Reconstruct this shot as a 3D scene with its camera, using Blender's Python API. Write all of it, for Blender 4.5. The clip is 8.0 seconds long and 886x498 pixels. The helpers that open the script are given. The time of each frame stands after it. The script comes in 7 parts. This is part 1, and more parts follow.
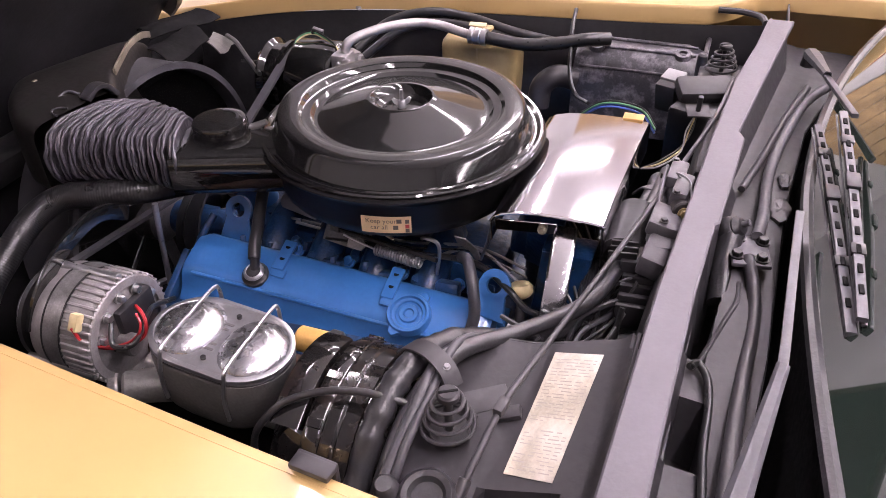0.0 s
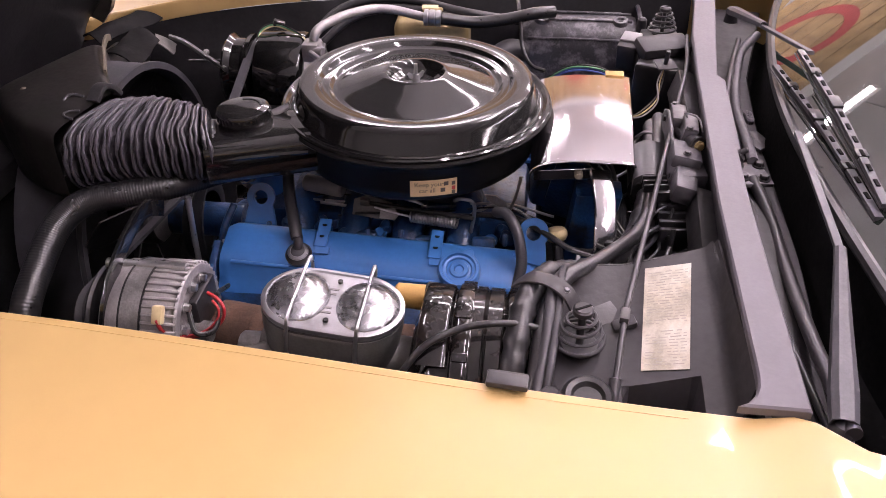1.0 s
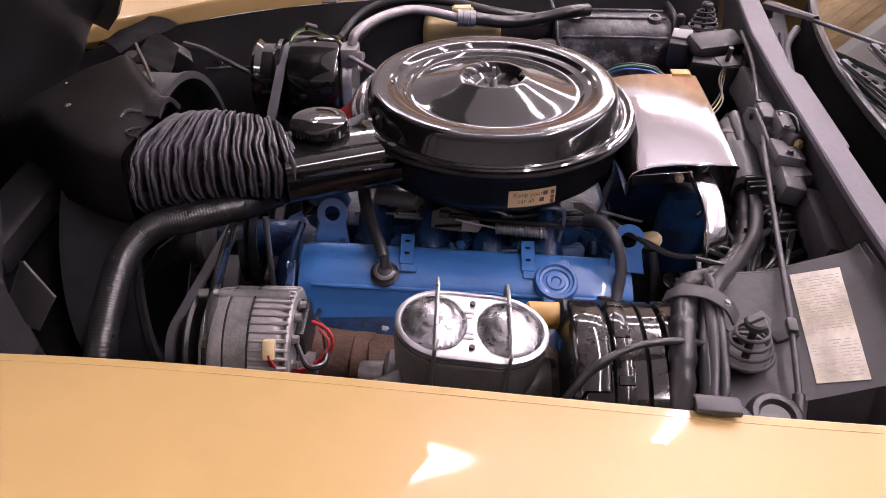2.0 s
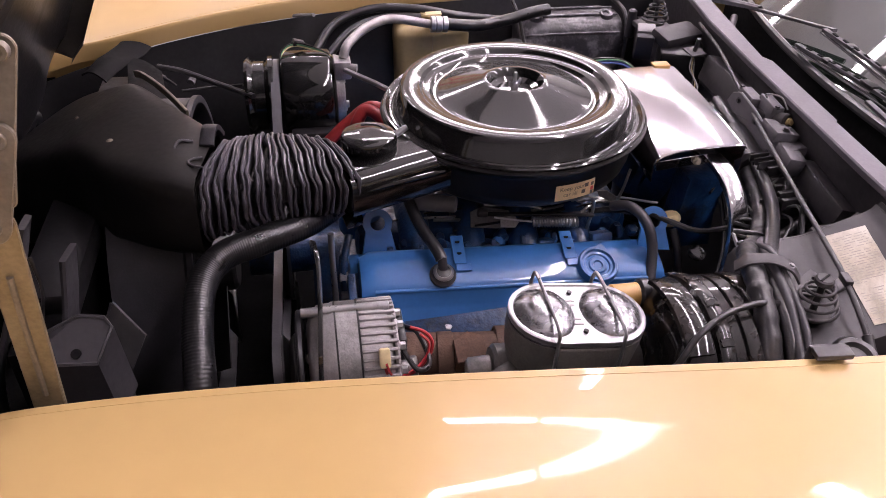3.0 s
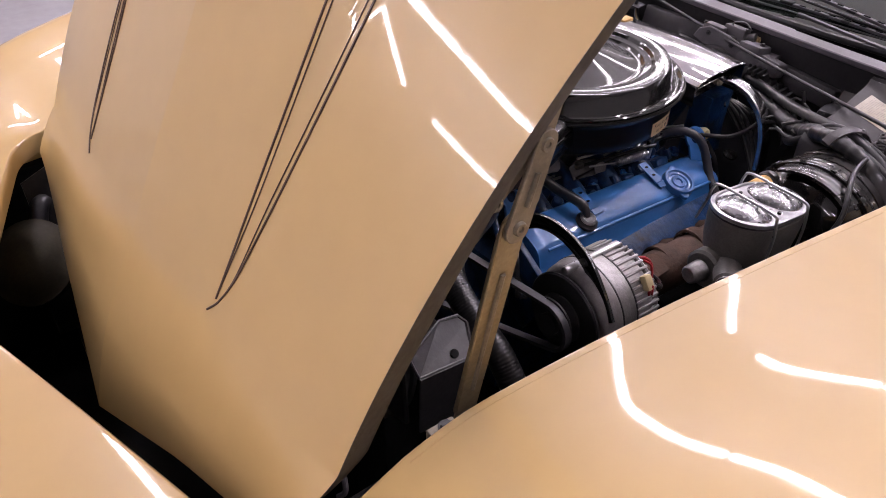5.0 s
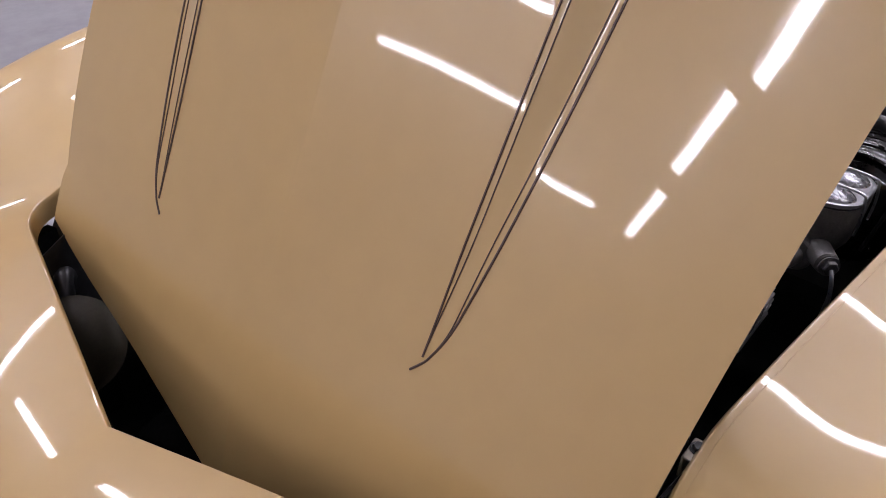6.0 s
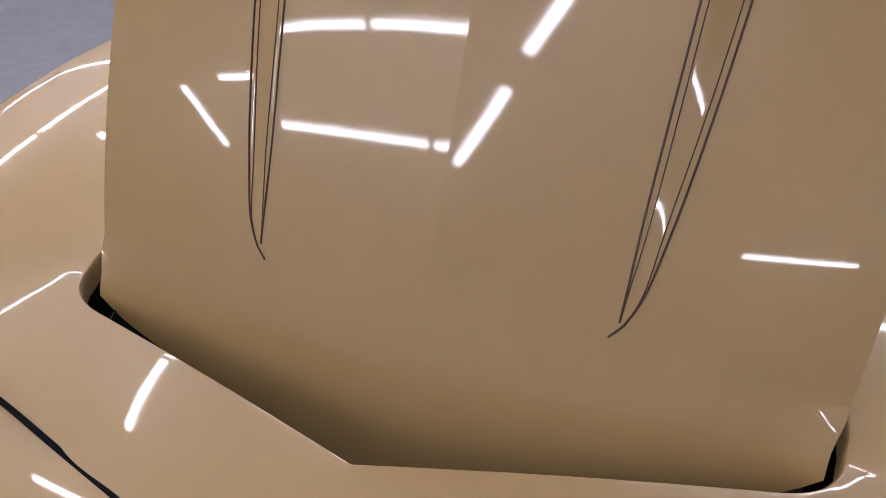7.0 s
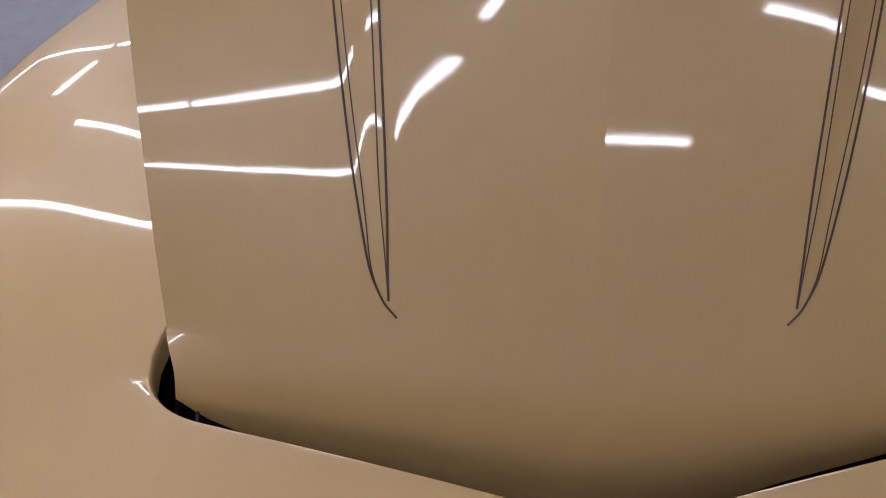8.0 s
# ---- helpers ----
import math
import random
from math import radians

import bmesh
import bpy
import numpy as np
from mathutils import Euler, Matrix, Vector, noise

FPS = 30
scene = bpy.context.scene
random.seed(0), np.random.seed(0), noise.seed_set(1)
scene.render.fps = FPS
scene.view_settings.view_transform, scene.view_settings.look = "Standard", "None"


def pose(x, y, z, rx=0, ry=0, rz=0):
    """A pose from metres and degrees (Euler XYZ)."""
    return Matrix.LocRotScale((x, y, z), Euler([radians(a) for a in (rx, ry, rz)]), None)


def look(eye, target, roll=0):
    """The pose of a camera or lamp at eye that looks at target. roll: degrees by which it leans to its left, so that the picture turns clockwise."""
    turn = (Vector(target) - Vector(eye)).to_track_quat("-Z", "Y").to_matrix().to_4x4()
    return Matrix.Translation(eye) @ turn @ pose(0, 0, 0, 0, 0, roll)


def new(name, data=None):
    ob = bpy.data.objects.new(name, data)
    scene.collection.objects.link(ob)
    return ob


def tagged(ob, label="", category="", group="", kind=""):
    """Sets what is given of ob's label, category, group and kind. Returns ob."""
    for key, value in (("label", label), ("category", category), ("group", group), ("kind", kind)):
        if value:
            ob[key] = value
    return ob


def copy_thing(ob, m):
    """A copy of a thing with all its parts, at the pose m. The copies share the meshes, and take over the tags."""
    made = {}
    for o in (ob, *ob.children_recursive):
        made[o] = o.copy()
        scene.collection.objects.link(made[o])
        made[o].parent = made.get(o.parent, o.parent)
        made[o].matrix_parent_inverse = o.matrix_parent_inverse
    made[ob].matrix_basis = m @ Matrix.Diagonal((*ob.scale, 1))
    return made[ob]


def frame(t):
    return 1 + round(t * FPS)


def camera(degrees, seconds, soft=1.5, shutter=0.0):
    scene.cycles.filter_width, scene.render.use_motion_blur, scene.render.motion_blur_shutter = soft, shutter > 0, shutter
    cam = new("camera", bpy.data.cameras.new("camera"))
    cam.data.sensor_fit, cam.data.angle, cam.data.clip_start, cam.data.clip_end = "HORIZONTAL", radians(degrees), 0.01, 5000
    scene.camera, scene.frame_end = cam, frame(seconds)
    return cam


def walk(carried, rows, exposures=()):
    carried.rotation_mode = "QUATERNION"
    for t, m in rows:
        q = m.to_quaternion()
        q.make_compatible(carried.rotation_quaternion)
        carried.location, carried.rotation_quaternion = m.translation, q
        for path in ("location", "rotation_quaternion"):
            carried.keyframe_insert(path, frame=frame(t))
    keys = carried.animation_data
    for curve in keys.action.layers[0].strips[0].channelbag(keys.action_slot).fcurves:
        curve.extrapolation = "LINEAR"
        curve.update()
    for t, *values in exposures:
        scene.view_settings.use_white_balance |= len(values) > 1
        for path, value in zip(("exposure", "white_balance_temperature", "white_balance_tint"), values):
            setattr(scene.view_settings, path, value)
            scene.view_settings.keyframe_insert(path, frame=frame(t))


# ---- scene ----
cam = camera(59.2, 8.0, soft=0.9)
PATH = [
    (0, (0.4150, -0.9373, 1.3552), (0.0693, -0.0296, 0.6506), -1.27),
    (0.5, (0.2974, -1.0116, 1.3556), (0.0399, -0.0761, 0.6496), -0.94),
    (1, (0.1754, -1.0939, 1.3537), (0.0556, -0.1304, 0.6486), -0.37),
    (1.5, (0.0779, -1.0812, 1.3407), (0.0006, -0.1147, 0.6337), 0.51),
    (1.7, (0.0191, -1.0515, 1.3339), (-0.0339, -0.0829, 0.6275), 0.50),
    (2.8, (-0.2366, -1.0537, 1.3673), (-0.1108, -0.0953, 0.6562), 1.65),
    (3, (-0.3131, -1.0781, 1.3776), (-0.1298, -0.1294, 0.6660), 1.67),
    (3.5, (-0.4650, -1.1147, 1.3878), (-0.2140, -0.1821, 0.6756), 1.49),
    (4, (-0.5984, -1.0265, 1.3782), (-0.2853, -0.1157, 0.6623), 0.88),
    (4.2, (-0.6477, -0.9938, 1.3862), (-0.2869, -0.0987, 0.6731), 0.51),
    (5.3, (-1.0878, -0.8852, 1.4192), (-0.4598, -0.1556, 0.7028), 0.25),
    (5.5, (-1.1350, -0.8206, 1.4182), (-0.4817, -0.1198, 0.6958), 0.55),
    (6, (-1.2310, -0.6282, 1.4204), (-0.4793, -0.0159, 0.7134), 0.91),
    (6.5, (-1.3783, -0.4452, 1.4281), (-0.5178, 0.0152, 0.7299), 1.85),
    (7, (-1.5148, -0.2641, 1.4307), (-0.5779, 0.0503, 0.7499), 0.99),
    (7.5, (-1.4695, -0.0255, 1.4380), (-0.5372, 0.1419, 0.7012), 0.53),
    (8, (-1.4533, 0.1928, 1.4467), (-0.5068, 0.1701, 0.7093), 2.03),
]
# ---- light
EXPOSURES = [(0, 0.32, 7450, 15), (0.7, 0.17, 7600, 17), (1.5, -0.07, 7600, 17), (3.0, -0.13, 7450, 16), (4.2, -0.21, 7450, 16), (5.3, -0.58, 7100, 10),
             (6.0, -1.00, 6750, 6), (7.0, -1.38, 6500, 5), (8.0, -1.44, 6450, 4)]
walk(cam, [(t, look(eye, target, roll)) for t, eye, target, roll in PATH], EXPOSURES)

world = bpy.data.worlds.new("garage_air")
world.use_nodes = True
world.node_tree.nodes["Background"].inputs[0].default_value = (0.9, 0.92, 1.0, 1)
world.node_tree.nodes["Background"].inputs[1].default_value = 0.05
scene.world = world


# ---- materials
def mat(name, col, rough=0.5, metal=0.0, var=0.15, scale=12.0, bump=0.0, bscale=120.0, coat=0.0, fine=0.0,
        emit=0.0, dirt=None, dirt_scale=6.0, dirt_amount=0.5, rough_var=0.1, coat_rough=0.03, spec=0.5, coat_ior=1.5):
    m = bpy.data.materials.new(name)
    m.use_nodes = True
    nt = m.node_tree
    b = nt.nodes["Principled BSDF"]
    tc = nt.nodes.new("ShaderNodeTexCoord")
    n1 = nt.nodes.new("ShaderNodeTexNoise")
    n1.inputs["Scale"].default_value, n1.inputs["Detail"].default_value = scale, 5.0
    nt.links.new(tc.outputs["Object"], n1.inputs["Vector"])
    ramp = nt.nodes.new("ShaderNodeMapRange")
    ramp.inputs["From Min"].default_value, ramp.inputs["From Max"].default_value = 0.3, 0.7
    ramp.inputs["To Min"].default_value, ramp.inputs["To Max"].default_value = 1 - var, 1 + var
    nt.links.new(n1.outputs["Fac"], ramp.inputs["Value"])
    mix = nt.nodes.new("ShaderNodeVectorMath")
    mix.operation = "SCALE"
    mix.inputs[0].default_value = col
    nt.links.new(ramp.outputs["Result"], mix.inputs["Scale"])
    n4 = nt.nodes.new("ShaderNodeTexNoise")
    n4.inputs["Scale"].default_value, n4.inputs["Detail"].default_value = min(420.0, scale * 16), 3.0
    nt.links.new(tc.outputs["Object"], n4.inputs["Vector"])
    r4 = nt.nodes.new("ShaderNodeMapRange")
    r4.inputs["From Min"].default_value, r4.inputs["From Max"].default_value = 0.3, 0.7
    r4.inputs["To Min"].default_value, r4.inputs["To Max"].default_value = 1 - fine - 0.5 * var, 1 + fine + 0.5 * var
    nt.links.new(n4.outputs["Fac"], r4.inputs["Value"])
    mix4 = nt.nodes.new("ShaderNodeVectorMath")
    mix4.operation = "SCALE"
    nt.links.new(mix.outputs[0], mix4.inputs[0])
    nt.links.new(r4.outputs["Result"], mix4.inputs["Scale"])
    out = mix4.outputs[0]
    if dirt:
        n3 = nt.nodes.new("ShaderNodeTexNoise")
        n3.inputs["Scale"].default_value, n3.inputs["Detail"].default_value = dirt_scale, 8.0
        n3.inputs["Roughness"].default_value = 0.7
        nt.links.new(tc.outputs["Object"], n3.inputs["Vector"])
        r3 = nt.nodes.new("ShaderNodeMapRange")
        r3.inputs["From Min"].default_value, r3.inputs["From Max"].default_value = 0.48, 0.68
        r3.inputs["To Max"].default_value = dirt_amount
        nt.links.new(n3.outputs["Fac"], r3.inputs["Value"])
        mx = nt.nodes.new("ShaderNodeMix")
        mx.data_type = "RGBA"
        nt.links.new(r3.outputs["Result"], mx.inputs["Factor"])
        nt.links.new(out, mx.inputs[6])
        mx.inputs[7].default_value = (*dirt, 1)
        out = mx.outputs[2]
    nt.links.new(out, b.inputs["Base Color"])
    b.inputs["Metallic"].default_value = metal
    rr = nt.nodes.new("ShaderNodeMapRange")
    rr.inputs["From Min"].default_value, rr.inputs["From Max"].default_value = 0.3, 0.7
    rr.inputs["To Min"].default_value, rr.inputs["To Max"].default_value = rough * (1 - rough_var), min(1, rough * (1 + rough_var))
    n2 = nt.nodes.new("ShaderNodeTexNoise")
    n2.inputs["Scale"].default_value, n2.inputs["Detail"].default_value = bscale, 4.0
    nt.links.new(tc.outputs["Object"], n2.inputs["Vector"])
    nt.links.new(n2.outputs["Fac"], rr.inputs["Value"])
    nt.links.new(rr.outputs["Result"], b.inputs["Roughness"])
    b.inputs["Specular IOR Level"].default_value = spec
    b.inputs["Coat Weight"].default_value = coat
    b.inputs["Coat IOR"].default_value = coat_ior
    b.inputs["Coat Roughness"].default_value = coat_rough
    if bump:
        bp = nt.nodes.new("ShaderNodeBump")
        bp.inputs["Strength"].default_value, bp.inputs["Distance"].default_value = bump, 0.002
        nt.links.new(n2.outputs["Fac"], bp.inputs["Height"])
        nt.links.new(bp.outputs["Normal"], b.inputs["Normal"])
    if emit:
        b.inputs["Emission Color"].default_value = (*col, 1)
        b.inputs["Emission Strength"].default_value = emit
    return m


M = {
    "paint": mat("yellow_paint", (0.545, 0.367, 0.153), 0.32, 0, 0.03, 1.5, coat=1.0, bscale=9, bump=0.004, rough_var=0.05, coat_rough=0.035),
    "paint_in": mat("yellow_flange_paint", (0.55, 0.37, 0.155), 0.5, 0, 0.08, 6),
    "line": mat("pinstripe_paint", (0.085, 0.05, 0.036), 0.4, 0, 0.1, 20),
    "black": mat("satin_black", (0.015, 0.0146, 0.016), 0.32, 0, 0.35, 8, bump=0.12, dirt=(0.048, 0.045, 0.053), dirt_amount=0.4, spec=0.35),
    "black_matt": mat("matt_black", (0.006, 0.006, 0.0065), 0.7, 0, 0.3, 6, bump=0.15, dirt=(0.010, 0.010, 0.011), dirt_amount=0.3, spec=0.06),
    "gloss": mat("gloss_black_enamel", (0.004, 0.004, 0.0042), 0.5, 0, 0.1, 6, coat=1.0, bump=0.012, bscale=60, coat_rough=0.075, spec=0.08, coat_ior=1.7),
    "lid_gloss": mat("polished_black_lid_enamel", (0.005, 0.0048, 0.0052), 0.5, 0, 0.1, 6, coat=1.0, bump=0.01, bscale=45, coat_rough=0.08, spec=0.1, coat_ior=1.7),
    "drum": mat("brushed_on_black_enamel", (0.004, 0.0036, 0.004), 0.45, 0, 0.3, 16, coat=0.8, bump=0.14, bscale=40, coat_rough=0.07, spec=0.1, coat_ior=1.6, dirt=(0.030, 0.017, 0.012), dirt_scale=24, dirt_amount=0.45),
    "pan": mat("dull_black_pan_enamel", (0.0055, 0.0052, 0.0056), 0.38, 0, 0.25, 10, bump=0.03, bscale=70, spec=0.25),
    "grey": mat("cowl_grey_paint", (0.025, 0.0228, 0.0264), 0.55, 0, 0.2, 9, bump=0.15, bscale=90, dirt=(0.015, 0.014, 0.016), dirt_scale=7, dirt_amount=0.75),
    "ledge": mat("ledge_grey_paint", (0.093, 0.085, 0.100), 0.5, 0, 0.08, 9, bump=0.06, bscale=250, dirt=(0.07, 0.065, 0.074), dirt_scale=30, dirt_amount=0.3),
    "darkgrey": mat("dark_grey_paint", (0.030, 0.028, 0.032), 0.42, 0, 0.25, 9, bump=0.14, dirt=(0.06, 0.056, 0.063), dirt_amount=0.35),
    "rubber": mat("black_rubber", (0.023, 0.0225, 0.025), 0.32, 0, 0.25, 30, bump=0.16, bscale=300),
    "hose": mat("shiny_hose_rubber", (0.012, 0.0118, 0.013), 0.30, 0, 0.2, 30, bump=0.004, bscale=60),
    "rubber_grey": mat("greyed_rubber", (0.045, 0.044, 0.05), 0.4, 0, 0.2, 30, bump=0.1, bscale=300),
    "fabric": mat("ribbed_duct_cloth", (0.040, 0.037, 0.045), 0.34, 0, 0.35, 60, bump=0.5, bscale=200, dirt=(0.008, 0.008, 0.009), dirt_scale=45, dirt_amount=0.85),
    "cord": mat("worn_sleeve_hem", (0.058, 0.053, 0.065), 0.38, 0, 0.3, 70, bump=0.3, bscale=320, dirt=(0.03, 0.028, 0.034), dirt_scale=60, dirt_amount=0.7),
    "flange": mat("dusty_hood_flange", (0.038, 0.033, 0.029), 0.5, 0, 0.25, 8, bump=0.1, dirt=(0.022, 0.02, 0.019), dirt_amount=0.6),
    "tansteel": mat("yellowed_zinc_steel", (0.30, 0.245, 0.155), 0.45, 0.55, 0.2, 14, bump=0.12, dirt=(0.13, 0.11, 0.075), dirt_scale=18, dirt_amount=0.5),
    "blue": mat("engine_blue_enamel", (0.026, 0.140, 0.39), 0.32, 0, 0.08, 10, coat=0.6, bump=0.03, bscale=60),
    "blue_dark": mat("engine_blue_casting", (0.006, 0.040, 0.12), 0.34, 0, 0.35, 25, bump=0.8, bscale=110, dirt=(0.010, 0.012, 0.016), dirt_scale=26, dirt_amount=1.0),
    "alu": mat("cast_aluminium", (0.36, 0.34, 0.345), 0.55, 0.65, 0.18, 30, bump=0.25, bscale=160, dirt=(0.2, 0.2, 0.2), dirt_scale=25, dirt_amount=0.5),
    "alu_dark": mat("aged_aluminium", (0.30, 0.29, 0.29), 0.45, 0.85, 0.25, 30, bump=0.3, bscale=160, dirt=(0.08, 0.08, 0.08), dirt_scale=25, dirt_amount=0.6),
    "zinc": mat("zinc_plate", (0.46, 0.46, 0.48), 0.31, 0.9, 0.08, 40, bump=0.03, bscale=140, dirt=(0.34, 0.33, 0.34), dirt_scale=45, dirt_amount=0.5),
    "dome_zinc": mat("pressed_zinc", (0.37, 0.37, 0.39), 0.27, 0.9, 0.12, 40, bump=0.05, bscale=90, dirt=(0.27, 0.265, 0.275), dirt_scale=60, dirt_amount=0.5),
    "iron": mat("cast_iron_grey", (0.16, 0.155, 0.15), 0.5, 0.5, 0.2, 20, bump=0.25, bscale=180),
    "steel": mat("steel", (0.5, 0.5, 0.51), 0.3, 0.95, 0.15, 30),
    "dullsteel": mat("dull_galvanised_steel", (0.27, 0.235, 0.185), 0.5, 0.5, 0.2, 14, bump=0.12, dirt=(0.12, 0.11, 0.09), dirt_scale=18, dirt_amount=0.5),
    "chrome": mat("chrome", (0.78, 0.76, 0.79), 0.085, 1.0, 0.02, 10, bump=0.008, bscale=14),
    "foil": mat("crinkled_chrome", (0.6, 0.59, 0.605), 0.16, 1.0, 0.05, 10, bump=0.55, bscale=55),
    "rust": mat("rusty_iron", (0.085, 0.045, 0.03), 0.8, 0.1, 0.35, 25, bump=0.6, bscale=150),
    "cream": mat("cream_plastic", (0.62, 0.50, 0.28), 0.45, 0, 0.08, 20),
    "tan": mat("tan_fitting", (0.52, 0.30, 0.09), 0.4, 0, 0.12, 30),
    "bottle": mat("yellowed_bottle_plastic", (0.36, 0.27, 0.13), 0.4, 0, 0.12, 7, bump=0.05, bscale=20),
    "red": mat("red_wire", (0.36, 0.016, 0.022), 0.4, 0, 0.1, 20),
    "redhose": mat("red_hose", (0.30, 0.018, 0.02), 0.45, 0, 0.2, 20, bump=0.2),
    "wire_black": mat("black_wire", (0.014, 0.014, 0.015), 0.3, 0, 0.2, 40, bump=0.1),
    "wire_blue": mat("blue_wire", (0.06, 0.12, 0.45), 0.4),
    "wire_green": mat("green_wire", (0.12, 0.35, 0.18), 0.4),
    "wire_grey": mat("grey_conduit", (0.22, 0.215, 0.225), 0.45, 0, 0.1, 30, bump=0.1),
    "paper": mat("aged_label_paper", (0.46, 0.41, 0.33), 0.7, 0, 0.2, 40, bump=0.2, bscale=120, dirt=(0.72, 0.69, 0.62), dirt_scale=14, dirt_amount=0.85),
    "sticker": mat("cream_sticker", (0.66, 0.48, 0.28), 0.55, 0, 0.08, 40),
    "ink": mat("dark_print", (0.10, 0.085, 0.075), 0.7),
    "faded": mat("faded_print", (0.36, 0.33, 0.29), 0.7),
    "heater": mat("mottled_heater_box", (0.034, 0.032, 0.038), 0.36, 0, 0.4, 22, bump=0.45, bscale=60, dirt=(0.24, 0.23, 0.25), dirt_scale=38, dirt_amount=0.75),
    "glass_dark": mat("tinted_windshield", (0.012, 0.02, 0.016), 0.03, 0, 0.1, 3, coat=1.0, coat_ior=2.1, coat_rough=0.02),
    "tyre": mat("tyre_rubber", (0.016, 0.016, 0.016), 0.8, 0, 0.2, 20, bump=0.2),
    "floor": mat("sealed_concrete", (0.26, 0.26, 0.28), 0.35, 0, 0.12, 0.8, bump=0.05, bscale=30, dirt=(0.18, 0.18, 0.2), dirt_scale=2.2, dirt_amount=0.5),
    "wall": mat("white_wall_paint", (0.62, 0.61, 0.60), 0.8, 0, 0.04, 2),
    "ceil": mat("ceiling_panel", (0.80, 0.785, 0.795), 0.85, 0, 0.04, 2),
    "wood": mat("varnished_planks", (0.46, 0.30, 0.14), 0.45, 0, 0.3, 3, dirt=(0.25, 0.15, 0.07), dirt_scale=5, dirt_amount=0.6),
    "sign_red": mat("sign_red_paint", (0.45, 0.05, 0.05), 0.5),
    "sign_blue": mat("sign_blue_paint", (0.08, 0.1, 0.28), 0.5),
    "tube": mat("fluorescent_tube", (0.97, 0.925, 1.10), 0.4, emit=90.0, var=0.0),
    "white": mat("white_enamel", (0.8, 0.8, 0.8), 0.4, 0, 0.03, 5),
    "duct": mat("moulded_black_plastic", (0.010, 0.0092, 0.009), 0.42, 0, 0.3, 7, bump=0.05, dirt=(0.03, 0.026, 0.024), dirt_scale=9, dirt_amount=0.5, spec=0.3),
    "greycast": mat("grey_painted_casting", (0.092, 0.087, 0.097), 0.5, 0, 0.15, 20, bump=0.2, bscale=130, dirt=(0.04, 0.038, 0.044), dirt_scale=24, dirt_amount=0.6),
    "armgrey": mat("worn_arm_grey", (0.07, 0.068, 0.078), 0.42, 0.1, 0.2, 25, bump=0.08, dirt=(0.04, 0.04, 0.045), dirt_scale=30, dirt_amount=0.5),
    "olive": mat("olive_canister", (0.030, 0.024, 0.012), 0.6, 0.1, 0.25, 14, bump=0.1),
}


# ---- mesh tools
ORIGIN = {}


def thing(name, at, label, category, group="", kind=""):
    ob = new(name)
    ob.empty_display_size = 0.02
    ob.location = at
    ORIGIN[ob] = Vector(at)
    return tagged(ob, label, category, group, kind)


def mesh_from(name, bm, material, smooth=True, angle=40):
    me = bpy.data.meshes.new(name)
    bmesh.ops.remove_doubles(bm, verts=bm.verts, dist=1e-6)
    bmesh.ops.recalc_face_normals(bm, faces=bm.faces)
    if smooth:
        lim = radians(angle)
        for f in bm.faces:
            f.smooth = True
        for e in bm.edges:
            if len(e.link_faces) == 2 and e.calc_face_angle(0) > lim:
                e.smooth = False
    bm.to_mesh(me)
    bm.free()
    me.materials.append(material)
    return me


def part(name, bm, material, parent, label="", smooth=True, angle=40):
    """One mesh, given in world coordinates, under a thing or a part."""
    o = ORIGIN[parent]
    bmesh.ops.translate(bm, verts=bm.verts, vec=-o)
    ob = new(name, mesh_from(name, bm, material, smooth, angle))
    ob.parent = parent
    ORIGIN[ob] = o
    return tagged(ob, label)


def solo(name, bm, material, label, category, group="", kind="", smooth=True, angle=40, at=None):
    """A thing that is one mesh, given in world coordinates."""
    if at is None:
        vs = [v.co for v in bm.verts]
        at = ((min(v.x for v in vs) + max(v.x for v in vs)) / 2, (min(v.y for v in vs) + max(v.y for v in vs)) / 2, min(v.z for v in vs))
    bmesh.ops.translate(bm, verts=bm.verts, vec=-Vector(at))
    ob = new(name, mesh_from(name, bm, material, smooth, angle))
    ob.location = at
    ORIGIN[ob] = Vector(at)
    return tagged(ob, label, category, group, kind)


def B():
    return bmesh.new()


def box(bm, c, s, rot=(0, 0, 0), bevel=0.0, seg=2):
    r = bmesh.ops.create_cube(bm, size=1.0)
    vs = r["verts"]
    m = pose(*c, *rot) @ Matrix.Diagonal((*s, 1))
    bmesh.ops.transform(bm, matrix=m, verts=vs)
    if bevel:
        es = list({e for v in vs for e in v.link_edges})
        bmesh.ops.bevel(bm, geom=es, offset=bevel, segments=seg, profile=0.5, affect="EDGES")
    return bm


def basis(axis):
    z = Vector(axis).normalized()
    x = z.orthogonal().normalized()
    if abs(z.z) < 0.9:
        x = Vector((0, 0, 1)).cross(z).normalized()
    return x, z.cross(x).normalized(), z


def lathe(bm, prof, at, axis=(0, 0, 1), seg=48, arc=(0, 360)):
    """prof: rows of (radius, height along the axis)."""
    x, y, z = basis(axis)
    at = Vector(at)
    full = abs(arc[1] - arc[0]) >= 359.9
    n = seg if full else seg + 1
    rings = []
    for r, h in prof:
        if r < 1e-6:
            rings.append([bm.verts.new(at + z * h)])
        else:
            rings.append([bm.verts.new(at + z * h + (x * math.cos(a) + y * math.sin(a)) * r)
                          for a in (radians(arc[0] + (arc[1] - arc[0]) * k / seg) for k in range(n))])
    for a, b in zip(rings, rings[1:]):
        for k in range(seg):
            j = (k + 1) % n if full else k + 1
            p = [a[k % len(a)], a[j % len(a)], b[j % len(b)], b[k % len(b)]]
            u = []
            for v in p:
                if v not in u:
                    u.append(v)
            if len(u) >= 3:
                bm.faces.new(u)
    return bm


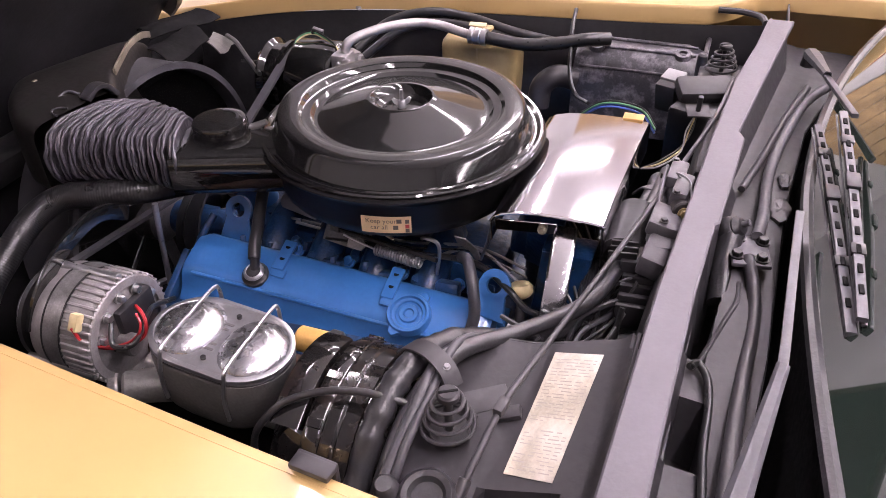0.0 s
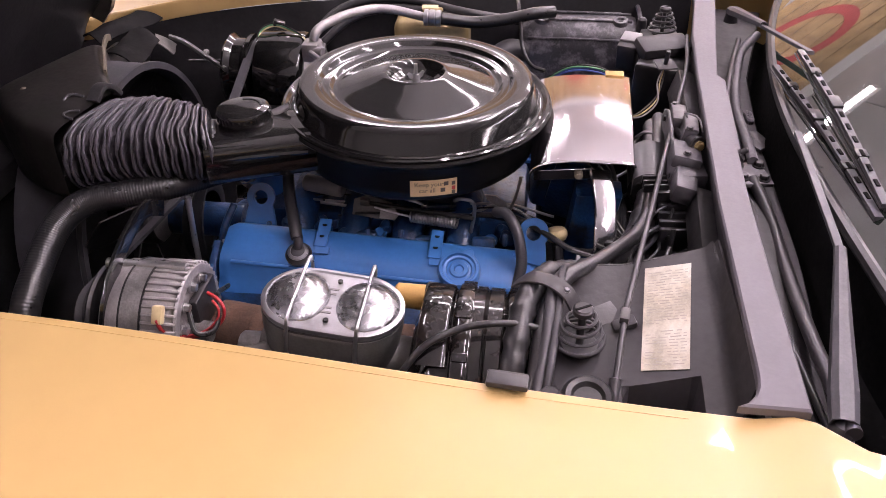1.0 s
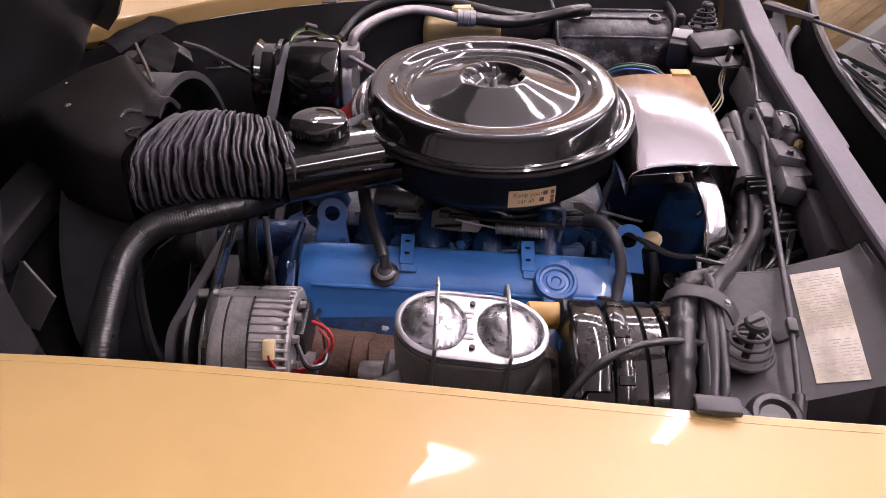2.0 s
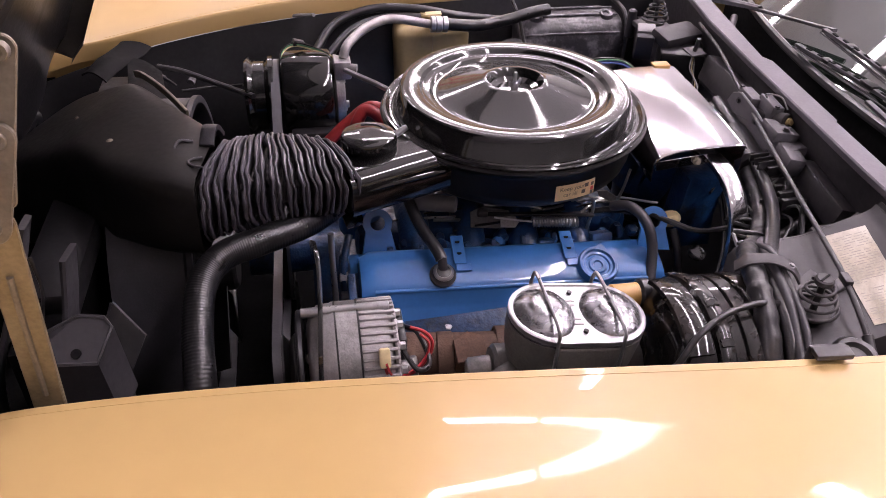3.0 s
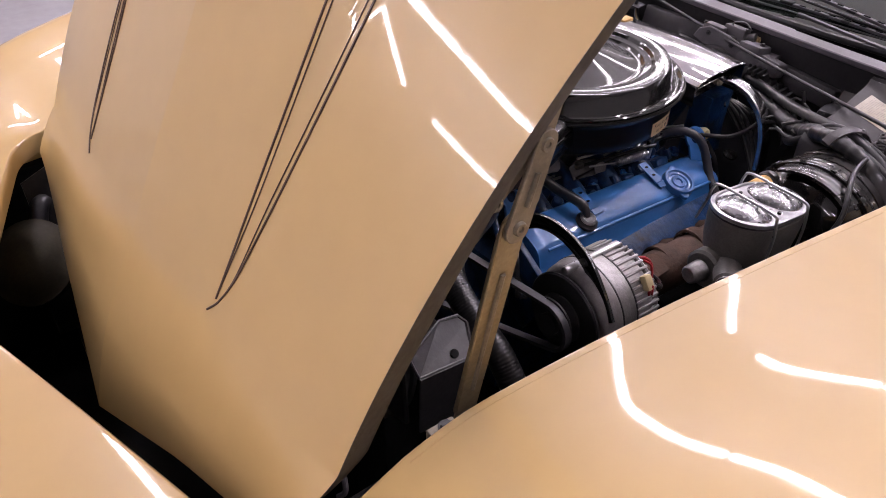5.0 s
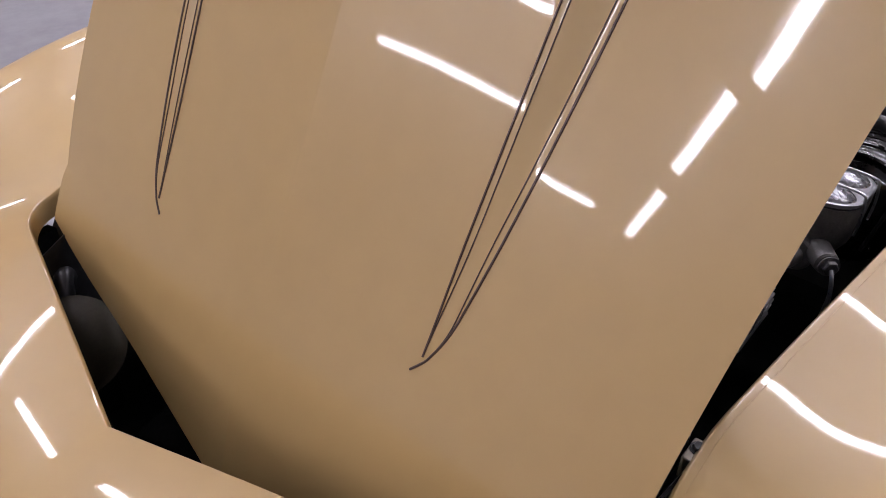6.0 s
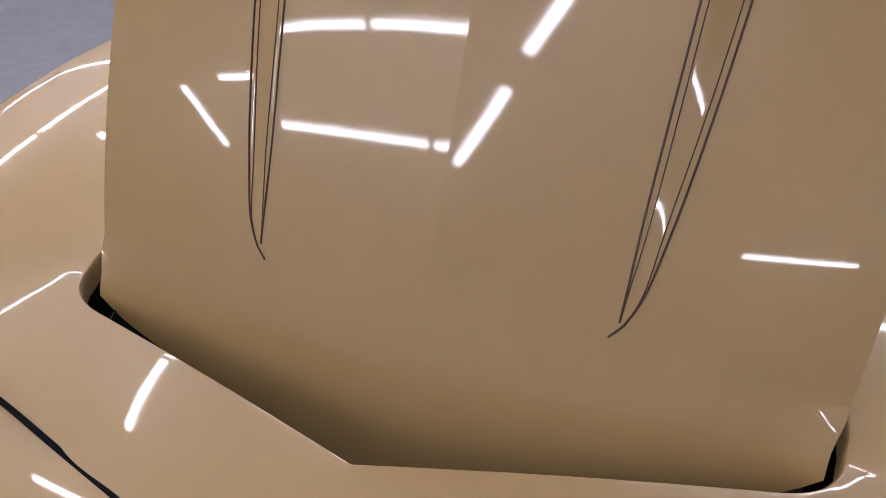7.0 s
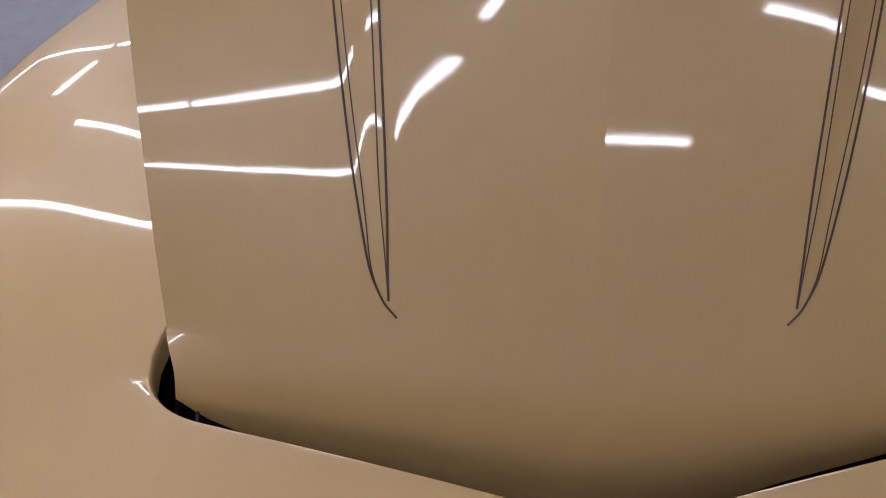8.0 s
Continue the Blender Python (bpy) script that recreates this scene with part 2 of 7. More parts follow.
def cyl(bm, p0, p1, r0, r1=None, seg=20, bevel=0.0):
    p0, p1 = Vector(p0), Vector(p1)
    r1 = r0 if r1 is None else r1
    L = (p1 - p0).length
    b = min(bevel, L / 2.1, r0 * 0.9, r1 * 0.9)
    prof = [(0, 0), (r0 - b, 0)] + ([(r0, b)] if b else []) + ([(r1, L - b)] if b else []) + [(r1 - b, L), (0, L)]
    return lathe(bm, prof, p0, p1 - p0, seg)


def spline(pts, per=8):
    p = [Vector(q) for q in pts]
    p = [p[0] * 2 - p[1]] + p + [p[-1] * 2 - p[-2]]
    out = []
    for i in range(1, len(p) - 2):
        a, b, c, d = p[i - 1:i + 3]
        for k in range(per):
            t = k / per
            out.append(0.5 * (2 * b + (c - a) * t + (2 * a - 5 * b + 4 * c - d) * t * t + (3 * b - a - 3 * c + d) * t ** 3))
    return out + [p[-2]]


def sweep(bm, pts, r, seg=10, per=8, smooth=True, flat=None, ribs=0, rib=0.0):
    """A tube along pts. flat=(half width, half height) makes a strap; ribs rings of height rib."""
    line = spline(pts, per) if smooth else [Vector(q) for q in pts]
    n = len(line)
    tang = [(line[min(i + 1, n - 1)] - line[max(i - 1, 0)]).normalized() for i in range(n)]
    up = Vector((0, 0, 1)) if abs(tang[0].z) < 0.9 else Vector((0, 1, 0))
    x = up.cross(tang[0]).normalized()
    rings = []
    for i in range(n):
        x = (x - tang[i] * x.dot(tang[i])).normalized()
        y = tang[i].cross(x)
        rr = r if not callable(r) else r(i / (n - 1))
        if ribs:
            rr += rib * (0.5 + 0.5 * math.sin(2 * math.pi * ribs * i / (n - 1)))
        ring = []
        for k in range(seg):
            a = 2 * math.pi * k / seg
            if flat:
                c, s = math.cos(a), math.sin(a)
                ring.append(bm.verts.new(line[i] + x * flat[0] * math.copysign(abs(c) ** 0.35, c) + y * flat[1] * math.copysign(abs(s) ** 0.35, s)))
            else:
                ring.append(bm.verts.new(line[i] + (x * math.cos(a) + y * math.sin(a)) * rr))
        rings.append(ring)
    for a, b in zip(rings, rings[1:]):
        for k in range(seg):
            bm.faces.new((a[k], a[(k + 1) % seg], b[(k + 1) % seg], b[k]))
    bm.faces.new(rings[0][::-1])
    bm.faces.new(rings[-1])
    return bm


def prism(bm, outline, depth, m, bevel=0.0, seg=2):
    """Extrudes a 2D outline by depth along z, then places it by the matrix m."""
    vs = [bm.verts.new(m @ Vector((x, y, 0))) for x, y in outline]
    ws = [bm.verts.new(m @ Vector((x, y, depth))) for x, y in outline]
    n = len(vs)
    top, bot = bm.faces.new(ws), bm.faces.new(vs[::-1])
    for i in range(n):
        bm.faces.new((vs[i], vs[(i + 1) % n], ws[(i + 1) % n], ws[i]))
    if bevel:
        bm.normal_update()
        es = list(top.edges) + list(bot.edges)
        bmesh.ops.bevel(bm, geom=es, offset=bevel, segments=seg, profile=0.5, affect="EDGES")
    return bm


def skin(bm, rows, thick=0.0, close=False):
    """A sheet through rows of points; thick gives it a back, offset along the mean normal."""
    g = [[bm.verts.new(p) for p in row] for row in rows]
    for a, b in zip(g, g[1:]):
        for k in range(len(a) - (0 if close else 1)):
            j = (k + 1) % len(a)
            bm.faces.new((a[k], a[j], b[j], b[k]))
    if thick:
        bm.normal_update()
        geo = bmesh.ops.solidify(bm, geom=list(bm.faces), thickness=thick)
    return bm


def axes(x, y, z, at):
    """A matrix with the given axes and place."""
    return Matrix(((x[0], y[0], z[0], at[0]), (x[1], y[1], z[1], at[1]), (x[2], y[2], z[2], at[2]), (0, 0, 0, 1)))


def bolt(bm, at, axis, r=0.007, h=0.006):
    at, axis = Vector(at), Vector(axis).normalized()
    cyl(bm, at, at + axis * h * 0.25, r * 1.35, seg=16)
    x, y, z = basis(axis)
    prism(bm, [(r * math.cos(k * math.pi / 3), r * math.sin(k * math.pi / 3)) for k in range(6)], h, axes(x, y, z, at), r * 0.12, 1)
    return bm


def coil(bm, base, top, r, wire, turns, seg=8, taper=1.0):
    base, top = Vector(base), Vector(top)
    x, y, z = basis(top - base)
    n = int(turns * 20)
    pts = [base.lerp(top, k / n) + (x * math.cos(2 * math.pi * turns * k / n) + y * math.sin(2 * math.pi * turns * k / n)) * r * (1 + (taper - 1) * k / n) for k in range(n + 1)]
    return sweep(bm, pts, wire, seg, smooth=False)


def text_mesh(body, size):
    cu = bpy.data.curves.new("lettering", "FONT")
    cu.body, cu.size, cu.align_x, cu.align_y = body, size, "CENTER", "CENTER"
    ob = bpy.data.objects.new("lettering", cu)
    scene.collection.objects.link(ob)
    bpy.context.view_layer.update()
    me = bpy.data.meshes.new_from_object(ob.evaluated_get(bpy.context.evaluated_depsgraph_get()))
    bpy.data.objects.remove(ob)
    bm = B()
    bm.from_mesh(me)
    bpy.data.meshes.remove(me)
    return bm


# ---- the garage
def slab(name, c, s, material, label, category):
    return solo(name, box(B(), c, s), M[material], label, category, kind="structure", smooth=False)


slab("floor", (0, 0, -0.05), (16, 14, 0.1), "floor", "smooth grey sealed concrete garage floor", "floor")
slab("ceiling", (0, 0, 3.95), (16, 14, 0.1), "ceil", "plain white garage ceiling", "ceiling")
slab("wall_north", (0, 7.05, 1.95), (16.2, 0.1, 3.9), "wall", "white painted garage wall", "wall")
slab("wall_south", (0, -7.05, 1.95), (16.2, 0.1, 3.9), "wall", "white painted garage wall", "wall")
slab("wall_east", (8.05, 0, 1.95), (0.1, 14, 3.9), "wall", "white painted garage wall", "wall")
slab("wall_west", (-8.05, 0, 1.95), (0.1, 14, 3.9), "wall", "white painted garage wall", "wall")


def ceiling_light(at, turn, length=1.19):
    t = thing("ceiling_light", at, "twin fluorescent strip light with white housing", "ceiling light", "strip lights on the ceiling")
    t.rotation_euler = (0, 0, radians(turn))
    x, y, z = at
    part("housing", box(B(), (x, y, z - 0.025), (length, 0.16, 0.05), bevel=0.008), M["white"], t)
    for sx in (-length / 3, length / 3):
        part("hanger", cyl(B(), (x + sx, y, z), (x + sx, y, z + 0.4), 0.006, seg=8), M["steel"], t)
    for s in (-1, 1):
        part("tube", cyl(B(), (x - length / 2 + 0.014, y + 0.020 * s, z - 0.08), (x + length / 2 - 0.014, y + 0.020 * s, z - 0.08), 0.014, seg=12), M["tube"], t)
        part("socket", box(B(), (x + s * (length / 2 - 0.007), y, z - 0.075), (0.014, 0.12, 0.05), bevel=0.004), M["white"], t)
    return t


first_light = ceiling_light((0, 0, 3.5), 0)
first_light.location = (0.36, 3.0, 3.5)
LIGHTS = [(1.58, 3.0, 0), (3.75, 2.40, 0), (1.3, 5.4, 0), (2.5, 5.4, 0), (-3.68, 0.10, -22), (-5.15, 0.64, -20), (-3.97, -2.9, 90), (-5.8, -2.04, 90), (-2.4, -0.5, -22)]
LIGHTS += [(-1.15, y, 90) for y in (1.1, 3.45)] + [(1.1, y, 90) for y in (-2.0, -0.8, 0.4, 1.6)] + [(2.45, y, 90) for y in (-1.27, -0.05, 1.15)] + [(3.0, y, 90) for y in (4.35, 5.6)] + [(5.2, y, 90) for y in (-0.6, 0.6, 1.85, 3.1, 4.35, 5.6)]
LIGHTS += [(x, y, 90) for x in (-4.05, -5.5) for y in (1.8, 3.0)] + [(-4.8, 4.2, 0), (-0.7, 4.75, 0)]
for lx, ly, turn in LIGHTS:
    copy_thing(first_light, pose(lx, ly, 3.5, 0, 0, turn))

# planked sign board on the far wall, with a red ring and a blue oval
sign = thing("wall_sign", (1.0, 6.98, 1.9), "big varnished plank sign with a red ring and blue oval", "sign")
for k in range(8):
    part("plank", box(B(), (1.0, 6.97, 1.78 + 0.25 * k), (5.2, 0.03, 0.243), bevel=0.004, seg=1), M["wood"], sign)
part("red_ring", lathe(B(), [(0.42, 0), (0.42, 0.012), (0.58, 0.012), (0.58, 0)], (0.2, 6.95, 2.6), (0, -1, 0), 48), M["sign_red"], sign)
for k in range(5):
    part("red_band", box(B(), (1.75 + 0.32 * k, 6.947, 3.1 - 0.07 * k), (0.24, 0.012, 0.10), (0, 12, 0), bevel=0.004), M["sign_red"], sign)
part("blue_oval", box(B(), (2.4, 6.947, 2.4), (0.9, 0.012, 0.3), bevel=0.005), M["sign_blue"], sign)


# ---- the car's painted shell
def lip_y(x):
    return 0.5813 + 0.1066 * x - 0.0287 * x * x


def lip_z(x):
    return 0.8359 + 0.0085 * x - 0.0202 * x * x + 0.1343 * x ** 3


def smooth01(t):
    t = max(0.0, min(1.0, t))
    return t * t * (3 - 2 * t)


def opening(side):
    """The edge of the hood opening on one side, from the cowl forward to the nose: (place, outward way, 1 for fender and 0 for nose)."""
    out = []
    for k in range(8):                                   # beside the windshield
        x = 1.1 - k * 0.085
        out.append((Vector((x, 0.665 + 0.03 * (x - 0.45), 0.872)), Vector((0, 1, 0)), 1.0))
    for k in range(5):
        t = k / 4
        out.append((Vector((0.47 - 0.06 * t, 0.665 - 0.045 * smooth01(t), 0.870 - 0.012 * t)), Vector((0, 1, 0)), 1.0))
    n, corner = 44, 0.024 if side > 0 else 0.010
    for k in range(n + 1):
        x = 0.38 + (-0.815 - 0.38) * k / n
        y = lip_y(x) + 0.022 * smooth01((-0.60 - x) / 0.2) + corner * smooth01((-0.695 - x) / 0.11)
        out.append((Vector((x, y, lip_z(x) + 0.006)), Vector((0, 1, 0)), 1.0))
    a, c, b = Vector((-0.815, lip_y(-0.815) + 0.022 + corner, lip_z(-0.815) + 0.006)), Vector((-0.868, 0.496 + corner / 2, 0.748)), Vector((-0.888, 0.438, 0.7525))
    for k in range(1, 11):
        t = k / 11
        p = a * (1 - t) ** 2 + c * 2 * t * (1 - t) + b * t * t
        ang = smooth01(t) * math.pi / 2
        out.append((p, Vector((-math.sin(ang), math.cos(ang), 0)), 1 - smooth01(t)))
    v = Vector((-1.023, 0.0, 0.772))
    for k in range(25):
        t = k / 24
        p = b.lerp(v, t)
        p.z += 0.004 * math.sin(math.pi * t)
        out.append((p, Vector((-1, 0, 0)), 0.0))
    return [(Vector((p.x, p.y * side, p.z)), Vector((d.x, d.y * side, 0)), w) for p, d, w in out]


FENDER = [(0, 0), (0.021, 0.0035), (0.07, 0.0208), (0.13, 0.0694), (0.21, 0.1806), (0.33, 0.4097), (0.45, 0.6458), (0.56, 0.8194), (0.68, 0.9375), (0.8, 1), (0.89, 0.9444), (0.955, 0.4861), (1, -2.0833)]
WIDTH = [(-1.0, 0.890), (-0.77, 0.930), (-0.45, 0.93), (-0.2, 0.915), (0.1, 0.885), (0.4, 0.85), (1.2, 0.85)]
CREST = [(-1.0, 0.036), (-0.77, 0.038), (-0.45, 0.036), (-0.2, 0.031), (0.1, 0.017), (0.4, 0.012), (1.2, 0.012)]


def between(table, x):
    """A smooth curve through the rows of a table."""
    xs, vs = [a for a, _ in table], [b for _, b in table]
    x = max(xs[0], min(xs[-1], x))
    k = max(i for i in range(len(xs) - 1) if xs[i] <= x)
    slope = [(vs[min(i + 1, len(xs) - 1)] - vs[max(i - 1, 0)]) / (xs[min(i + 1, len(xs) - 1)] - xs[max(i - 1, 0)]) for i in (k, k + 1)]
    w = xs[k + 1] - xs[k]
    t = (x - xs[k]) / w
    return (vs[k] * (1 + 2 * t) * (1 - t) ** 2 + slope[0] * w * t * (1 - t) ** 2 + vs[k + 1] * t * t * (3 - 2 * t) + slope[1] * w * t * t * (t - 1))


def finer(profile, per=3):
    """The same profile with more points on a smooth curve."""
    return [(q.x, q.y) for q in spline([(a, b, 0) for a, b in profile], per)]


NOSE = [(0, 0), (0.003, -0.0001), (0.025, -0.002), (0.06, -0.006), (0.11, -0.014), (0.17, -0.028), (0.23, -0.046), (0.29, -0.07), (0.345, -0.10), (0.385, -0.135), (0.41, -0.175), (0.425, -0.22), (0.43, -0.27)]


FENDER_FINE, NOSE_FINE = finer(FENDER), finer(NOSE)


def arch(x):
    d = (x + 0.45) / 0.36
    return 0.36 + 0.36 * math.sqrt(max(0.0, 1 - d * d)) if abs(d) < 1 else 0.22


car = thing("car", (0, 0, 0), "yellow sports car with its hood open, parked on the concrete", "car")
rows_all = {}
for side, tag in ((-1, "left"), (1, "right")):
    edge = opening(side)
    rows = []
    for p, d, w in edge:
        row = [p + Vector((-d.x, -d.y, 0)) * 0.004 + Vector((0, 0, -0.035)), p + Vector((-d.x, -d.y, 0)) * 0.004 + Vector((0, 0, -0.006)), p + Vector((-d.x, -d.y, 0)) * 0.001 + Vector((0, 0, -0.001))]
        wide, tall = between(WIDTH, p.x) - abs(p.y), between(CREST, p.x)
        for (fa, fz), (na, nz) in zip(FENDER_FINE, NOSE_FINE):
            a, z = fa * wide * w + na * (1 - w), fz * tall * w + nz * (1 - w)
            z -= 0.8 * w * (1 - w) * a * math.exp(-a / 0.15)            # the corner falls away from the opening
            q = p + d * a + Vector((0, 0, z))
            row.append(q)
        e = row[-1]
        low = arch(e.x) if w > 0.5 else 0.22
        low = min(low, e.z - 0.02)
        row.append(Vector((e.x + d.x * 0.004, e.y + d.y * 0.004, e.z * 0.5 + low * 0.5)))
        row.append(Vector((e.x, e.y, low)))
        rows.append(row)
    rows_all[side] = rows
body = B()
skin(body, rows_all[1])
skin(body, [r[::-1] for r in rows_all[-1]])
part("body_shell", body, M["paint"], car, "glossy yellow painted fenders and nose", angle=60)


def seam(pts, w=0.004):
    return sweep(B(), pts, w, 8, per=6, flat=(w, 0.0012))


for s in (-1, 1):
    pts = [(-1.035, 0.56, 0.763), (-1.042, 0.526, 0.7565), (-1.054, 0.449, 0.7408), (-1.085, 0.342, 0.7322), (-1.122, 0.229, 0.7374), (-1.14, 0.17, 0.738)]
    part("headlight_door_gap", seam([(x, y * s, z) for x, y, z in pts]), M["black_matt"], car)

for s in (-1, 1):
    pts = []
    for p, d, w in opening(s)[15:54]:
        wide, tall = between(WIDTH, p.x) - abs(p.y), between(CREST, p.x)
        rise = float(np.interp(0.009 / wide, [a for a, _ in FENDER_FINE], [b for _, b in FENDER_FINE])) * tall
        pts.append(p + d * 0.009 + Vector((0, 0, rise)))
    part("lip_seam", sweep(B(), pts, 0.0005, 6, smooth=False), M["paint_in"], car, "fine seam beside the fender lip")

lip_bracket = thing("lip_bracket", (-0.653, -0.507, 0.80), "small dull bracket with a black bolt on the fender lip", "bracket")
part("tab", box(B(), (-0.653, -0.500, lip_z(-0.653) - 0.004), (0.034, 0.018, 0.003), bevel=0.001, seg=1), M["dullsteel"], lip_bracket)
part("ear", box(B(), (-0.653, -0.4915, lip_z(-0.653) - 0.018), (0.034, 0.003, 0.030), bevel=0.001, seg=1), M["dullsteel"], lip_bracket)
part("bolt_head", bolt(B(), (-0.650, -0.500, lip_z(-0.653) - 0.0025), (0, 0, 1), 0.007), M["black"], lip_bracket)

# inner walls, firewall, bay floor and radiator support
for s in (-1, 1):
    rows = []
    for k in range(25):
        x = 0.50 - 1.38 * k / 24
        y = s * (lip_y(x) - 0.004)
        z = lip_z(x) - 0.03
        rows.append([Vector((x, y, z)), Vector((x, y - s * 0.02, z - 0.07)), Vector((x, y - s * 0.045, z - 0.2)), Vector((x, y - s * 0.06, 0.3))])
    part("inner_fender", skin(B(), rows, 0.004), M["black"], car, "dusty black inner fender panel")
part("firewall", box(B(), (0.440, 0, 0.50), (0.02, 1.18, 0.5), (0, 0, -2.0)), M["darkgrey"], car, "dark grey firewall")
for s in (-1, 1):
    part("nose_liner", box(B(), (-0.97, s * 0.50, 0.47), (0.30, 0.02, 0.44), (0, 0, s * 12)), M["black_matt"], car)
part("bay_floor", box(B(), (-0.32, 0, 0.29), (1.56, 1.1, 0.02)), M["black_matt"], car)
part("front_bulkhead", box(B(), (-1.09, 0, 0.45), (0.02, 0.9, 0.32)), M["black_matt"], car)

# flat ledge along the cowl, with the steps in its rear edge
LEDGE_F = [(-0.618, 0.364), (-0.613, 0.373), (-0.605, 0.380), (-0.594, 0.385), (-0.58, 0.387), (-0.56, 0.388), (-0.44, 0.393), (-0.30, 0.399), (-0.15, 0.410), (0.05, 0.424), (0.25, 0.442), (0.40, 0.466), (0.53, 0.482)]
LEDGE_B = [(-0.618, 0.424), (-0.45, 0.430), (-0.29, 0.436), (-0.165, 0.4445), (-0.16, 0.449), (0.055, 0.4655), (0.075, 0.457), (0.25, 0.482), (0.41, 0.506), (0.53, 0.525)]


def along(tab, y):
    return float(np.interp(y, [a for a, _ in tab], [b for _, b in tab]))


outline = [(x, y) for y, x in LEDGE_F] + [(x, y) for y, x in LEDGE_B[::-1]]
part("cowl_ledge", prism(B(), outline, 0.012, pose(0, 0, 0.853), 0.002, 1), M["ledge"], car, "flat grey hood seal ledge", angle=30)
web = [[Vector((along(LEDGE_F, y) + 0.004 + dx, y, z)) for y in np.linspace(-0.58, 0.56, 20)] for dx, z in ((0, 0.856), (0.002, 0.835), (0.010, 0.80), (0.016, 0.74), (0.02, 0.50))]
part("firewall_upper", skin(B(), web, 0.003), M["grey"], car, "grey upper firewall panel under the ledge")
part("ledge_corner", sweep(B(), [(0.395, 0.612, 0.845), (0.438, 0.604, 0.848), (0.471, 0.580, 0.85), (0.480, 0.54, 0.852)], 0.006, 8), M["grey"], car)

# cowl tray, windshield, dash
YS = [-0.66 + 0.06 * k for k in range(23)]


def glass_x(y):
    return 0.550 + (0.27 if y > -0.1 else 0.12) * (y + 0.1) ** 2


def slot_x(y):
    return min(float(np.interp(y, [-0.66, -0.44, -0.36, -0.26, -0.09, 0.05, 0.3, 0.66], [0.480, 0.499, 0.514, 0.524, 0.532, 0.538, 0.565, 0.66])), glass_x(y) - 0.016)


def pit(y):
    """How far the tray is cut away beside the ledge: the wiper drive's opening and a ragged drain hole."""
    return smooth01((y + 0.292) / 0.02) * smooth01((-0.03 - y) / 0.02) + 0.8 * smooth01((y + 0.44) / 0.012) * smooth01((-0.352 - y) / 0.014)


tray = []
for y in [-0.66 + 0.01 * k for k in range(133)]:
    b, e = along(LEDGE_B, y), slot_x(y)
    far = min(0.024 + 0.012 * smooth01((-0.33 - y) / 0.03), (e - b) * 0.7) + 0.003 * pit(y) * noise.noise(Vector((y * 70, 0, 3)))
    wave = 0.0035 * noise.noise(Vector((y * 11, 0.7, 0))) + 0.0012 * noise.noise(Vector((y * 40, 2, 0)))
    tray.append([Vector((b - 0.006, y, 0.853)), Vector((b - 0.002, y, 0.79)), Vector((b + 0.006, y, 0.776 - 0.09 * pit(y))), Vector((b + far - 0.004, y, 0.7735 - 0.095 * pit(y))), Vector((b + far, y, 0.7715 + 0.002 * pit(y))),
                 Vector((b + far + (e - b - far) * 0.4, y, 0.769 + wave)), Vector((b + far + (e - b - far) * 0.75, y, 0.768 + wave * 0.6)), Vector((e - 0.003, y, 0.766)), Vector((e, y, 0.755))])
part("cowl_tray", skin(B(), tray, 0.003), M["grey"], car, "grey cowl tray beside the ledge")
slot = [[Vector((slot_x(y) - 0.004, y, 0.764)) for y in YS], [Vector((slot_x(y), y, 0.70)) for y in YS], [Vector(((slot_x(y) + glass_x(y)) / 2, y, 0.69)) for y in YS], [Vector((glass_x(y) + 0.004, y, 0.72)) for y in YS], [Vector((glass_x(y) + 0.006, y, 0.828)) for y in YS]]
part("tray_bead", sweep(B(), [(0.452, -0.298, 0.773), (0.474, -0.216, 0.7735), (0.485, -0.173, 0.771), (0.486, -0.137, 0.771)], 0.003, 8), M["grey"], car)
for px, py, pr in ((0.534, 0.128, 0.016), (0.529, 0.045, 0.023)):
    blister = []
    for q, zz in ((1.0, 0.7675), (0.96, 0.7725), (0.7, 0.774), (0.35, 0.773), (0.02, 0.773)):
        blister.append([Vector((px + pr * 0.55 * q * math.cos(a) * (1 + 0.35 * noise.noise(Vector((2 * math.cos(a), 2 * math.sin(a), pr * 99)))), py + pr * 1.4 * q * math.sin(a) * (1 + 0.35 * noise.noise(Vector((2 * math.cos(a), 2 * math.sin(a), pr * 50)))), zz + 0.001 * noise.noise(Vector((q * 4, a * 2, pr))))) for a in [2 * math.pi * k / 28 for k in range(28)]])
    part("paint_blister", skin(B(), blister, close=True), M["darkgrey"], car, "lifted dark paint blister")
part("cowl_slot", skin(B(), slot, 0.003), M["black_matt"], car, "deep black wiper well")
glass_rows = []
for k in range(13):
    t = k / 12
    row = []
    for j in range(25):
        y = -0.70 + 1.4 * j / 24
        row.append(Vector((glass_x(y) + 0.62 * t, y * (1 - 0.1 * t), 0.832 + 0.40 * t - 0.05 * t * t)))
    glass_rows.append(row)
part("windshield", skin(B(), glass_rows, 0.006), M["glass_dark"], car, "dark tinted curved windshield glass")
part("windshield_trim", sweep(B(), [v + Vector((-0.004, 0, 0.004)) for v in glass_rows[0][::3]], 0.008, 8, per=4), M["rubber"], car)
part("dash_panel", box(B(), (1.2, 0, 0.62), (0.9, 1.34, 0.3), bevel=0.03), M["black_matt"], car)
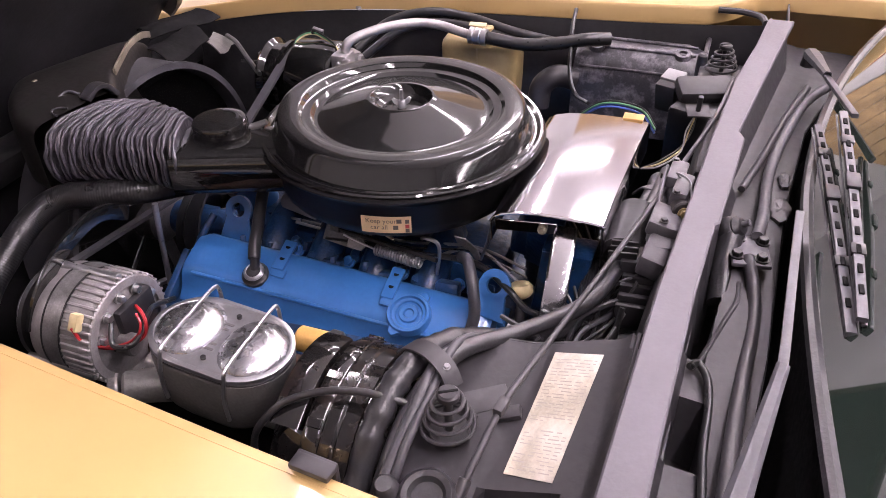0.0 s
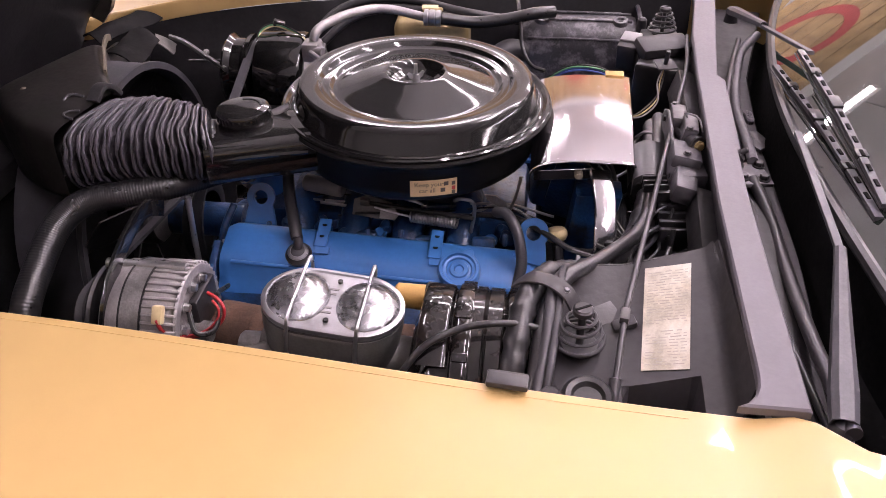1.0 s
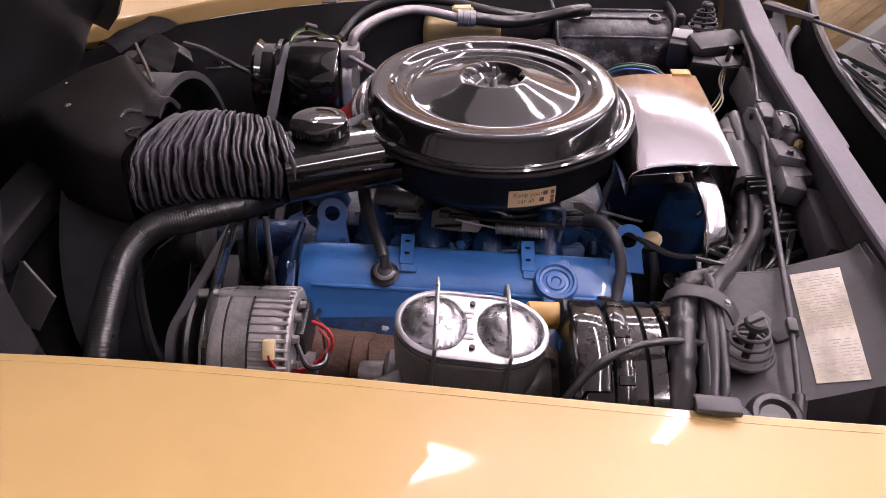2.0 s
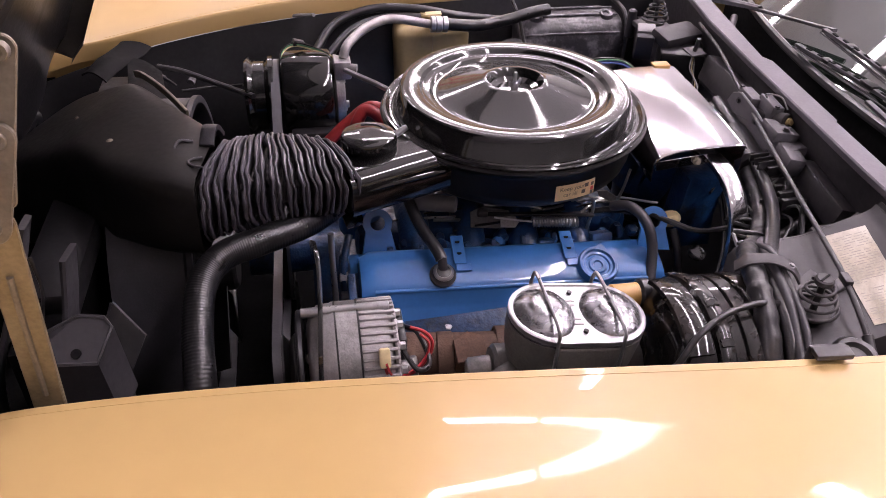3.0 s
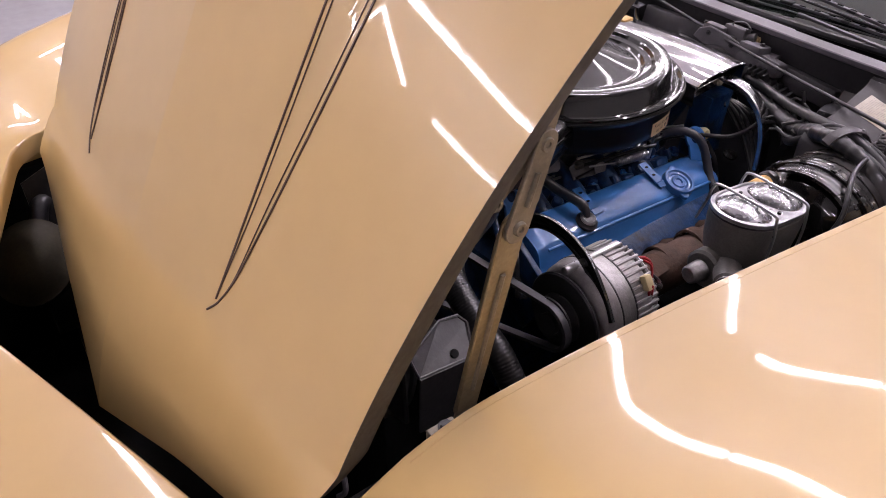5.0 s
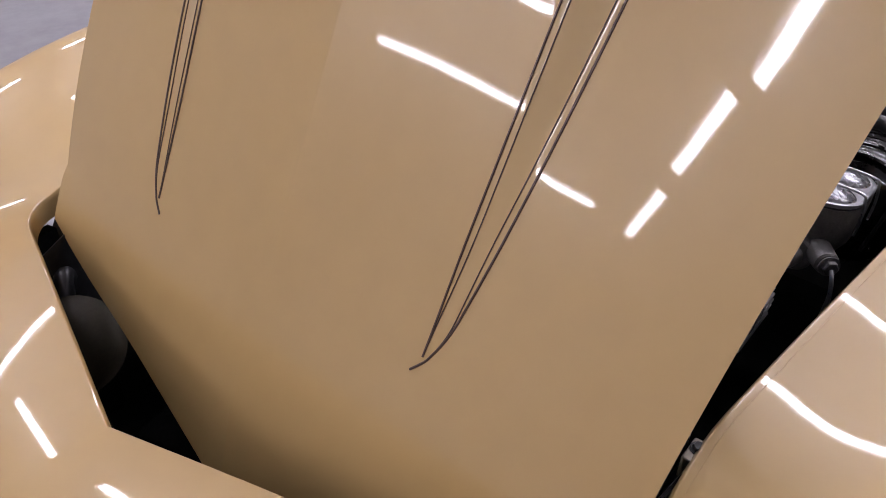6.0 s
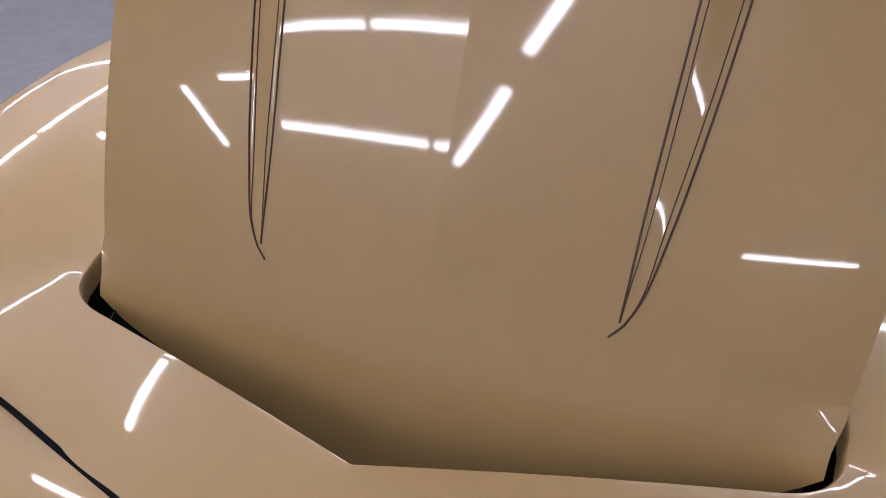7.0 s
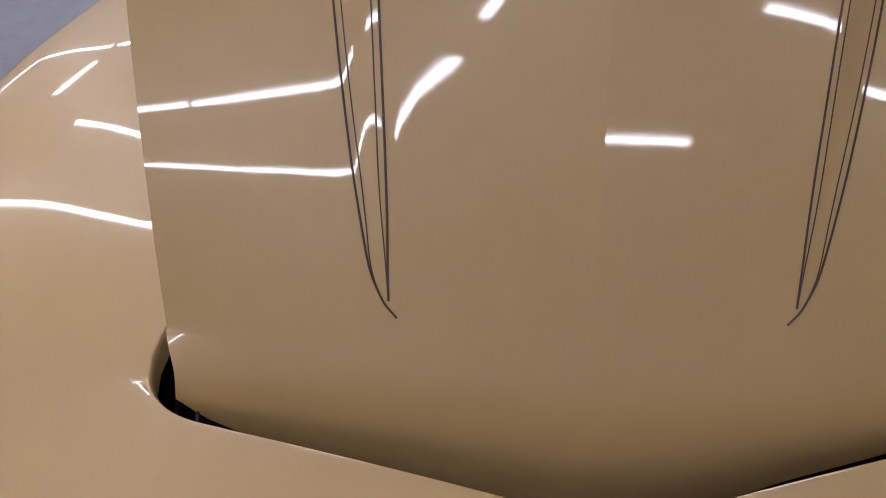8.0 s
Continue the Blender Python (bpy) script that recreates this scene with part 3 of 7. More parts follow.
for s in (-1, 1):
    w = part("wheel", lathe(B(), [(0.0, -0.02), (0.17, -0.02), (0.18, 0.03), (0.19, 0.06)], (-0.45, s * 0.72, 0.345), (0, s, 0), 32), M["alu_dark"], car)
    part("tyre", lathe(B(), [(0.19, -0.10), (0.30, -0.105), (0.335, -0.09), (0.345, -0.05), (0.345, 0.05), (0.335, 0.09), (0.30, 0.105), (0.19, 0.10)], (-0.45, s * 0.70, 0.345), (0, s, 0), 40), M["tyre"], w)

# ---- hood, hinged at the nose and tipped forward
HOODX = (-0.7805, 0.4283, 0.3735, 0.088)


def hood_edge_x(z):
    w = z - 0.8
    if w > 0.75:
        s = HOODX[1] + 2 * HOODX[2] * 0.75 + 3 * HOODX[3] * 0.5625
        return hood_edge_x(1.55) + s * (w - 0.75)
    return HOODX[0] + w * (HOODX[1] + w * (HOODX[2] + w * HOODX[3]))


def hood_mid_x(z):
    w = z - 0.8
    return -0.812 + w * (0.575 - 0.06 * w)


def stripe_in(z):
    w = z - 0.8
    return 0.2348 + 0.0549 * w + 0.0074 * w * w


def stripe_out(z):
    w = z - 0.8
    tip = 0.04 * (1 - w / 0.09) ** 2 if 0 < w < 0.09 else 0
    return min(0.2433 + 0.2200 * w - 0.15 * w * w, stripe_in(z) + 0.062) - tip


def hood_half(z):
    w = z - 0.8
    return 0.5005 + 0.0877 * w + 0.0651 * w * w if w < 0.6 else 0.5005 + 0.0877 * 0.6 + 0.0651 * 0.36 + 0.166 * (w - 0.6)


def hood_x(z, y):
    """The outer face of the tipped hood: crowned across, with a raised middle between the pinstriped steps."""
    h = hood_half(z)
    a = abs(y) / h
    xe, xm = hood_edge_x(z), hood_mid_x(z)
    x = xm + (xe - xm) * a ** 2.4
    rise = 0.030 * smooth01((z - 0.83) / 0.6)
    si, so = stripe_in(z), stripe_out(z)
    t = smooth01((so - abs(y)) / max(so - si, 0.004)) if z > 0.83 else 0
    peak = 0.009 * max(0.0, 1 - abs(y) / 0.2) ** 1.5 * smooth01((z - 0.75) / 0.2)
    return x - rise * 0.8 * t + rise * 0.35 - peak


ZS = [0.80, 0.82, 0.84, 0.86, 0.88, 0.90] + [0.93 + 0.04 * k for k in range(20)]
rows = []


def hood_row(z):
    h, si = hood_half(z), stripe_in(z)
    so = max(stripe_out(z), si + 0.004)
    ys = [0.0, 0.004] + [0.004 + (si - 0.004) * k / 12 for k in range(1, 13)] + [si + (so - si) * k / 8 for k in range(1, 9)] + [so + (h - so) * k / 14 for k in range(1, 15)]
    return ys


def nose_edge(y):
    """The lowest point of the hood's front edge, at a place across it."""
    a = min(1.0, abs(y) / 0.495)
    z = 0.548 + 0.184 * a - 0.024 * smooth01((a - 0.45) / 0.4) + (0.018 * ((abs(y) - 0.455) / 0.045) ** 2 if abs(y) > 0.455 else 0)
    return Vector((-0.918 + 0.088 * a, y, z))


base = hood_row(0.80)
full = [-y for y in base[:0:-1]] + base
for t in (1.0, 0.88, 0.75, 0.6, 0.45, 0.3, 0.16, 0.06):
    row = []
    for y in full:
        e, x0 = nose_edge(y), hood_x(0.80, y)
        row.append(Vector((x0 + (e.x - x0) * (1.45 * t - 0.45 * t * t), y * (1 - 0.022 * smooth01(t / 0.7)), 0.80 + (e.z - 0.80) * t)))
    rows.append(row)
for z in ZS:
    ys = hood_row(z)
    ys = [-y for y in ys[:0:-1]] + ys
    rows.append([Vector((hood_x(z, y), y, z)) for y in ys])
hood = thing("hood", (-0.85, 0, 0.72), "yellow hood hinged at the nose, standing open, with dark pinstripes", "hood")
outer = part("outer_skin", skin(B(), rows), M["paint"], hood, "glossy yellow hood skin with a raised middle", angle=50)
for e in outer.data.edges:
    if all(abs(outer.data.vertices[i].co.y) < 1e-5 for i in e.vertices):
        e.use_edge_sharp = True
inner_rows = [[Vector((v.x + 0.010, v.y * 0.982, v.z - 0.004)) for v in r] for r in rows]
part("inner_skin", skin(B(), inner_rows), M["black"], hood, "black painted hood underside", angle=50)
for s in (-1, 1):
    rim = [r[0 if s < 0 else -1] for r in rows[4:]]
    flange = []
    for p in rim:
        f = 0.78 - 0.40 * smooth01((p.z - 0.93) / 0.25)
        flange.append([p + Vector((0.0006, 0, 0)), p + Vector((0.005, -s * 0.003, -0.002)), p + Vector((0.006 + 0.022 * f, -s * (0.003 + 0.007 * f), -0.006)), p + Vector((0.006 + 0.050 * f, -s * (0.005 + 0.017 * f), -0.012)), p + Vector((0.008 + 0.050 * f, -s * (0.03 + 0.017 * f), -0.014))])
    part("edge_flange", skin(B(), flange), M["flange"], hood, "dark hood edge flange")
    for off in (0.0, 1.0):
        for dy in (-0.006, 0.0025):
            pts = []
            low = (0.846 if dy > 0 else 0.852) if off == 0 else 0.842
            for z in [low, low + 0.008, low + 0.018, low + 0.032] + [low + 0.05 + 0.04 * k for k in range(int((1.69 - low - 0.05) / 0.04))]:
                y = (stripe_in(z) if off == 0 else stripe_out(z)) + dy * (1 if off else -1) * smooth01((z - 0.83) / 0.15)
                pts.append((hood_x(z, y) - 0.0008, s * y, z))
            tip = (hood_x(0.829, 0.2275) - 0.0008, s * 0.2275, 0.829)
            part("pinstripe", sweep(B(), ([tip] if off else []) + pts, 0.0014 if dy > 0 else 0.0008, 6, per=3), M["line"], hood)
part("top_flange", sweep(B(), [v + Vector((0.012, 0, 0.0)) for v in rows[-1]], 0.014, 8, smooth=False), M["darkgrey"], hood)

# hood support: folding links between hood and fender
def arm(p0, p1, w0, w1, t, flange=0.0):
    """A pressed steel strip from one pivot to the other, with round ends and turned side flanges."""
    p0, p1 = Vector(p0), Vector(p1)
    z = Vector((0, 1, 0))
    x = (p1 - p0).normalized()
    z = (z - x * z.dot(x)).normalized()
    y = z.cross(x).normalized()
    L = (p1 - p0).length
    e = [(L + w1 * math.cos(a), w1 * math.sin(a)) for a in [-math.pi / 2 + math.pi * k / 10 for k in range(11)]]
    o = [(w0 * math.cos(a), w0 * math.sin(a)) for a in [math.pi / 2 + math.pi * k / 10 for k in range(11)]]
    bm = prism(B(), e + o, t, axes(x, y, z, p0 - z * t / 2), 0.001, 1)
    if flange:
        for s in (-1, 1):
            prism(bm, [(L * 0.03, -0.001), (L * 0.97, -0.001), (L * 0.97, 0.001), (L * 0.03, 0.001)], flange, axes(x, y, z, p0 + y * s * ((w0 + w1) / 2 - 0.0012)), 0.0005, 1)
    return bm


sup = thing("hood_support", (-0.6, -0.497, 0.74), "folding dull steel hood support arm with rivets, half extended", "hood support")
S1, S2, S3, S4, S5 = (-0.547, -0.501, 1.087), (-0.574, -0.503, 1.009), (-0.599, -0.497, 1.042), (-0.526, -0.501, 1.157), (-0.6025, -0.47, 0.745)
up = part("upper_link", arm(S1, S4, 0.0112, 0.0108, 0.004), M["dullsteel"], sup)
mid = part("middle_link", arm((S2[0] - 0.001, -0.506, S2[2] - 0.002), (S1[0] + 0.001, -0.506, S1[2] + 0.002), 0.0145, 0.0125, 0.005), M["dullsteel"], sup)
part("stop_tab", arm((-0.5555, -0.5055, 1.032), (-0.546, -0.5055, 1.072), 0.0065, 0.007, 0.003), M["dullsteel"], sup)
low = part("lower_link", arm(S5, (S2[0], S2[1] + 0.002, S2[2]), 0.0150, 0.0165, 0.004, 0.004), M["tansteel"], sup)
for f0, f1 in ((0.16, 0.78),):
    part("pressed_rib", sweep(B(), [Vector(S5).lerp(Vector(S2), f0 + (f1 - f0) * k / 4) + Vector((0, -0.0012, 0)) for k in range(5)], 0.0032, 8), M["dullsteel"], low)
part("pressed_rib", sweep(B(), [(-0.5665, -0.509, 1.030), (-0.561, -0.5095, 1.047), (-0.556, -0.509, 1.062)], 0.003, 8), M["dullsteel"], mid)
part("brace_link", arm(S3, (S1[0] - 0.004, -0.496, S1[2] - 0.006), 0.0118, 0.0105, 0.004), M["dullsteel"], sup)
for p in (S1, S2, S3, S4):
    q = Vector((p[0], p[1] - 0.0035, p[2]))
    r = part("rivet", lathe(B(), [(0.0, 0.0025), (0.0028, 0.0025), (0.0034, 0.0045), (0.0062, 0.005), (0.0074, 0.0035), (0.0078, 0.0)], q - Vector((0, 0.001, 0)), (0, -1, 0), 24), M["dullsteel"], sup)


# ---- air cleaner
ac = thing("air_cleaner", (0, 0, 0.755), "gloss black round air cleaner with a polished rim and wing nut", "air cleaner")
part("base_pan", lathe(B(), [(0.0, 0.757), (0.150, 0.757), (0.172, 0.760), (0.183, 0.770), (0.188, 0.785), (0.190, 0.815), (0.197, 0.826), (0.205, 0.8295), (0.2075, 0.833), (0.2055, 0.8365), (0.19, 0.8375)], (0, 0, 0), seg=96), M["pan"], ac)
lid = part("lid", lathe(B(), [(0.1990, 0.8345), (0.2025, 0.8352), (0.2045, 0.8375), (0.2045, 0.8400), (0.2025, 0.8420), (0.1990, 0.8418), (0.1965, 0.8398), (0.1935, 0.8376), (0.1900, 0.8374), (0.1880, 0.8388), (0.1868, 0.8420), (0.1800, 0.8610), (0.1768, 0.8690), (0.1750, 0.8716), (0.1722, 0.8730), (0.1680, 0.8732), (0.1580, 0.8728), (0.1500, 0.8724), (0.1470, 0.8712), (0.1448, 0.8685), (0.1425, 0.8655), (0.1390, 0.8642), (0.1345, 0.8642), (0.1310, 0.8636), (0.1285, 0.8612), (0.1255, 0.8590), (0.1215, 0.8586), (0.1170, 0.8594), (0.1000, 0.8648), (0.0700, 0.8746), (0.0520, 0.8804), (0.0475, 0.8822), (0.0445, 0.8822), (0.0420, 0.8795), (0.0370, 0.8700), (0.0280, 0.8650), (0.0000, 0.8645)], (0, 0, 0), seg=128), M["lid_gloss"], ac, "gloss black stepped lid with a dished middle", angle=28)
wn = B()
cyl(wn, (0, 0, 0.8645), (0, 0, 0.8765), 0.0065, 0.005, 16, 0.001)
cyl(wn, (0, 0, 0.8765), (0, 0, 0.8925), 0.0028, seg=10)
for s in (-1, 1):
    prism(wn, [(0.003, 0.0), (0.011, 0.004), (0.014, 0.011), (0.011, 0.0135), (0.006, 0.010), (0.002, 0.008)], 0.0022, axes((s * 0.8, 0.6 * s, 0), (0, 0, 1), (0.6 * s, -0.8 * s, 0), (0, 0, 0.8675)), 0.0006, 1)
part("wing_nut", wn, M["zinc"], ac)


def on_pan(ang, z, r=0.1908):
    return Vector((r * math.cos(ang), r * math.sin(ang), z))


a0, a1 = math.atan2(-0.192, 0.018), math.atan2(-0.175, 0.082)
part("sticker", skin(B(), [[on_pan(a0 + (a1 - a0) * k / 10, z) for k in range(11)] for z in (0.778, 0.803)], 0.0004), M["sticker"], ac, "cream sticker with brown print")
for word, zz, off in (("Keep your", 0.7965, 0.40), ("car all", 0.787, 0.36)):
    tm = text_mesh(word, 0.0095)
    for v in tm.verts:
        ang = a0 + (a1 - a0) * off + v.co.x / 0.19
        v.co = on_pan(ang, zz + v.co.y, 0.1916)
    part("print", tm, M["ink"], ac, smooth=False)
for off, zz in ((0.71, 0.7965), (0.64, 0.787)):
    part("print_bar", skin(B(), [[on_pan(a0 + (a1 - a0) * (off + 0.10 * k / 3), zz + dz, 0.1916) for k in range(4)] for dz in (-0.0032, 0.0032)]), M["ink"], ac, smooth=False)
for zz, mm in ((0.796, "ink"), (0.7885, "sign_red"), (0.782, "ink")):
    part("print_mark", skin(B(), [[on_pan(a0 + (a1 - a0) * (0.88 + 0.08 * k / 3), zz + dz, 0.1916) for k in range(4)] for dz in (-0.003, 0.003)]), M[mm], ac, smooth=False)

# snorkel with its round valve, pleated sleeve and front duct
sn = thing("intake_snorkel", (-0.2, -0.12, 0.77), "gloss black air intake snorkel with a round valve can", "snorkel")
x1, y1 = Vector((0.93, 0.36, 0)).normalized(), Vector((-0.36, 0.93, 0)).normalized()
rows = []
for t in range(9):
    c = Vector((-0.285, -0.150, 0.808)) + x1 * 0.155 * t / 8
    hw, hh = 0.052, 0.034
    ring = []
    for k in range(28):
        a = 2 * math.pi * k / 28
        cc, ss = math.cos(a), math.sin(a)
        ring.append(c + y1 * hw * math.copysign(abs(cc) ** 0.45, cc) + Vector((0, 0, 1)) * hh * math.copysign(abs(ss) ** 0.45, ss))
    rows.append(ring)
part("tube", skin(B(), rows, close=True), M["gloss"], sn)
part("edge_bead", sweep(B(), [Vector((-0.262, -0.191, 0.818)), Vector((-0.2, -0.170, 0.818)), Vector((-0.135, -0.146, 0.816))], 0.0045, 8), M["gloss"], sn)
can = part("valve_can", lathe(B(), [(0, 0), (0.036, 0), (0.0375, 0.003), (0.0375, 0.012), (0.0355, 0.0135), (0.0355, 0.018), (0.038, 0.0195), (0.0385, 0.031), (0.037, 0.0345), (0.033, 0.036), (0.012, 0.0372), (0, 0.0372)], (-0.236, -0.108, 0.826), seg=48), M["gloss"], sn, "round black valve can with a ribbed rim")
for k in range(36):
    a = 2 * math.pi * k / 36
    part("rim_rib", box(B(), (-0.236 + 0.0385 * math.cos(a), -0.108 + 0.0385 * math.sin(a), 0.851), (0.002, 0.003, 0.009), (0, 0, math.degrees(a))), M["gloss"], can)
part("lettering_band", sweep(B(), [(-0.236 + 0.026 * math.cos(a), -0.108 + 0.026 * math.sin(a), 0.8631) for a in [0.3 + 0.2 * k for k in range(9)]], 0.0022, 6, flat=(0.0022, 0.0006)), M["rubber_grey"], can)
part("vacuum_nipple", cyl(B(), (-0.20, -0.085, 0.842), (-0.178, -0.078, 0.852), 0.006, 0.004), M["zinc"], sn)

sl = thing("intake_sleeve", (-0.36, -0.145, 0.75), "pleated grey-black cloth intake sleeve, wrinkled", "sleeve")
rows = []
RIBS = 12.0
N = 300
SL0, SL1 = Vector((-0.448, -0.148, 0.808)), Vector((-0.275, -0.140, 0.812))


def sleeve_point(t, a, lift):
    """A place on the bent sleeve: along it, round it, and out from its middle surface."""
    c = SL0.lerp(SL1, t) + Vector((0, 0.012 * math.sin(math.pi * t), 0.003 + 0.004 * math.sin(math.pi * t)))
    yaw = radians(-13 + 35 * t)
    across = Vector((-math.sin(yaw), math.cos(yaw), 0))
    cc, ss = math.cos(a), math.sin(a)
    hw, hh = 0.077 - 0.019 * t, 0.053 - 0.010 * t
    return c + across * (hw * math.copysign(abs(cc) ** 0.75, cc) + lift * cc) + Vector((0, 0, hh * math.copysign(abs(ss) ** 0.75, ss) + lift * ss))


def pleat_shift(t, a):
    q = Vector((t * 3, 1.5 * math.cos(a), 1.5 * math.sin(a)))
    return 0.30 * noise.noise(q * 1.1) + 0.12 * noise.noise(q * 4.0)


for i in range(N + 1):
    t = i / N
    ring = []
    for k in range(80):
        a = 2 * math.pi * k / 80
        cc, ss = math.cos(a), math.sin(a)
        u = t * RIBS + pleat_shift(t, a)
        u -= math.floor(u)
        ridge = math.exp(-(abs(u - 0.5) / 0.26) ** 4)
        crease = noise.noise(Vector((t * 60, 10 * cc, 10 * ss))) * 0.7 + noise.noise(Vector((t * 34, 24 * cc, 24 * ss))) * 0.6
        ring.append(sleeve_point(t, a, -0.019 + 0.016 * ridge + 0.0034 * crease * (1.2 - 0.6 * ridge)) + Vector((0.0012 * crease, 0, 0)))
    rows.append(ring)
part("pleats", skin(B(), rows, close=True), M["fabric"], sl, angle=75)
for k in range(int(RIBS)):
    for off in (0.30, 0.68):
        pts = []
        for j in range(57):
            a = 2 * math.pi * j / 56
            t = (k + off) / RIBS
            for _ in range(3):
                t = (k + off - pleat_shift(t, a)) / RIBS
            wob = noise.noise(Vector((k * 7.3 + off * 31, 3 * math.cos(a), 3 * math.sin(a))))
            pts.append(sleeve_point(max(0.004, min(0.996, t + 0.007 * wob)), a, -0.0005 + 0.0028 * wob))
        part("hem_cord", sweep(B(), pts, lambda f, k=k, off=off: 0.0024 + 0.0009 * math.sin(37 * f + k * 2.1 + off * 9), 7, smooth=False), M["cord"], sl)
for t, wd in ((0.0, 0.004), (1.0, 0.005)):
    ring = rows[0] if t == 0 else rows[-1]
    part("end_band", sweep(B(), [v + Vector((-0.002 if t == 0 else 0.002, 0, 0.001)) for v in ring[::2]] + [ring[0]], wd, 6, per=2), M["rubber_grey"], sl)
part("end_clip", sweep(B(), [(-0.452, -0.128, 0.868), (-0.449, -0.108, 0.880), (-0.446, -0.090, 0.876), (-0.442, -0.076, 0.858)], 0.008, 10, flat=(0.010, 0.004)), M["rubber"], sl, "dark folded clip at the sleeve's end")

du = thing("intake_duct", (-0.6, -0.1, 0.74), "broad dusty black air intake duct ahead of the engine", "duct")
SECTIONS = [((-0.452, -0.150), (0.012, 0.076), 0.866, 0.752), ((-0.497, -0.118), (0.020, 0.088), 0.872, 0.748), ((-0.548, -0.062), (0.033, 0.094), 0.868, 0.735), ((-0.606, 0.020), (0.033, 0.112), 0.856, 0.705),
            ((-0.664, 0.092), (0.044, 0.128), 0.818, 0.66), ((-0.735, 0.140), (0.040, 0.122), 0.780, 0.62), ((-0.800, 0.160), (0.030, 0.100), 0.735, 0.60)]
rings = []
for k in range(40):
    a = 2 * math.pi * k / 40
    cc, ss = math.copysign(abs(math.cos(a)) ** 0.30, math.cos(a)), math.copysign(abs(math.sin(a)) ** 0.30, math.sin(a))
    rings.append(spline([(c[0] + h[0] * cc, c[1] + h[1] * cc, (zt + zb) / 2 + (zt - zb) / 2 * ss) for c, h, zt, zb in SECTIONS], 6))
bm = skin(B(), [[col[i] for col in rings] for i in range(len(rings[0]))], close=True)
bm.faces.new([bm.verts.new(col[-1]) for col in rings])
part("shell", bm, M["duct"], du, "dusty black moulded duct shell", angle=60)
for at, n, r in (((-0.5805, -0.0925, 0.8655), (-0.15, -0.02, 0.99), 0.0052), ((-0.6632, 0.0709, 0.8222), (-0.43, 0.14, 0.89), 0.0034), ((-0.655, -0.0603, 0.836), (-0.5, -0.1, 0.85), 0.0034)):
    part("rivet", lathe(B(), [(0.0, 0.0022), (r * 0.5, 0.0019), (r * 0.85, 0.0009), (r, -0.002)], at, n, 16), M["dullsteel"], du, "dull steel rivet")
part("slot_rim", sweep(B(), [(-0.453, -0.184, 0.8680), (-0.466, -0.180, 0.8690), (-0.472, -0.171, 0.8693), (-0.466, -0.163, 0.8695), (-0.455, -0.160, 0.8690)], 0.0016, 8), M["rubber_grey"], du, "worn rim of a small slot")
part("collar", sweep(B(), [v + Vector((-0.006, 0, 0)) for v in rows[0][::2]] + [rows[0][0] + Vector((-0.006, 0, 0))], 0.005, 8, per=2), M["duct"], du)
part("moulding_line", sweep(B(), [col for col in rings[26][2:28:3]], 0.0018, 6), M["duct"], du)
for p in ((-0.675, 0.096, 0.805), (-0.632, 0.010, 0.830), (-0.690, 0.030, 0.790)):
    part("screw", cyl(B(), p, (p[0], p[1], p[2] + 0.003), 0.006, bevel=0.001), M["steel"], du)
part("pull_tab", sweep(B(), [(-0.470, -0.118, 0.870), (-0.486, -0.121, 0.874), (-0.492, -0.134, 0.870), (-0.480, -0.146, 0.866), (-0.470, -0.146, 0.866)], 0.0024, 8), M["rubber_grey"], du)

# ---- engine: block, heads, intake manifold
eng = thing("engine_block", (-0.03, 0, 0.32), "blue painted V8 engine block, heads and intake manifold", "engine")
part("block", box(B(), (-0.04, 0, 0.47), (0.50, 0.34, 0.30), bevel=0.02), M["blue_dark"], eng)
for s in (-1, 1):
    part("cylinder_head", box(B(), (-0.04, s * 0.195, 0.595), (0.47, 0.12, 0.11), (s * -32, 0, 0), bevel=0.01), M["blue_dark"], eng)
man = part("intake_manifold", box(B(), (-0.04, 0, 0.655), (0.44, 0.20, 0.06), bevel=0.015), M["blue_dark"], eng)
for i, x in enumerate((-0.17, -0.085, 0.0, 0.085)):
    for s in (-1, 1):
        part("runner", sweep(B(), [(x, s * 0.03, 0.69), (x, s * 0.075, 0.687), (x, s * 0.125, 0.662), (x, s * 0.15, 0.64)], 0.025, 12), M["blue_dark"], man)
        part("manifold_bolt", bolt(B(), (x + 0.043, s * 0.128, 0.668), (0, s * 0.5, 0.86), 0.008, 0.008), M["blue"], man)
part("carburettor", box(B(), (0.0, 0, 0.722), (0.16, 0.13, 0.075), bevel=0.012), M["alu_dark"], eng)
part("thermostat_housing", cyl(B(), (-0.245, -0.035, 0.66), (-0.255, -0.05, 0.73), 0.038, 0.03, 24, 0.004), M["blue"], eng)
part("head_end_plate", box(B(), (-0.275, -0.205, 0.60), (0.012, 0.11, 0.13), (32, 0, 0), bevel=0.003), M["blue_dark"], eng)
part("timing_cover", lathe(B(), [(0, 0), (0.11, 0), (0.12, 0.02), (0.12, 0.06)], (-0.33, 0, 0.50), (1, 0, 0), 32), M["blue_dark"], eng)


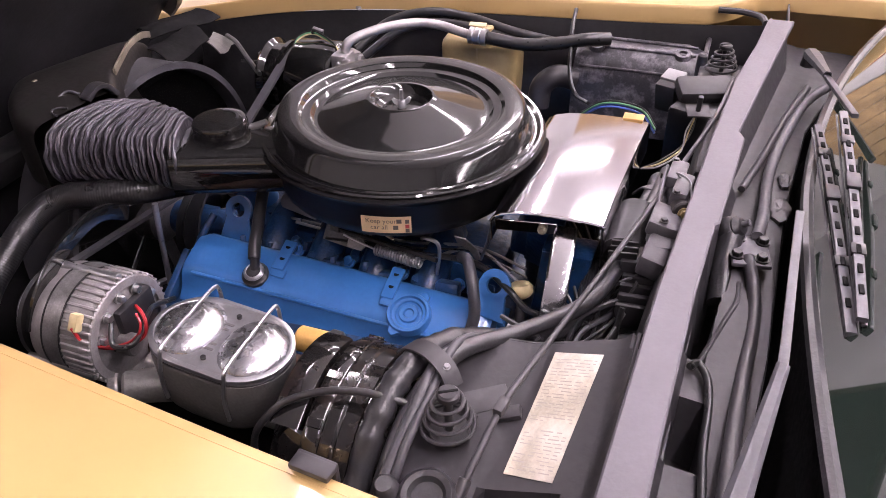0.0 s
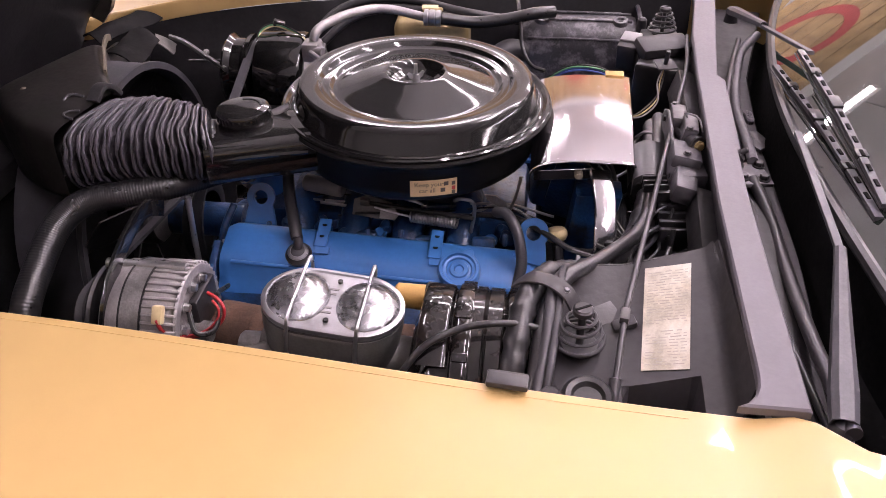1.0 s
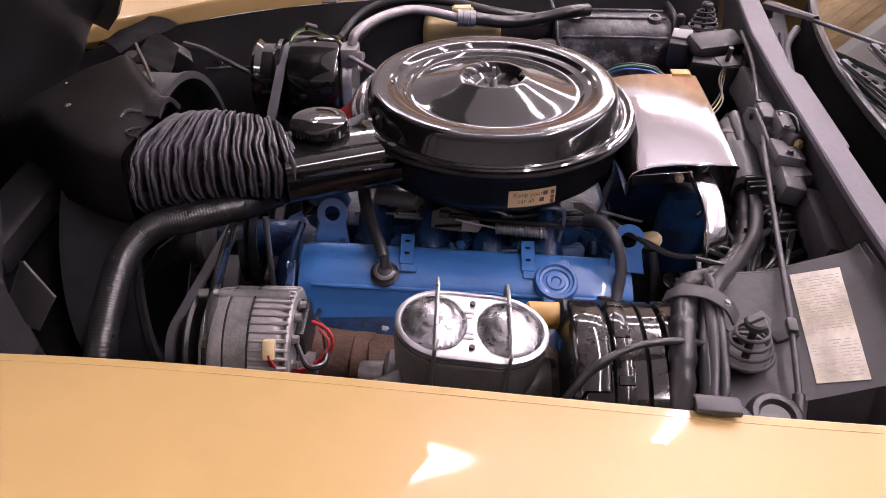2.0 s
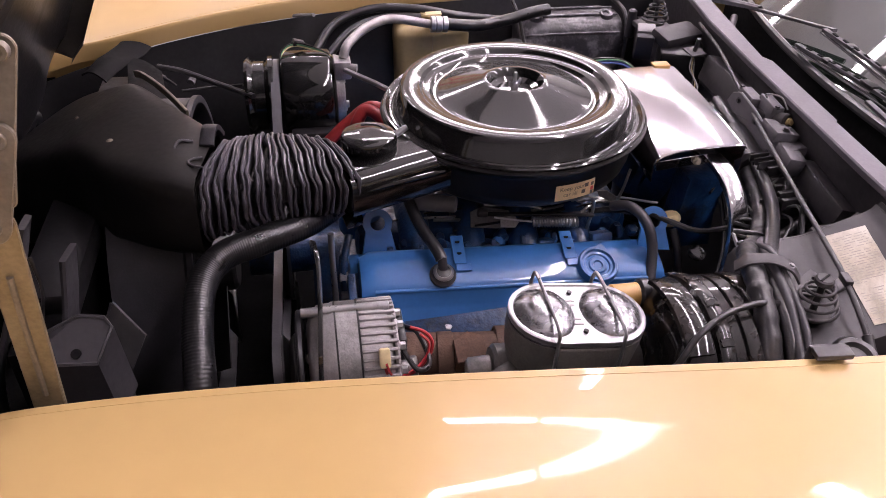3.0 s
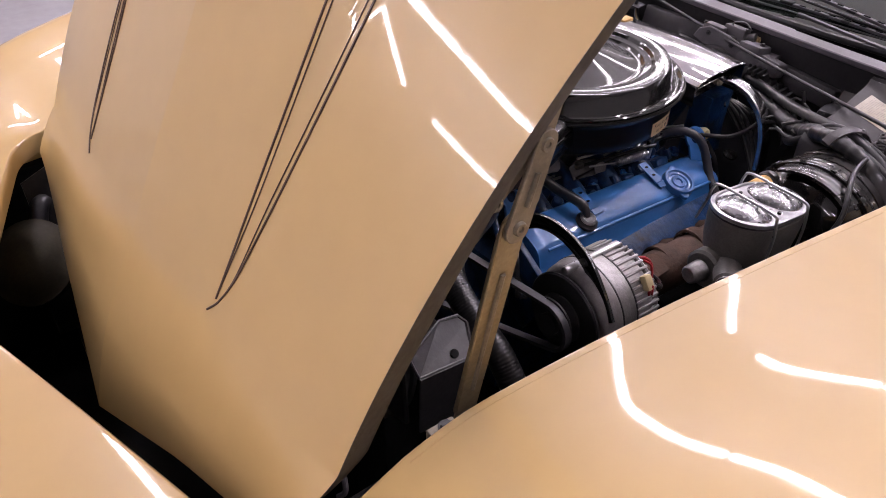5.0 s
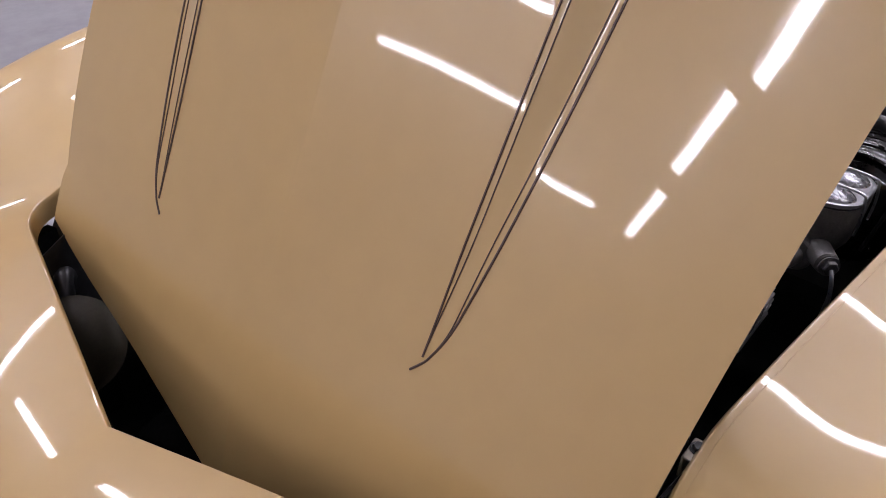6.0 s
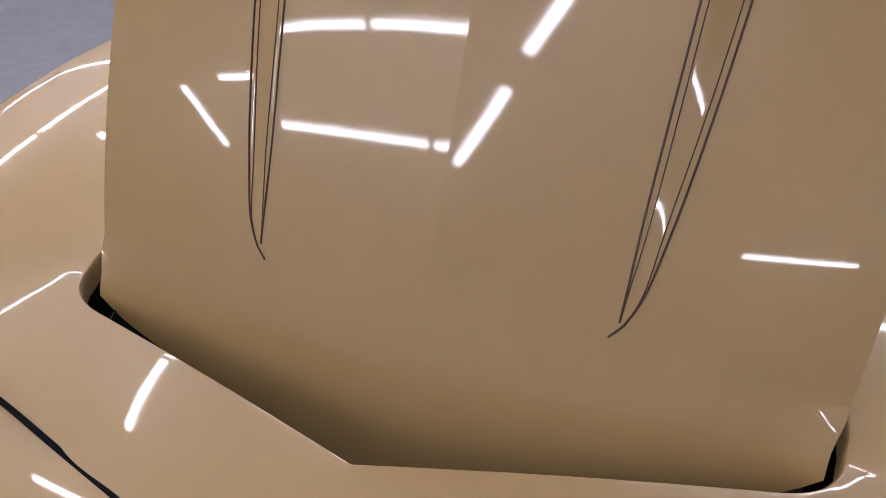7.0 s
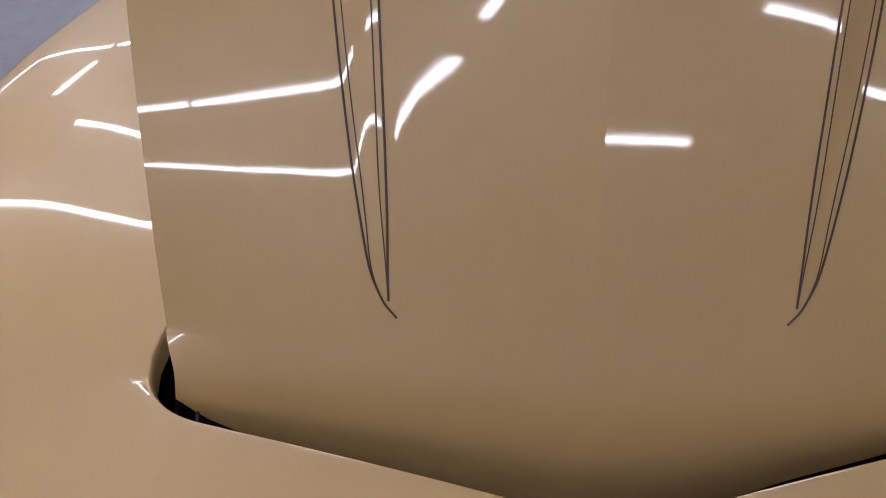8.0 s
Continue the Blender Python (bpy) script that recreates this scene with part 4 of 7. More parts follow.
def lift_ring(c, tilt, name="lifting_bracket"):
    bm = B()
    n = 20
    out = [(0.021 * math.cos(math.pi * k / n), 0.021 * math.sin(math.pi * k / n)) for k in range(n + 1)] + [(-0.026, -0.03), (0.026, -0.03)]
    hole = 0.011
    m = pose(*c) @ pose(0, 0, 0, *tilt)
    pts_o = [(0.022 * math.cos(2 * math.pi * k / 24), 0.022 * math.sin(2 * math.pi * k / 24)) for k in range(24)]
    pts_i = [(hole * math.cos(2 * math.pi * k / 24), hole * math.sin(2 * math.pi * k / 24)) for k in range(24)]
    rings = [[m @ Vector((x, y, z)) for x, y in p] for p, z in ((pts_i, 0.006), (pts_o, 0.006), (pts_o, 0), (pts_i, 0), (pts_i, 0.006))]
    skin(bm, rings, close=True)
    prism(bm, [(-0.019, -0.012), (0.019, -0.012), (0.026, -0.045), (-0.026, -0.045)], 0.006, m, 0.001, 1)
    return bm


part("lifting_bracket", lift_ring((-0.228, -0.112, 0.712), (62, 0, 0)), M["blue"], eng, "blue ring-shaped lifting bracket")
part("lifting_bracket", lift_ring((0.192, -0.158, 0.708), (55, 0, -10)), M["blue"], eng, "blue ring-shaped lifting bracket")
part("blue_bracket", box(B(), (0.235, -0.075, 0.735), (0.05, 0.012, 0.13), (20, 12, -10), bevel=0.004), M["blue_dark"], eng, "flat dark blue support plate")
part("blue_bracket", box(B(), (0.21, -0.035, 0.745), (0.03, 0.05, 0.11), (0, 20, 12), bevel=0.006), M["blue_dark"], eng)
part("foil_patch", box(B(), (-0.262, -0.088, 0.705), (0.03, 0.025, 0.004), (35, 0, 20), bevel=0.001), M["foil"], eng)
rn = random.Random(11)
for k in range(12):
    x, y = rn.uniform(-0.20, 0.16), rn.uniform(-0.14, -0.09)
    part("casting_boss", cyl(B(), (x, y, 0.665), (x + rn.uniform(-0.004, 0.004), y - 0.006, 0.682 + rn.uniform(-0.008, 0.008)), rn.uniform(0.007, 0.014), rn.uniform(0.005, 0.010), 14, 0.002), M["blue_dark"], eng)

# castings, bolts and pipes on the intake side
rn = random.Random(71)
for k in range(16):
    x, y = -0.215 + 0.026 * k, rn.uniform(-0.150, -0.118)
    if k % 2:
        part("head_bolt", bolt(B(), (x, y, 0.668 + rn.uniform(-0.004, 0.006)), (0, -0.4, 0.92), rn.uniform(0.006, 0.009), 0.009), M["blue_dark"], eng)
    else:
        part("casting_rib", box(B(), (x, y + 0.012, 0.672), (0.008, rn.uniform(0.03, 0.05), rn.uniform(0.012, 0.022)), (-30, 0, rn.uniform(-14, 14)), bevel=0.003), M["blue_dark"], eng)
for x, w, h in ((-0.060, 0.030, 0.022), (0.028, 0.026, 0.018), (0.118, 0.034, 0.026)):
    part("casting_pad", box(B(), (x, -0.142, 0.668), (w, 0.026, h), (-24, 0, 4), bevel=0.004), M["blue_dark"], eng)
part("front_pipe", sweep(B(), [(-0.272, -0.120, 0.70), (-0.282, -0.150, 0.672), (-0.284, -0.175, 0.63), (-0.282, -0.19, 0.56)], 0.006, 10), M["blue_dark"], eng)
part("dip_tube", sweep(B(), [(-0.300, -0.205, 0.765), (-0.300, -0.212, 0.70), (-0.298, -0.222, 0.60)], 0.0042, 10), M["steel"], eng, "thin steel dipstick tube")
for k in range(4):
    part("front_stud", bolt(B(), (-0.279, -0.165 - 0.018 * k, 0.655 - 0.020 * k), (-1, 0, 0.1), 0.0065, 0.012), M["steel"], eng)

# valve covers
def valve_cover(side):
    t = thing("valve_cover", (-0.03, side * 0.21, 0.60), "blue painted ribbed steel valve cover" + (" with oil filler cap" if side < 0 else " on the far bank"), "valve cover")
    prof = [(0.150, 0.655), (0.155, 0.670), (0.160, 0.687), (0.165, 0.695), (0.172, 0.697), (0.190, 0.691), (0.208, 0.684), (0.220, 0.678), (0.227, 0.671), (0.231, 0.662), (0.2345, 0.646), (0.237, 0.640), (0.243, 0.630), (0.250, 0.615)]
    xs = [-0.262, -0.258, -0.250, -0.238] + [-0.225 + 0.4 * k / 16 for k in range(17)] + [0.186, 0.193, 0.197]
    rows = []
    cy, cz = 0.205, 0.64
    for i, x in enumerate(xs):
        e = min(1.0, 0.92 + 0.08 * smooth01((x + 0.262) / 0.016), 0.90 + 0.10 * smooth01((0.197 - x) / 0.025))
        rows.append([Vector((x, side * (cy + (y - cy) * e), cz + (z - cz) * (e ** 1.5))) for y, z in prof])
    bm = B()
    skin(bm, rows)
    for row in (rows[0], rows[-1]):
        c = bm.verts.new(Vector((row[0].x + (-0.003 if row is rows[0] else 0.003), side * cy, 0.648)))
        ring = [bm.verts.new(v) for v in row]
        for a, b in zip(ring, ring[1:]):
            bm.faces.new((a, b, c))
    cover = part("cover", bm, M["blue"], t, angle=45)
    part("flange", box(B(), (-0.033, side * 0.193, 0.6375), (0.482, 0.138, 0.006), (side * -22, 0, 0), bevel=0.002), M["blue"], t)
    part("edge_bead", sweep(B(), [(-0.243, side * 0.2285, 0.669), (0.0, side * 0.2285, 0.669), (0.18, side * 0.2285, 0.669)], 0.0030, 8), M["blue"], t)
    return t, cover


vc, cover = valve_cover(-1)
valve_cover(1)
for x in (-0.117, 0.051):
    bk = part("hold_down_tab", box(B(), (x, -0.178, 0.700), (0.019, 0.05, 0.003), (20, 0, 0), bevel=0.0008, seg=1), M["blue"], vc, "blue bent tab with two holes")
    for dy in (-0.007, 0.012):
        part("hole", cyl(B(), (x, -0.178 + dy, 0.7015 + dy * 0.36), (x, -0.178 + dy, 0.7022 + dy * 0.36), 0.0036, seg=12), M["black_matt"], bk)
    part("foot", box(B(), (x + 0.004, -0.2055, 0.6885), (0.022, 0.012, 0.0025), (24, 0, 0), bevel=0.0006, seg=1), M["blue"], bk)
for x in (-0.14, 0.05):
    part("flange_bolt", bolt(B(), (x, -0.2540, 0.617), (0, -0.35, 0.93), 0.006, 0.006), M["steel"], vc)
upv = Vector((0, -0.38, 0.92)).normalized()
gx, gy, gz = basis(upv)
part("grommet", lathe(B(), [(0.0, -0.002), (0.019, -0.002), (0.0195, 0.004), (0.016, 0.006), (0.014, 0.009), (0.0145, 0.011), (0.010, 0.013), (0.0, 0.013)], (-0.145, -0.213, 0.681), upv, 28), M["rubber"], vc)
part("elbow", sweep(B(), [(-0.1468, -0.206, 0.709), (-0.146, -0.2095, 0.7015), (-0.1452, -0.2125, 0.692)], 0.0068, 12), M["darkgrey"], vc)
part("valve_ring", lathe(B(), [(0.0135, 0.0080), (0.0152, 0.0100), (0.0135, 0.0120), (0.0110, 0.0135), (0.0090, 0.0120), (0.0135, 0.0080)], (-0.145, -0.213, 0.681), upv, 28), M["zinc"], vc)
cap = part("oil_filler_cap", lathe(B(), [(0.0, 0.006), (0.006, 0.006), (0.0075, 0.0085), (0.0125, 0.0085), (0.014, 0.006), (0.0175, 0.0055), (0.019, 0.008), (0.0225, 0.0085), (0.0245, 0.012), (0.0285, 0.012), (0.030, 0.009), (0.031, 0.0), (0.0, 0.0)], (0.089, -0.212, 0.6805), upv, 40), M["blue"], vc, "blue twist oil filler cap with two ears")
for s in (-1, 1):
    wv = gx * 0.9 + gy * 0.35
    wv.normalize()
    side_v = upv.cross(wv)
    part("ear", prism(B(), [(0.026, -0.011), (0.037, -0.005), (0.039, 0.002), (0.035, 0.006), (0.026, 0.011)], 0.007, axes(wv * s, side_v * s, upv, Vector((0.089, -0.212, 0.6805)) + upv * 0.001), 0.001, 1), M["blue"], cap)

# the engine leans down towards its rear, and the near cover with it
vc.matrix_basis = pose(-0.15, 0, 0.685) @ pose(0, 0, 0, 0, 2.6, 0) @ pose(0.15, 0, -0.685) @ vc.matrix_basis

# throttle linkage over the manifold
tl = thing("throttle_linkage", (0.0, -0.115, 0.68), "throttle cable bracket with return spring and rods", "throttle linkage")
part("plate", prism(B(), [(-0.03, -0.012), (0.02, -0.016), (0.034, -0.004), (0.03, 0.012), (-0.01, 0.02), (-0.03, 0.012)], 0.003, pose(-0.055, -0.112, 0.703, 50, 0, -4), 0.0006, 1), M["iron"], tl)
part("lever", prism(B(), [(-0.012, -0.006), (0.012, -0.008), (0.018, 0.0), (0.012, 0.012), (-0.01, 0.008)], 0.003, pose(-0.03, -0.125, 0.702, 60, 0, 0), 0.0006, 1), M["alu_dark"], tl)
part("return_spring", coil(B(), (0.007, -0.134, 0.707), (0.078, -0.143, 0.706), 0.0070, 0.0017, 17, 6), M["steel"], tl, "bright coiled return spring")
part("spring_hook", sweep(B(), [(0.007, -0.134, 0.707), (-0.02, -0.128, 0.709), (-0.05, -0.120, 0.711)], 0.0016, 6), M["steel"], tl)
part("throttle_rod", sweep(B(), [(-0.069, -0.110, 0.713), (-0.001, -0.123, 0.714), (0.07, -0.134, 0.715), (0.102, -0.140, 0.714)], 0.0034, 8), M["black"], tl)
part("idle_rod", sweep(B(), [(-0.062, -0.100, 0.722), (0.0, -0.110, 0.722), (0.03, -0.116, 0.716)], 0.0024, 8), M["steel"], tl)
part("rod_clevis", box(B(), (-0.066, -0.111, 0.714), (0.016, 0.010, 0.010), (0, 0, -10), bevel=0.002), M["iron"], tl)
part("lever", prism(B(), [(0.0, 0.0), (0.016, -0.001), (0.032, -0.013), (0.039, -0.030), (0.033, -0.035), (0.022, -0.020), (0.004, -0.010)], 0.003, pose(0.116, -0.105, 0.737, 90, 0, 0), 0.0006, 1), M["alu_dark"], tl)
part("kickdown_rod", sweep(B(), [(0.152, -0.100, 0.700), (0.162, -0.100, 0.733), (0.168, -0.100, 0.767)], 0.0024, 8), M["steel"], tl)
part("cable", sweep(B(), [(0.10, -0.125, 0.712), (0.16, -0.135, 0.718), (0.21, -0.165, 0.712), (0.25, -0.20, 0.712), (0.30, -0.22, 0.735), (0.34, -0.21, 0.76), (0.40, -0.22, 0.765)], 0.0045, 8), M["wire_black"], tl)
part("cable_bracket", sweep(B(), [(0.098, -0.132, 0.684), (0.103, -0.132, 0.719), (0.100, -0.132, 0.738), (0.083, -0.130, 0.741), (0.072, -0.118, 0.730)], 0.0028, 8), M["steel"], tl)
part("heat_tube_cover", cyl(B(), (-0.168, -0.076, 0.722), (-0.103, -0.094, 0.722), 0.0135, 0.0125, 20, 0.003), M["wire_grey"], tl, "pale grey cylindrical cover")

# hoses at the valve cover
solo("breather_hose", sweep(B(), [(-0.182, -0.10, 0.765), (-0.180, -0.118, 0.748), (-0.168, -0.155, 0.728), (-0.152, -0.195, 0.716), (-0.1465, -0.208, 0.7065)], 0.0088, 14), M["rubber"], "black rubber breather hose from grommet to air cleaner", "hose")
solo("vacuum_hose", sweep(B(), [(0.135, -0.13, 0.722), (0.150, -0.152, 0.735), (0.163, -0.176, 0.732), (0.172, -0.192, 0.716), (0.177, -0.205, 0.686), (0.172, -0.225, 0.655), (0.17, -0.25, 0.63)], 0.0080, 14), M["rubber_grey"], "dark rubber hose curving down behind the valve cover", "hose")

rn = random.Random(44)
for k in range(5):
    y = -0.08 - 0.010 * k
    pts = [(-0.20 + 0.03 * k, y, 0.692 + rn.uniform(-0.008, 0.012)), (-0.10 + 0.03 * k, y + rn.uniform(-0.02, 0.01), 0.70 + rn.uniform(-0.01, 0.01)), (0.02 + 0.02 * k, y + rn.uniform(-0.02, 0.01), 0.697 + rn.uniform(-0.01, 0.01)), (0.14, y + rn.uniform(-0.02, 0.01), 0.71), (0.22, y - 0.02, 0.70 + rn.uniform(-0.02, 0.02))]
    solo("engine_wire", sweep(B(), pts, rn.uniform(0.0016, 0.0032), 7), M[rn.choice(["wire_black", "wire_black", "steel", "rubber"])], "thin dark wire lying along the engine's intake", "wire", group="wires along the intake")
for k in range(12):
    y0 = rn.uniform(-0.28, 0.10)
    pts = [(0.375 + rn.uniform(-0.02, 0.02), y0, 0.775 + rn.uniform(-0.03, 0.02)), (0.35 + rn.uniform(-0.02, 0.02), y0 - 0.03, 0.765 + rn.uniform(-0.03, 0.02)), (0.33 + rn.uniform(-0.02, 0.02), y0 - 0.08, 0.75 + rn.uniform(-0.02, 0.02)), (0.30 + rn.uniform(-0.02, 0.02), y0 - 0.13, 0.735 + rn.uniform(-0.02, 0.02))]
    solo("firewall_wire", sweep(B(), pts, rn.uniform(0.0018, 0.004), 7), M[rn.choice(["wire_black", "wire_black", "rubber", "rubber_grey"])], "thin wire hanging at the firewall behind the engine", "wire", group="wires at the firewall")

# dipstick with its cream knob
ds = thing("dipstick", (0.235, -0.165, 0.62), "transmission dipstick with cream round knob", "dipstick")
part("tube", sweep(B(), [(0.235, -0.20, 0.60), (0.233, -0.185, 0.655), (0.228, -0.16, 0.69)], 0.007, 12), M["black"], ds)
part("knob", lathe(B(), [(0, 0), (0.009, 0), (0.0135, 0.003), (0.0165, 0.008), (0.0165, 0.014), (0.013, 0.019), (0, 0.0205)], (0.2265, -0.153, 0.693), (-0.2, 0.25, 0.95), 28), M["cream"], ds, "cream plastic knob")
part("cap_ring", lathe(B(), [(0, 0), (0.013, 0), (0.014, 0.004), (0.0, 0.005)], (0.250, -0.205, 0.672), (0, -0.3, 0.95), 24), M["gloss"], ds)

# distributor shield and spark-plug strap
sh = thing("ignition_shield", (0.26, 0, 0.78), "bright chrome ignition shield box, mirror polished", "ignition shield")
prof = [(0.180, 0.772), (0.180, 0.802), (0.184, 0.8095), (0.193, 0.815), (0.21, 0.8205), (0.24, 0.8245), (0.28, 0.8255), (0.31, 0.8245), (0.3195, 0.823), (0.322, 0.819), (0.322, 0.775)]
rows = []
for k in range(15):
    y = -0.147 + 0.292 * k / 14
    sk = 0.014 * (k / 14)
    rows.append([Vector((x + sk * ((x - 0.18) / 0.14) - 0.010 * (1 - (k / 14)) * 0 , y, z + 0.004 * math.sin(math.pi * k / 14))) for x, z in prof])
part("cover", skin(B(), rows, 0.0015), M["chrome"], sh, "bent chrome cover")
part("front_lip", sweep(B(), [rows[0][j] + Vector((0, -0.001, 0)) for j in range(1, 10)], 0.002, 8, smooth=False), M["chrome"], sh)
part("end_panel", box(B(), (0.225, -0.1445, 0.801), (0.080, 0.0025, 0.016), (0, -6, 0), bevel=0.0008, seg=1), M["chrome"], sh, "folded chrome end lip")
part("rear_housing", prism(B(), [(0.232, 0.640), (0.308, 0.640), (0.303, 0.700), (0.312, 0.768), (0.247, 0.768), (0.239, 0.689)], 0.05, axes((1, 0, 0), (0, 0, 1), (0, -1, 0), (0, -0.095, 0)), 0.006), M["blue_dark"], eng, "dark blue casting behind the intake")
part("wing_bolt", bolt(B(), (0.247, -0.148, 0.803), (0, -1, 0.2), 0.0045, 0.007), M["dullsteel"], sh)
part("rear_clip", box(B(), (0.31, 0.15, 0.826), (0.03, 0.02, 0.004), bevel=0.001), M["tan"], sh)
solo("wire_shield_strap", sweep(B(), [(0.276, -0.140, 0.803), (0.279, -0.170, 0.800), (0.282, -0.200, 0.788), (0.284, -0.226, 0.764), (0.284, -0.242, 0.732), (0.282, -0.250, 0.69), (0.28, -0.252, 0.64)], 0.02, 16, flat=(0.0145, 0.006)), M["foil"], "crinkled chrome spark plug wire shield strap", "shield strap")
dist = thing("distributor", (0.24, 0.0, 0.68), "black distributor body under the chrome shield", "distributor")
part("body", cyl(B(), (0.245, 0.0, 0.62), (0.245, 0.0, 0.76), 0.05, 0.055, 28, 0.006), M["black"], dist)
for k in range(5):
    y = -0.12 + 0.04 * k
    part("plug_wire", sweep(B(), [(0.25 + 0.01 * k, y * 0.3, 0.77), (0.30, y * 0.6 - 0.05, 0.76), (0.305 + 0.004 * k, -0.14 - 0.012 * k, 0.735), (0.295, -0.20 - 0.01 * k, 0.69), (0.26, -0.26, 0.64)], 0.0042, 8), M["wire_black"], dist)


# ---- driver's side: alternator, exhaust manifold, brakes
alt = thing("alternator", (-0.3, -0.37, 0.60), "silver cast alternator with finned rear housing and red wire", "alternator")
alt.scale = (0.87, 1.05, 1.05)
AY, AZ = -0.372, 0.686
ax = (1, 0, 0)
part("rear_housing", lathe(B(), [(0, 0.052), (0.040, 0.052), (0.046, 0.050), (0.060, 0.046), (0.066, 0.040), (0.068, 0.030), (0.068, 0.0)], (-0.275, AY, AZ), ax, 56), M["alu"], alt)
fins = part("fin", box(B(), (-0.249, AY, AZ + 0.0672), (0.050, 0.0040, 0.0062), bevel=0.001, seg=1), M["alu"], alt)
fin_mesh = fins.data
for k in range(1, 44):
    f = new("fin", fin_mesh)
    f.parent = alt
    o = Vector((-0.247, AY, AZ)) - ORIGIN[alt]
    f.matrix_local = Matrix.Translation(o) @ pose(0, 0, 0, k * 360 / 44, 0, 0) @ Matrix.Translation(-o)
part("stator_ring", lathe(B(), [(0.066, 0.0), (0.0695, 0.001), (0.0695, 0.030), (0.066, 0.031)], (-0.306, AY, AZ), ax, 56), M["alu_dark"], alt)
part("front_housing", lathe(B(), [(0.0, 0.0), (0.045, 0.0), (0.060, 0.006), (0.067, 0.016), (0.0685, 0.034), (0.0695, 0.036), (0.0695, 0.040)], (-0.346, AY, AZ), ax, 56), M["alu"], alt)
for a in (80, 200, 320):
    yy, zz = AY + 0.068 * math.cos(radians(a)), AZ + 0.068 * math.sin(radians(a))
    part("through_bolt", cyl(B(), (-0.352, yy, zz), (-0.23, yy, zz), 0.006, seg=12, bevel=0.001), M["steel"], alt)
for gx0 in (-0.3075, -0.2765):
    part("case_joint", lathe(B(), [(0.0690, 0.0), (0.0703, 0.0004), (0.0703, 0.0026), (0.0690, 0.003)], (gx0, AY, AZ), ax, 56), M["black"], alt)
part("fin_ring", lathe(B(), [(0.058, 0.0), (0.066, 0.001), (0.0675, 0.004), (0.066, 0.007), (0.056, 0.008)], (-0.230, AY, AZ), ax, 56), M["alu"], alt)
part("pulley", lathe(B(), [(0.0, 0.0), (0.016, 0.0), (0.016, 0.008), (0.036, 0.010), (0.036, 0.013), (0.028, 0.020), (0.036, 0.027), (0.036, 0.030), (0.02, 0.032)], (-0.392, AY, AZ), ax, 40), M["black"], alt)
part("fan", lathe(B(), [(0.02, 0.0), (0.062, 0.0), (0.064, 0.003), (0.062, 0.008), (0.02, 0.008)], (-0.360, AY, AZ), ax, 40), M["black"], alt)
part("rear_terminal_block", box(B(), (-0.216, AY + 0.01, AZ + 0.015), (0.014, 0.06, 0.05), bevel=0.004), M["black"], alt)
part("capacitor", cyl(B(), (-0.22, AY - 0.02, AZ - 0.005), (-0.195, AY - 0.02, AZ - 0.005), 0.014, seg=20, bevel=0.002), M["alu_dark"], alt)
part("bearing_boss", lathe(B(), [(0.0, 0.062), (0.012, 0.062), (0.018, 0.058), (0.022, 0.052)], (-0.275, AY, AZ), ax, 28), M["alu"], alt)
for k in range(8):
    a = radians(45 * k + 10)
    part("vent_slot", box(B(), (-0.2245, AY + 0.033 * math.cos(a), AZ + 0.033 * math.sin(a)), (0.003, 0.012, 0.006), (math.degrees(a) + 90, 0, 0), bevel=0.001, seg=1), M["black_matt"], alt)
for k in range(5):
    a = radians(30 + 32 * k)
    part("stud_nut", bolt(B(), (-0.223, AY + 0.05 * math.cos(a), AZ + 0.05 * math.sin(a)), ax, 0.005, 0.010), M["steel"], alt)
part("plug", box(B(), (-0.245, -0.427, 0.735), (0.015, 0.012, 0.022), (-35, 0, 0), bevel=0.003), M["cream"], alt, "cream plug connector")
part("red_lead", sweep(B(), [(-0.246, -0.434, 0.730), (-0.240, -0.430, 0.710), (-0.221, -0.418, 0.694), (-0.197, -0.404, 0.690), (-0.178, -0.392, 0.699), (-0.173, -0.386, 0.713), (-0.182, -0.379, 0.723), (-0.202, -0.370, 0.725)], 0.0024, 8), M["red"], alt, "red wire")
part("red_lead", sweep(B(), [(-0.244, -0.436, 0.734), (-0.236, -0.433, 0.713), (-0.216, -0.420, 0.699), (-0.196, -0.406, 0.696), (-0.182, -0.396, 0.704), (-0.179, -0.389, 0.716), (-0.190, -0.382, 0.724)], 0.0018, 8), M["red"], alt, "red wire")
part("black_lead", sweep(B(), [(-0.218, -0.40, 0.72), (-0.20, -0.42, 0.705), (-0.18, -0.405, 0.70), (-0.19, -0.365, 0.71), (-0.205, -0.34, 0.70), (-0.21, -0.30, 0.68)], 0.0035, 8), M["wire_black"], alt)
part("tension_arm", sweep(B(), [(-0.33, -0.24, 0.755), (-0.325, -0.285, 0.782), (-0.322, -0.33, 0.784), (-0.324, -0.375, 0.768), (-0.328, -0.41, 0.735), (-0.33, -0.43, 0.705)], 0.012, 12, flat=(0.0035, 0.011)), M["gloss"], alt, "curved black slotted tension arm")

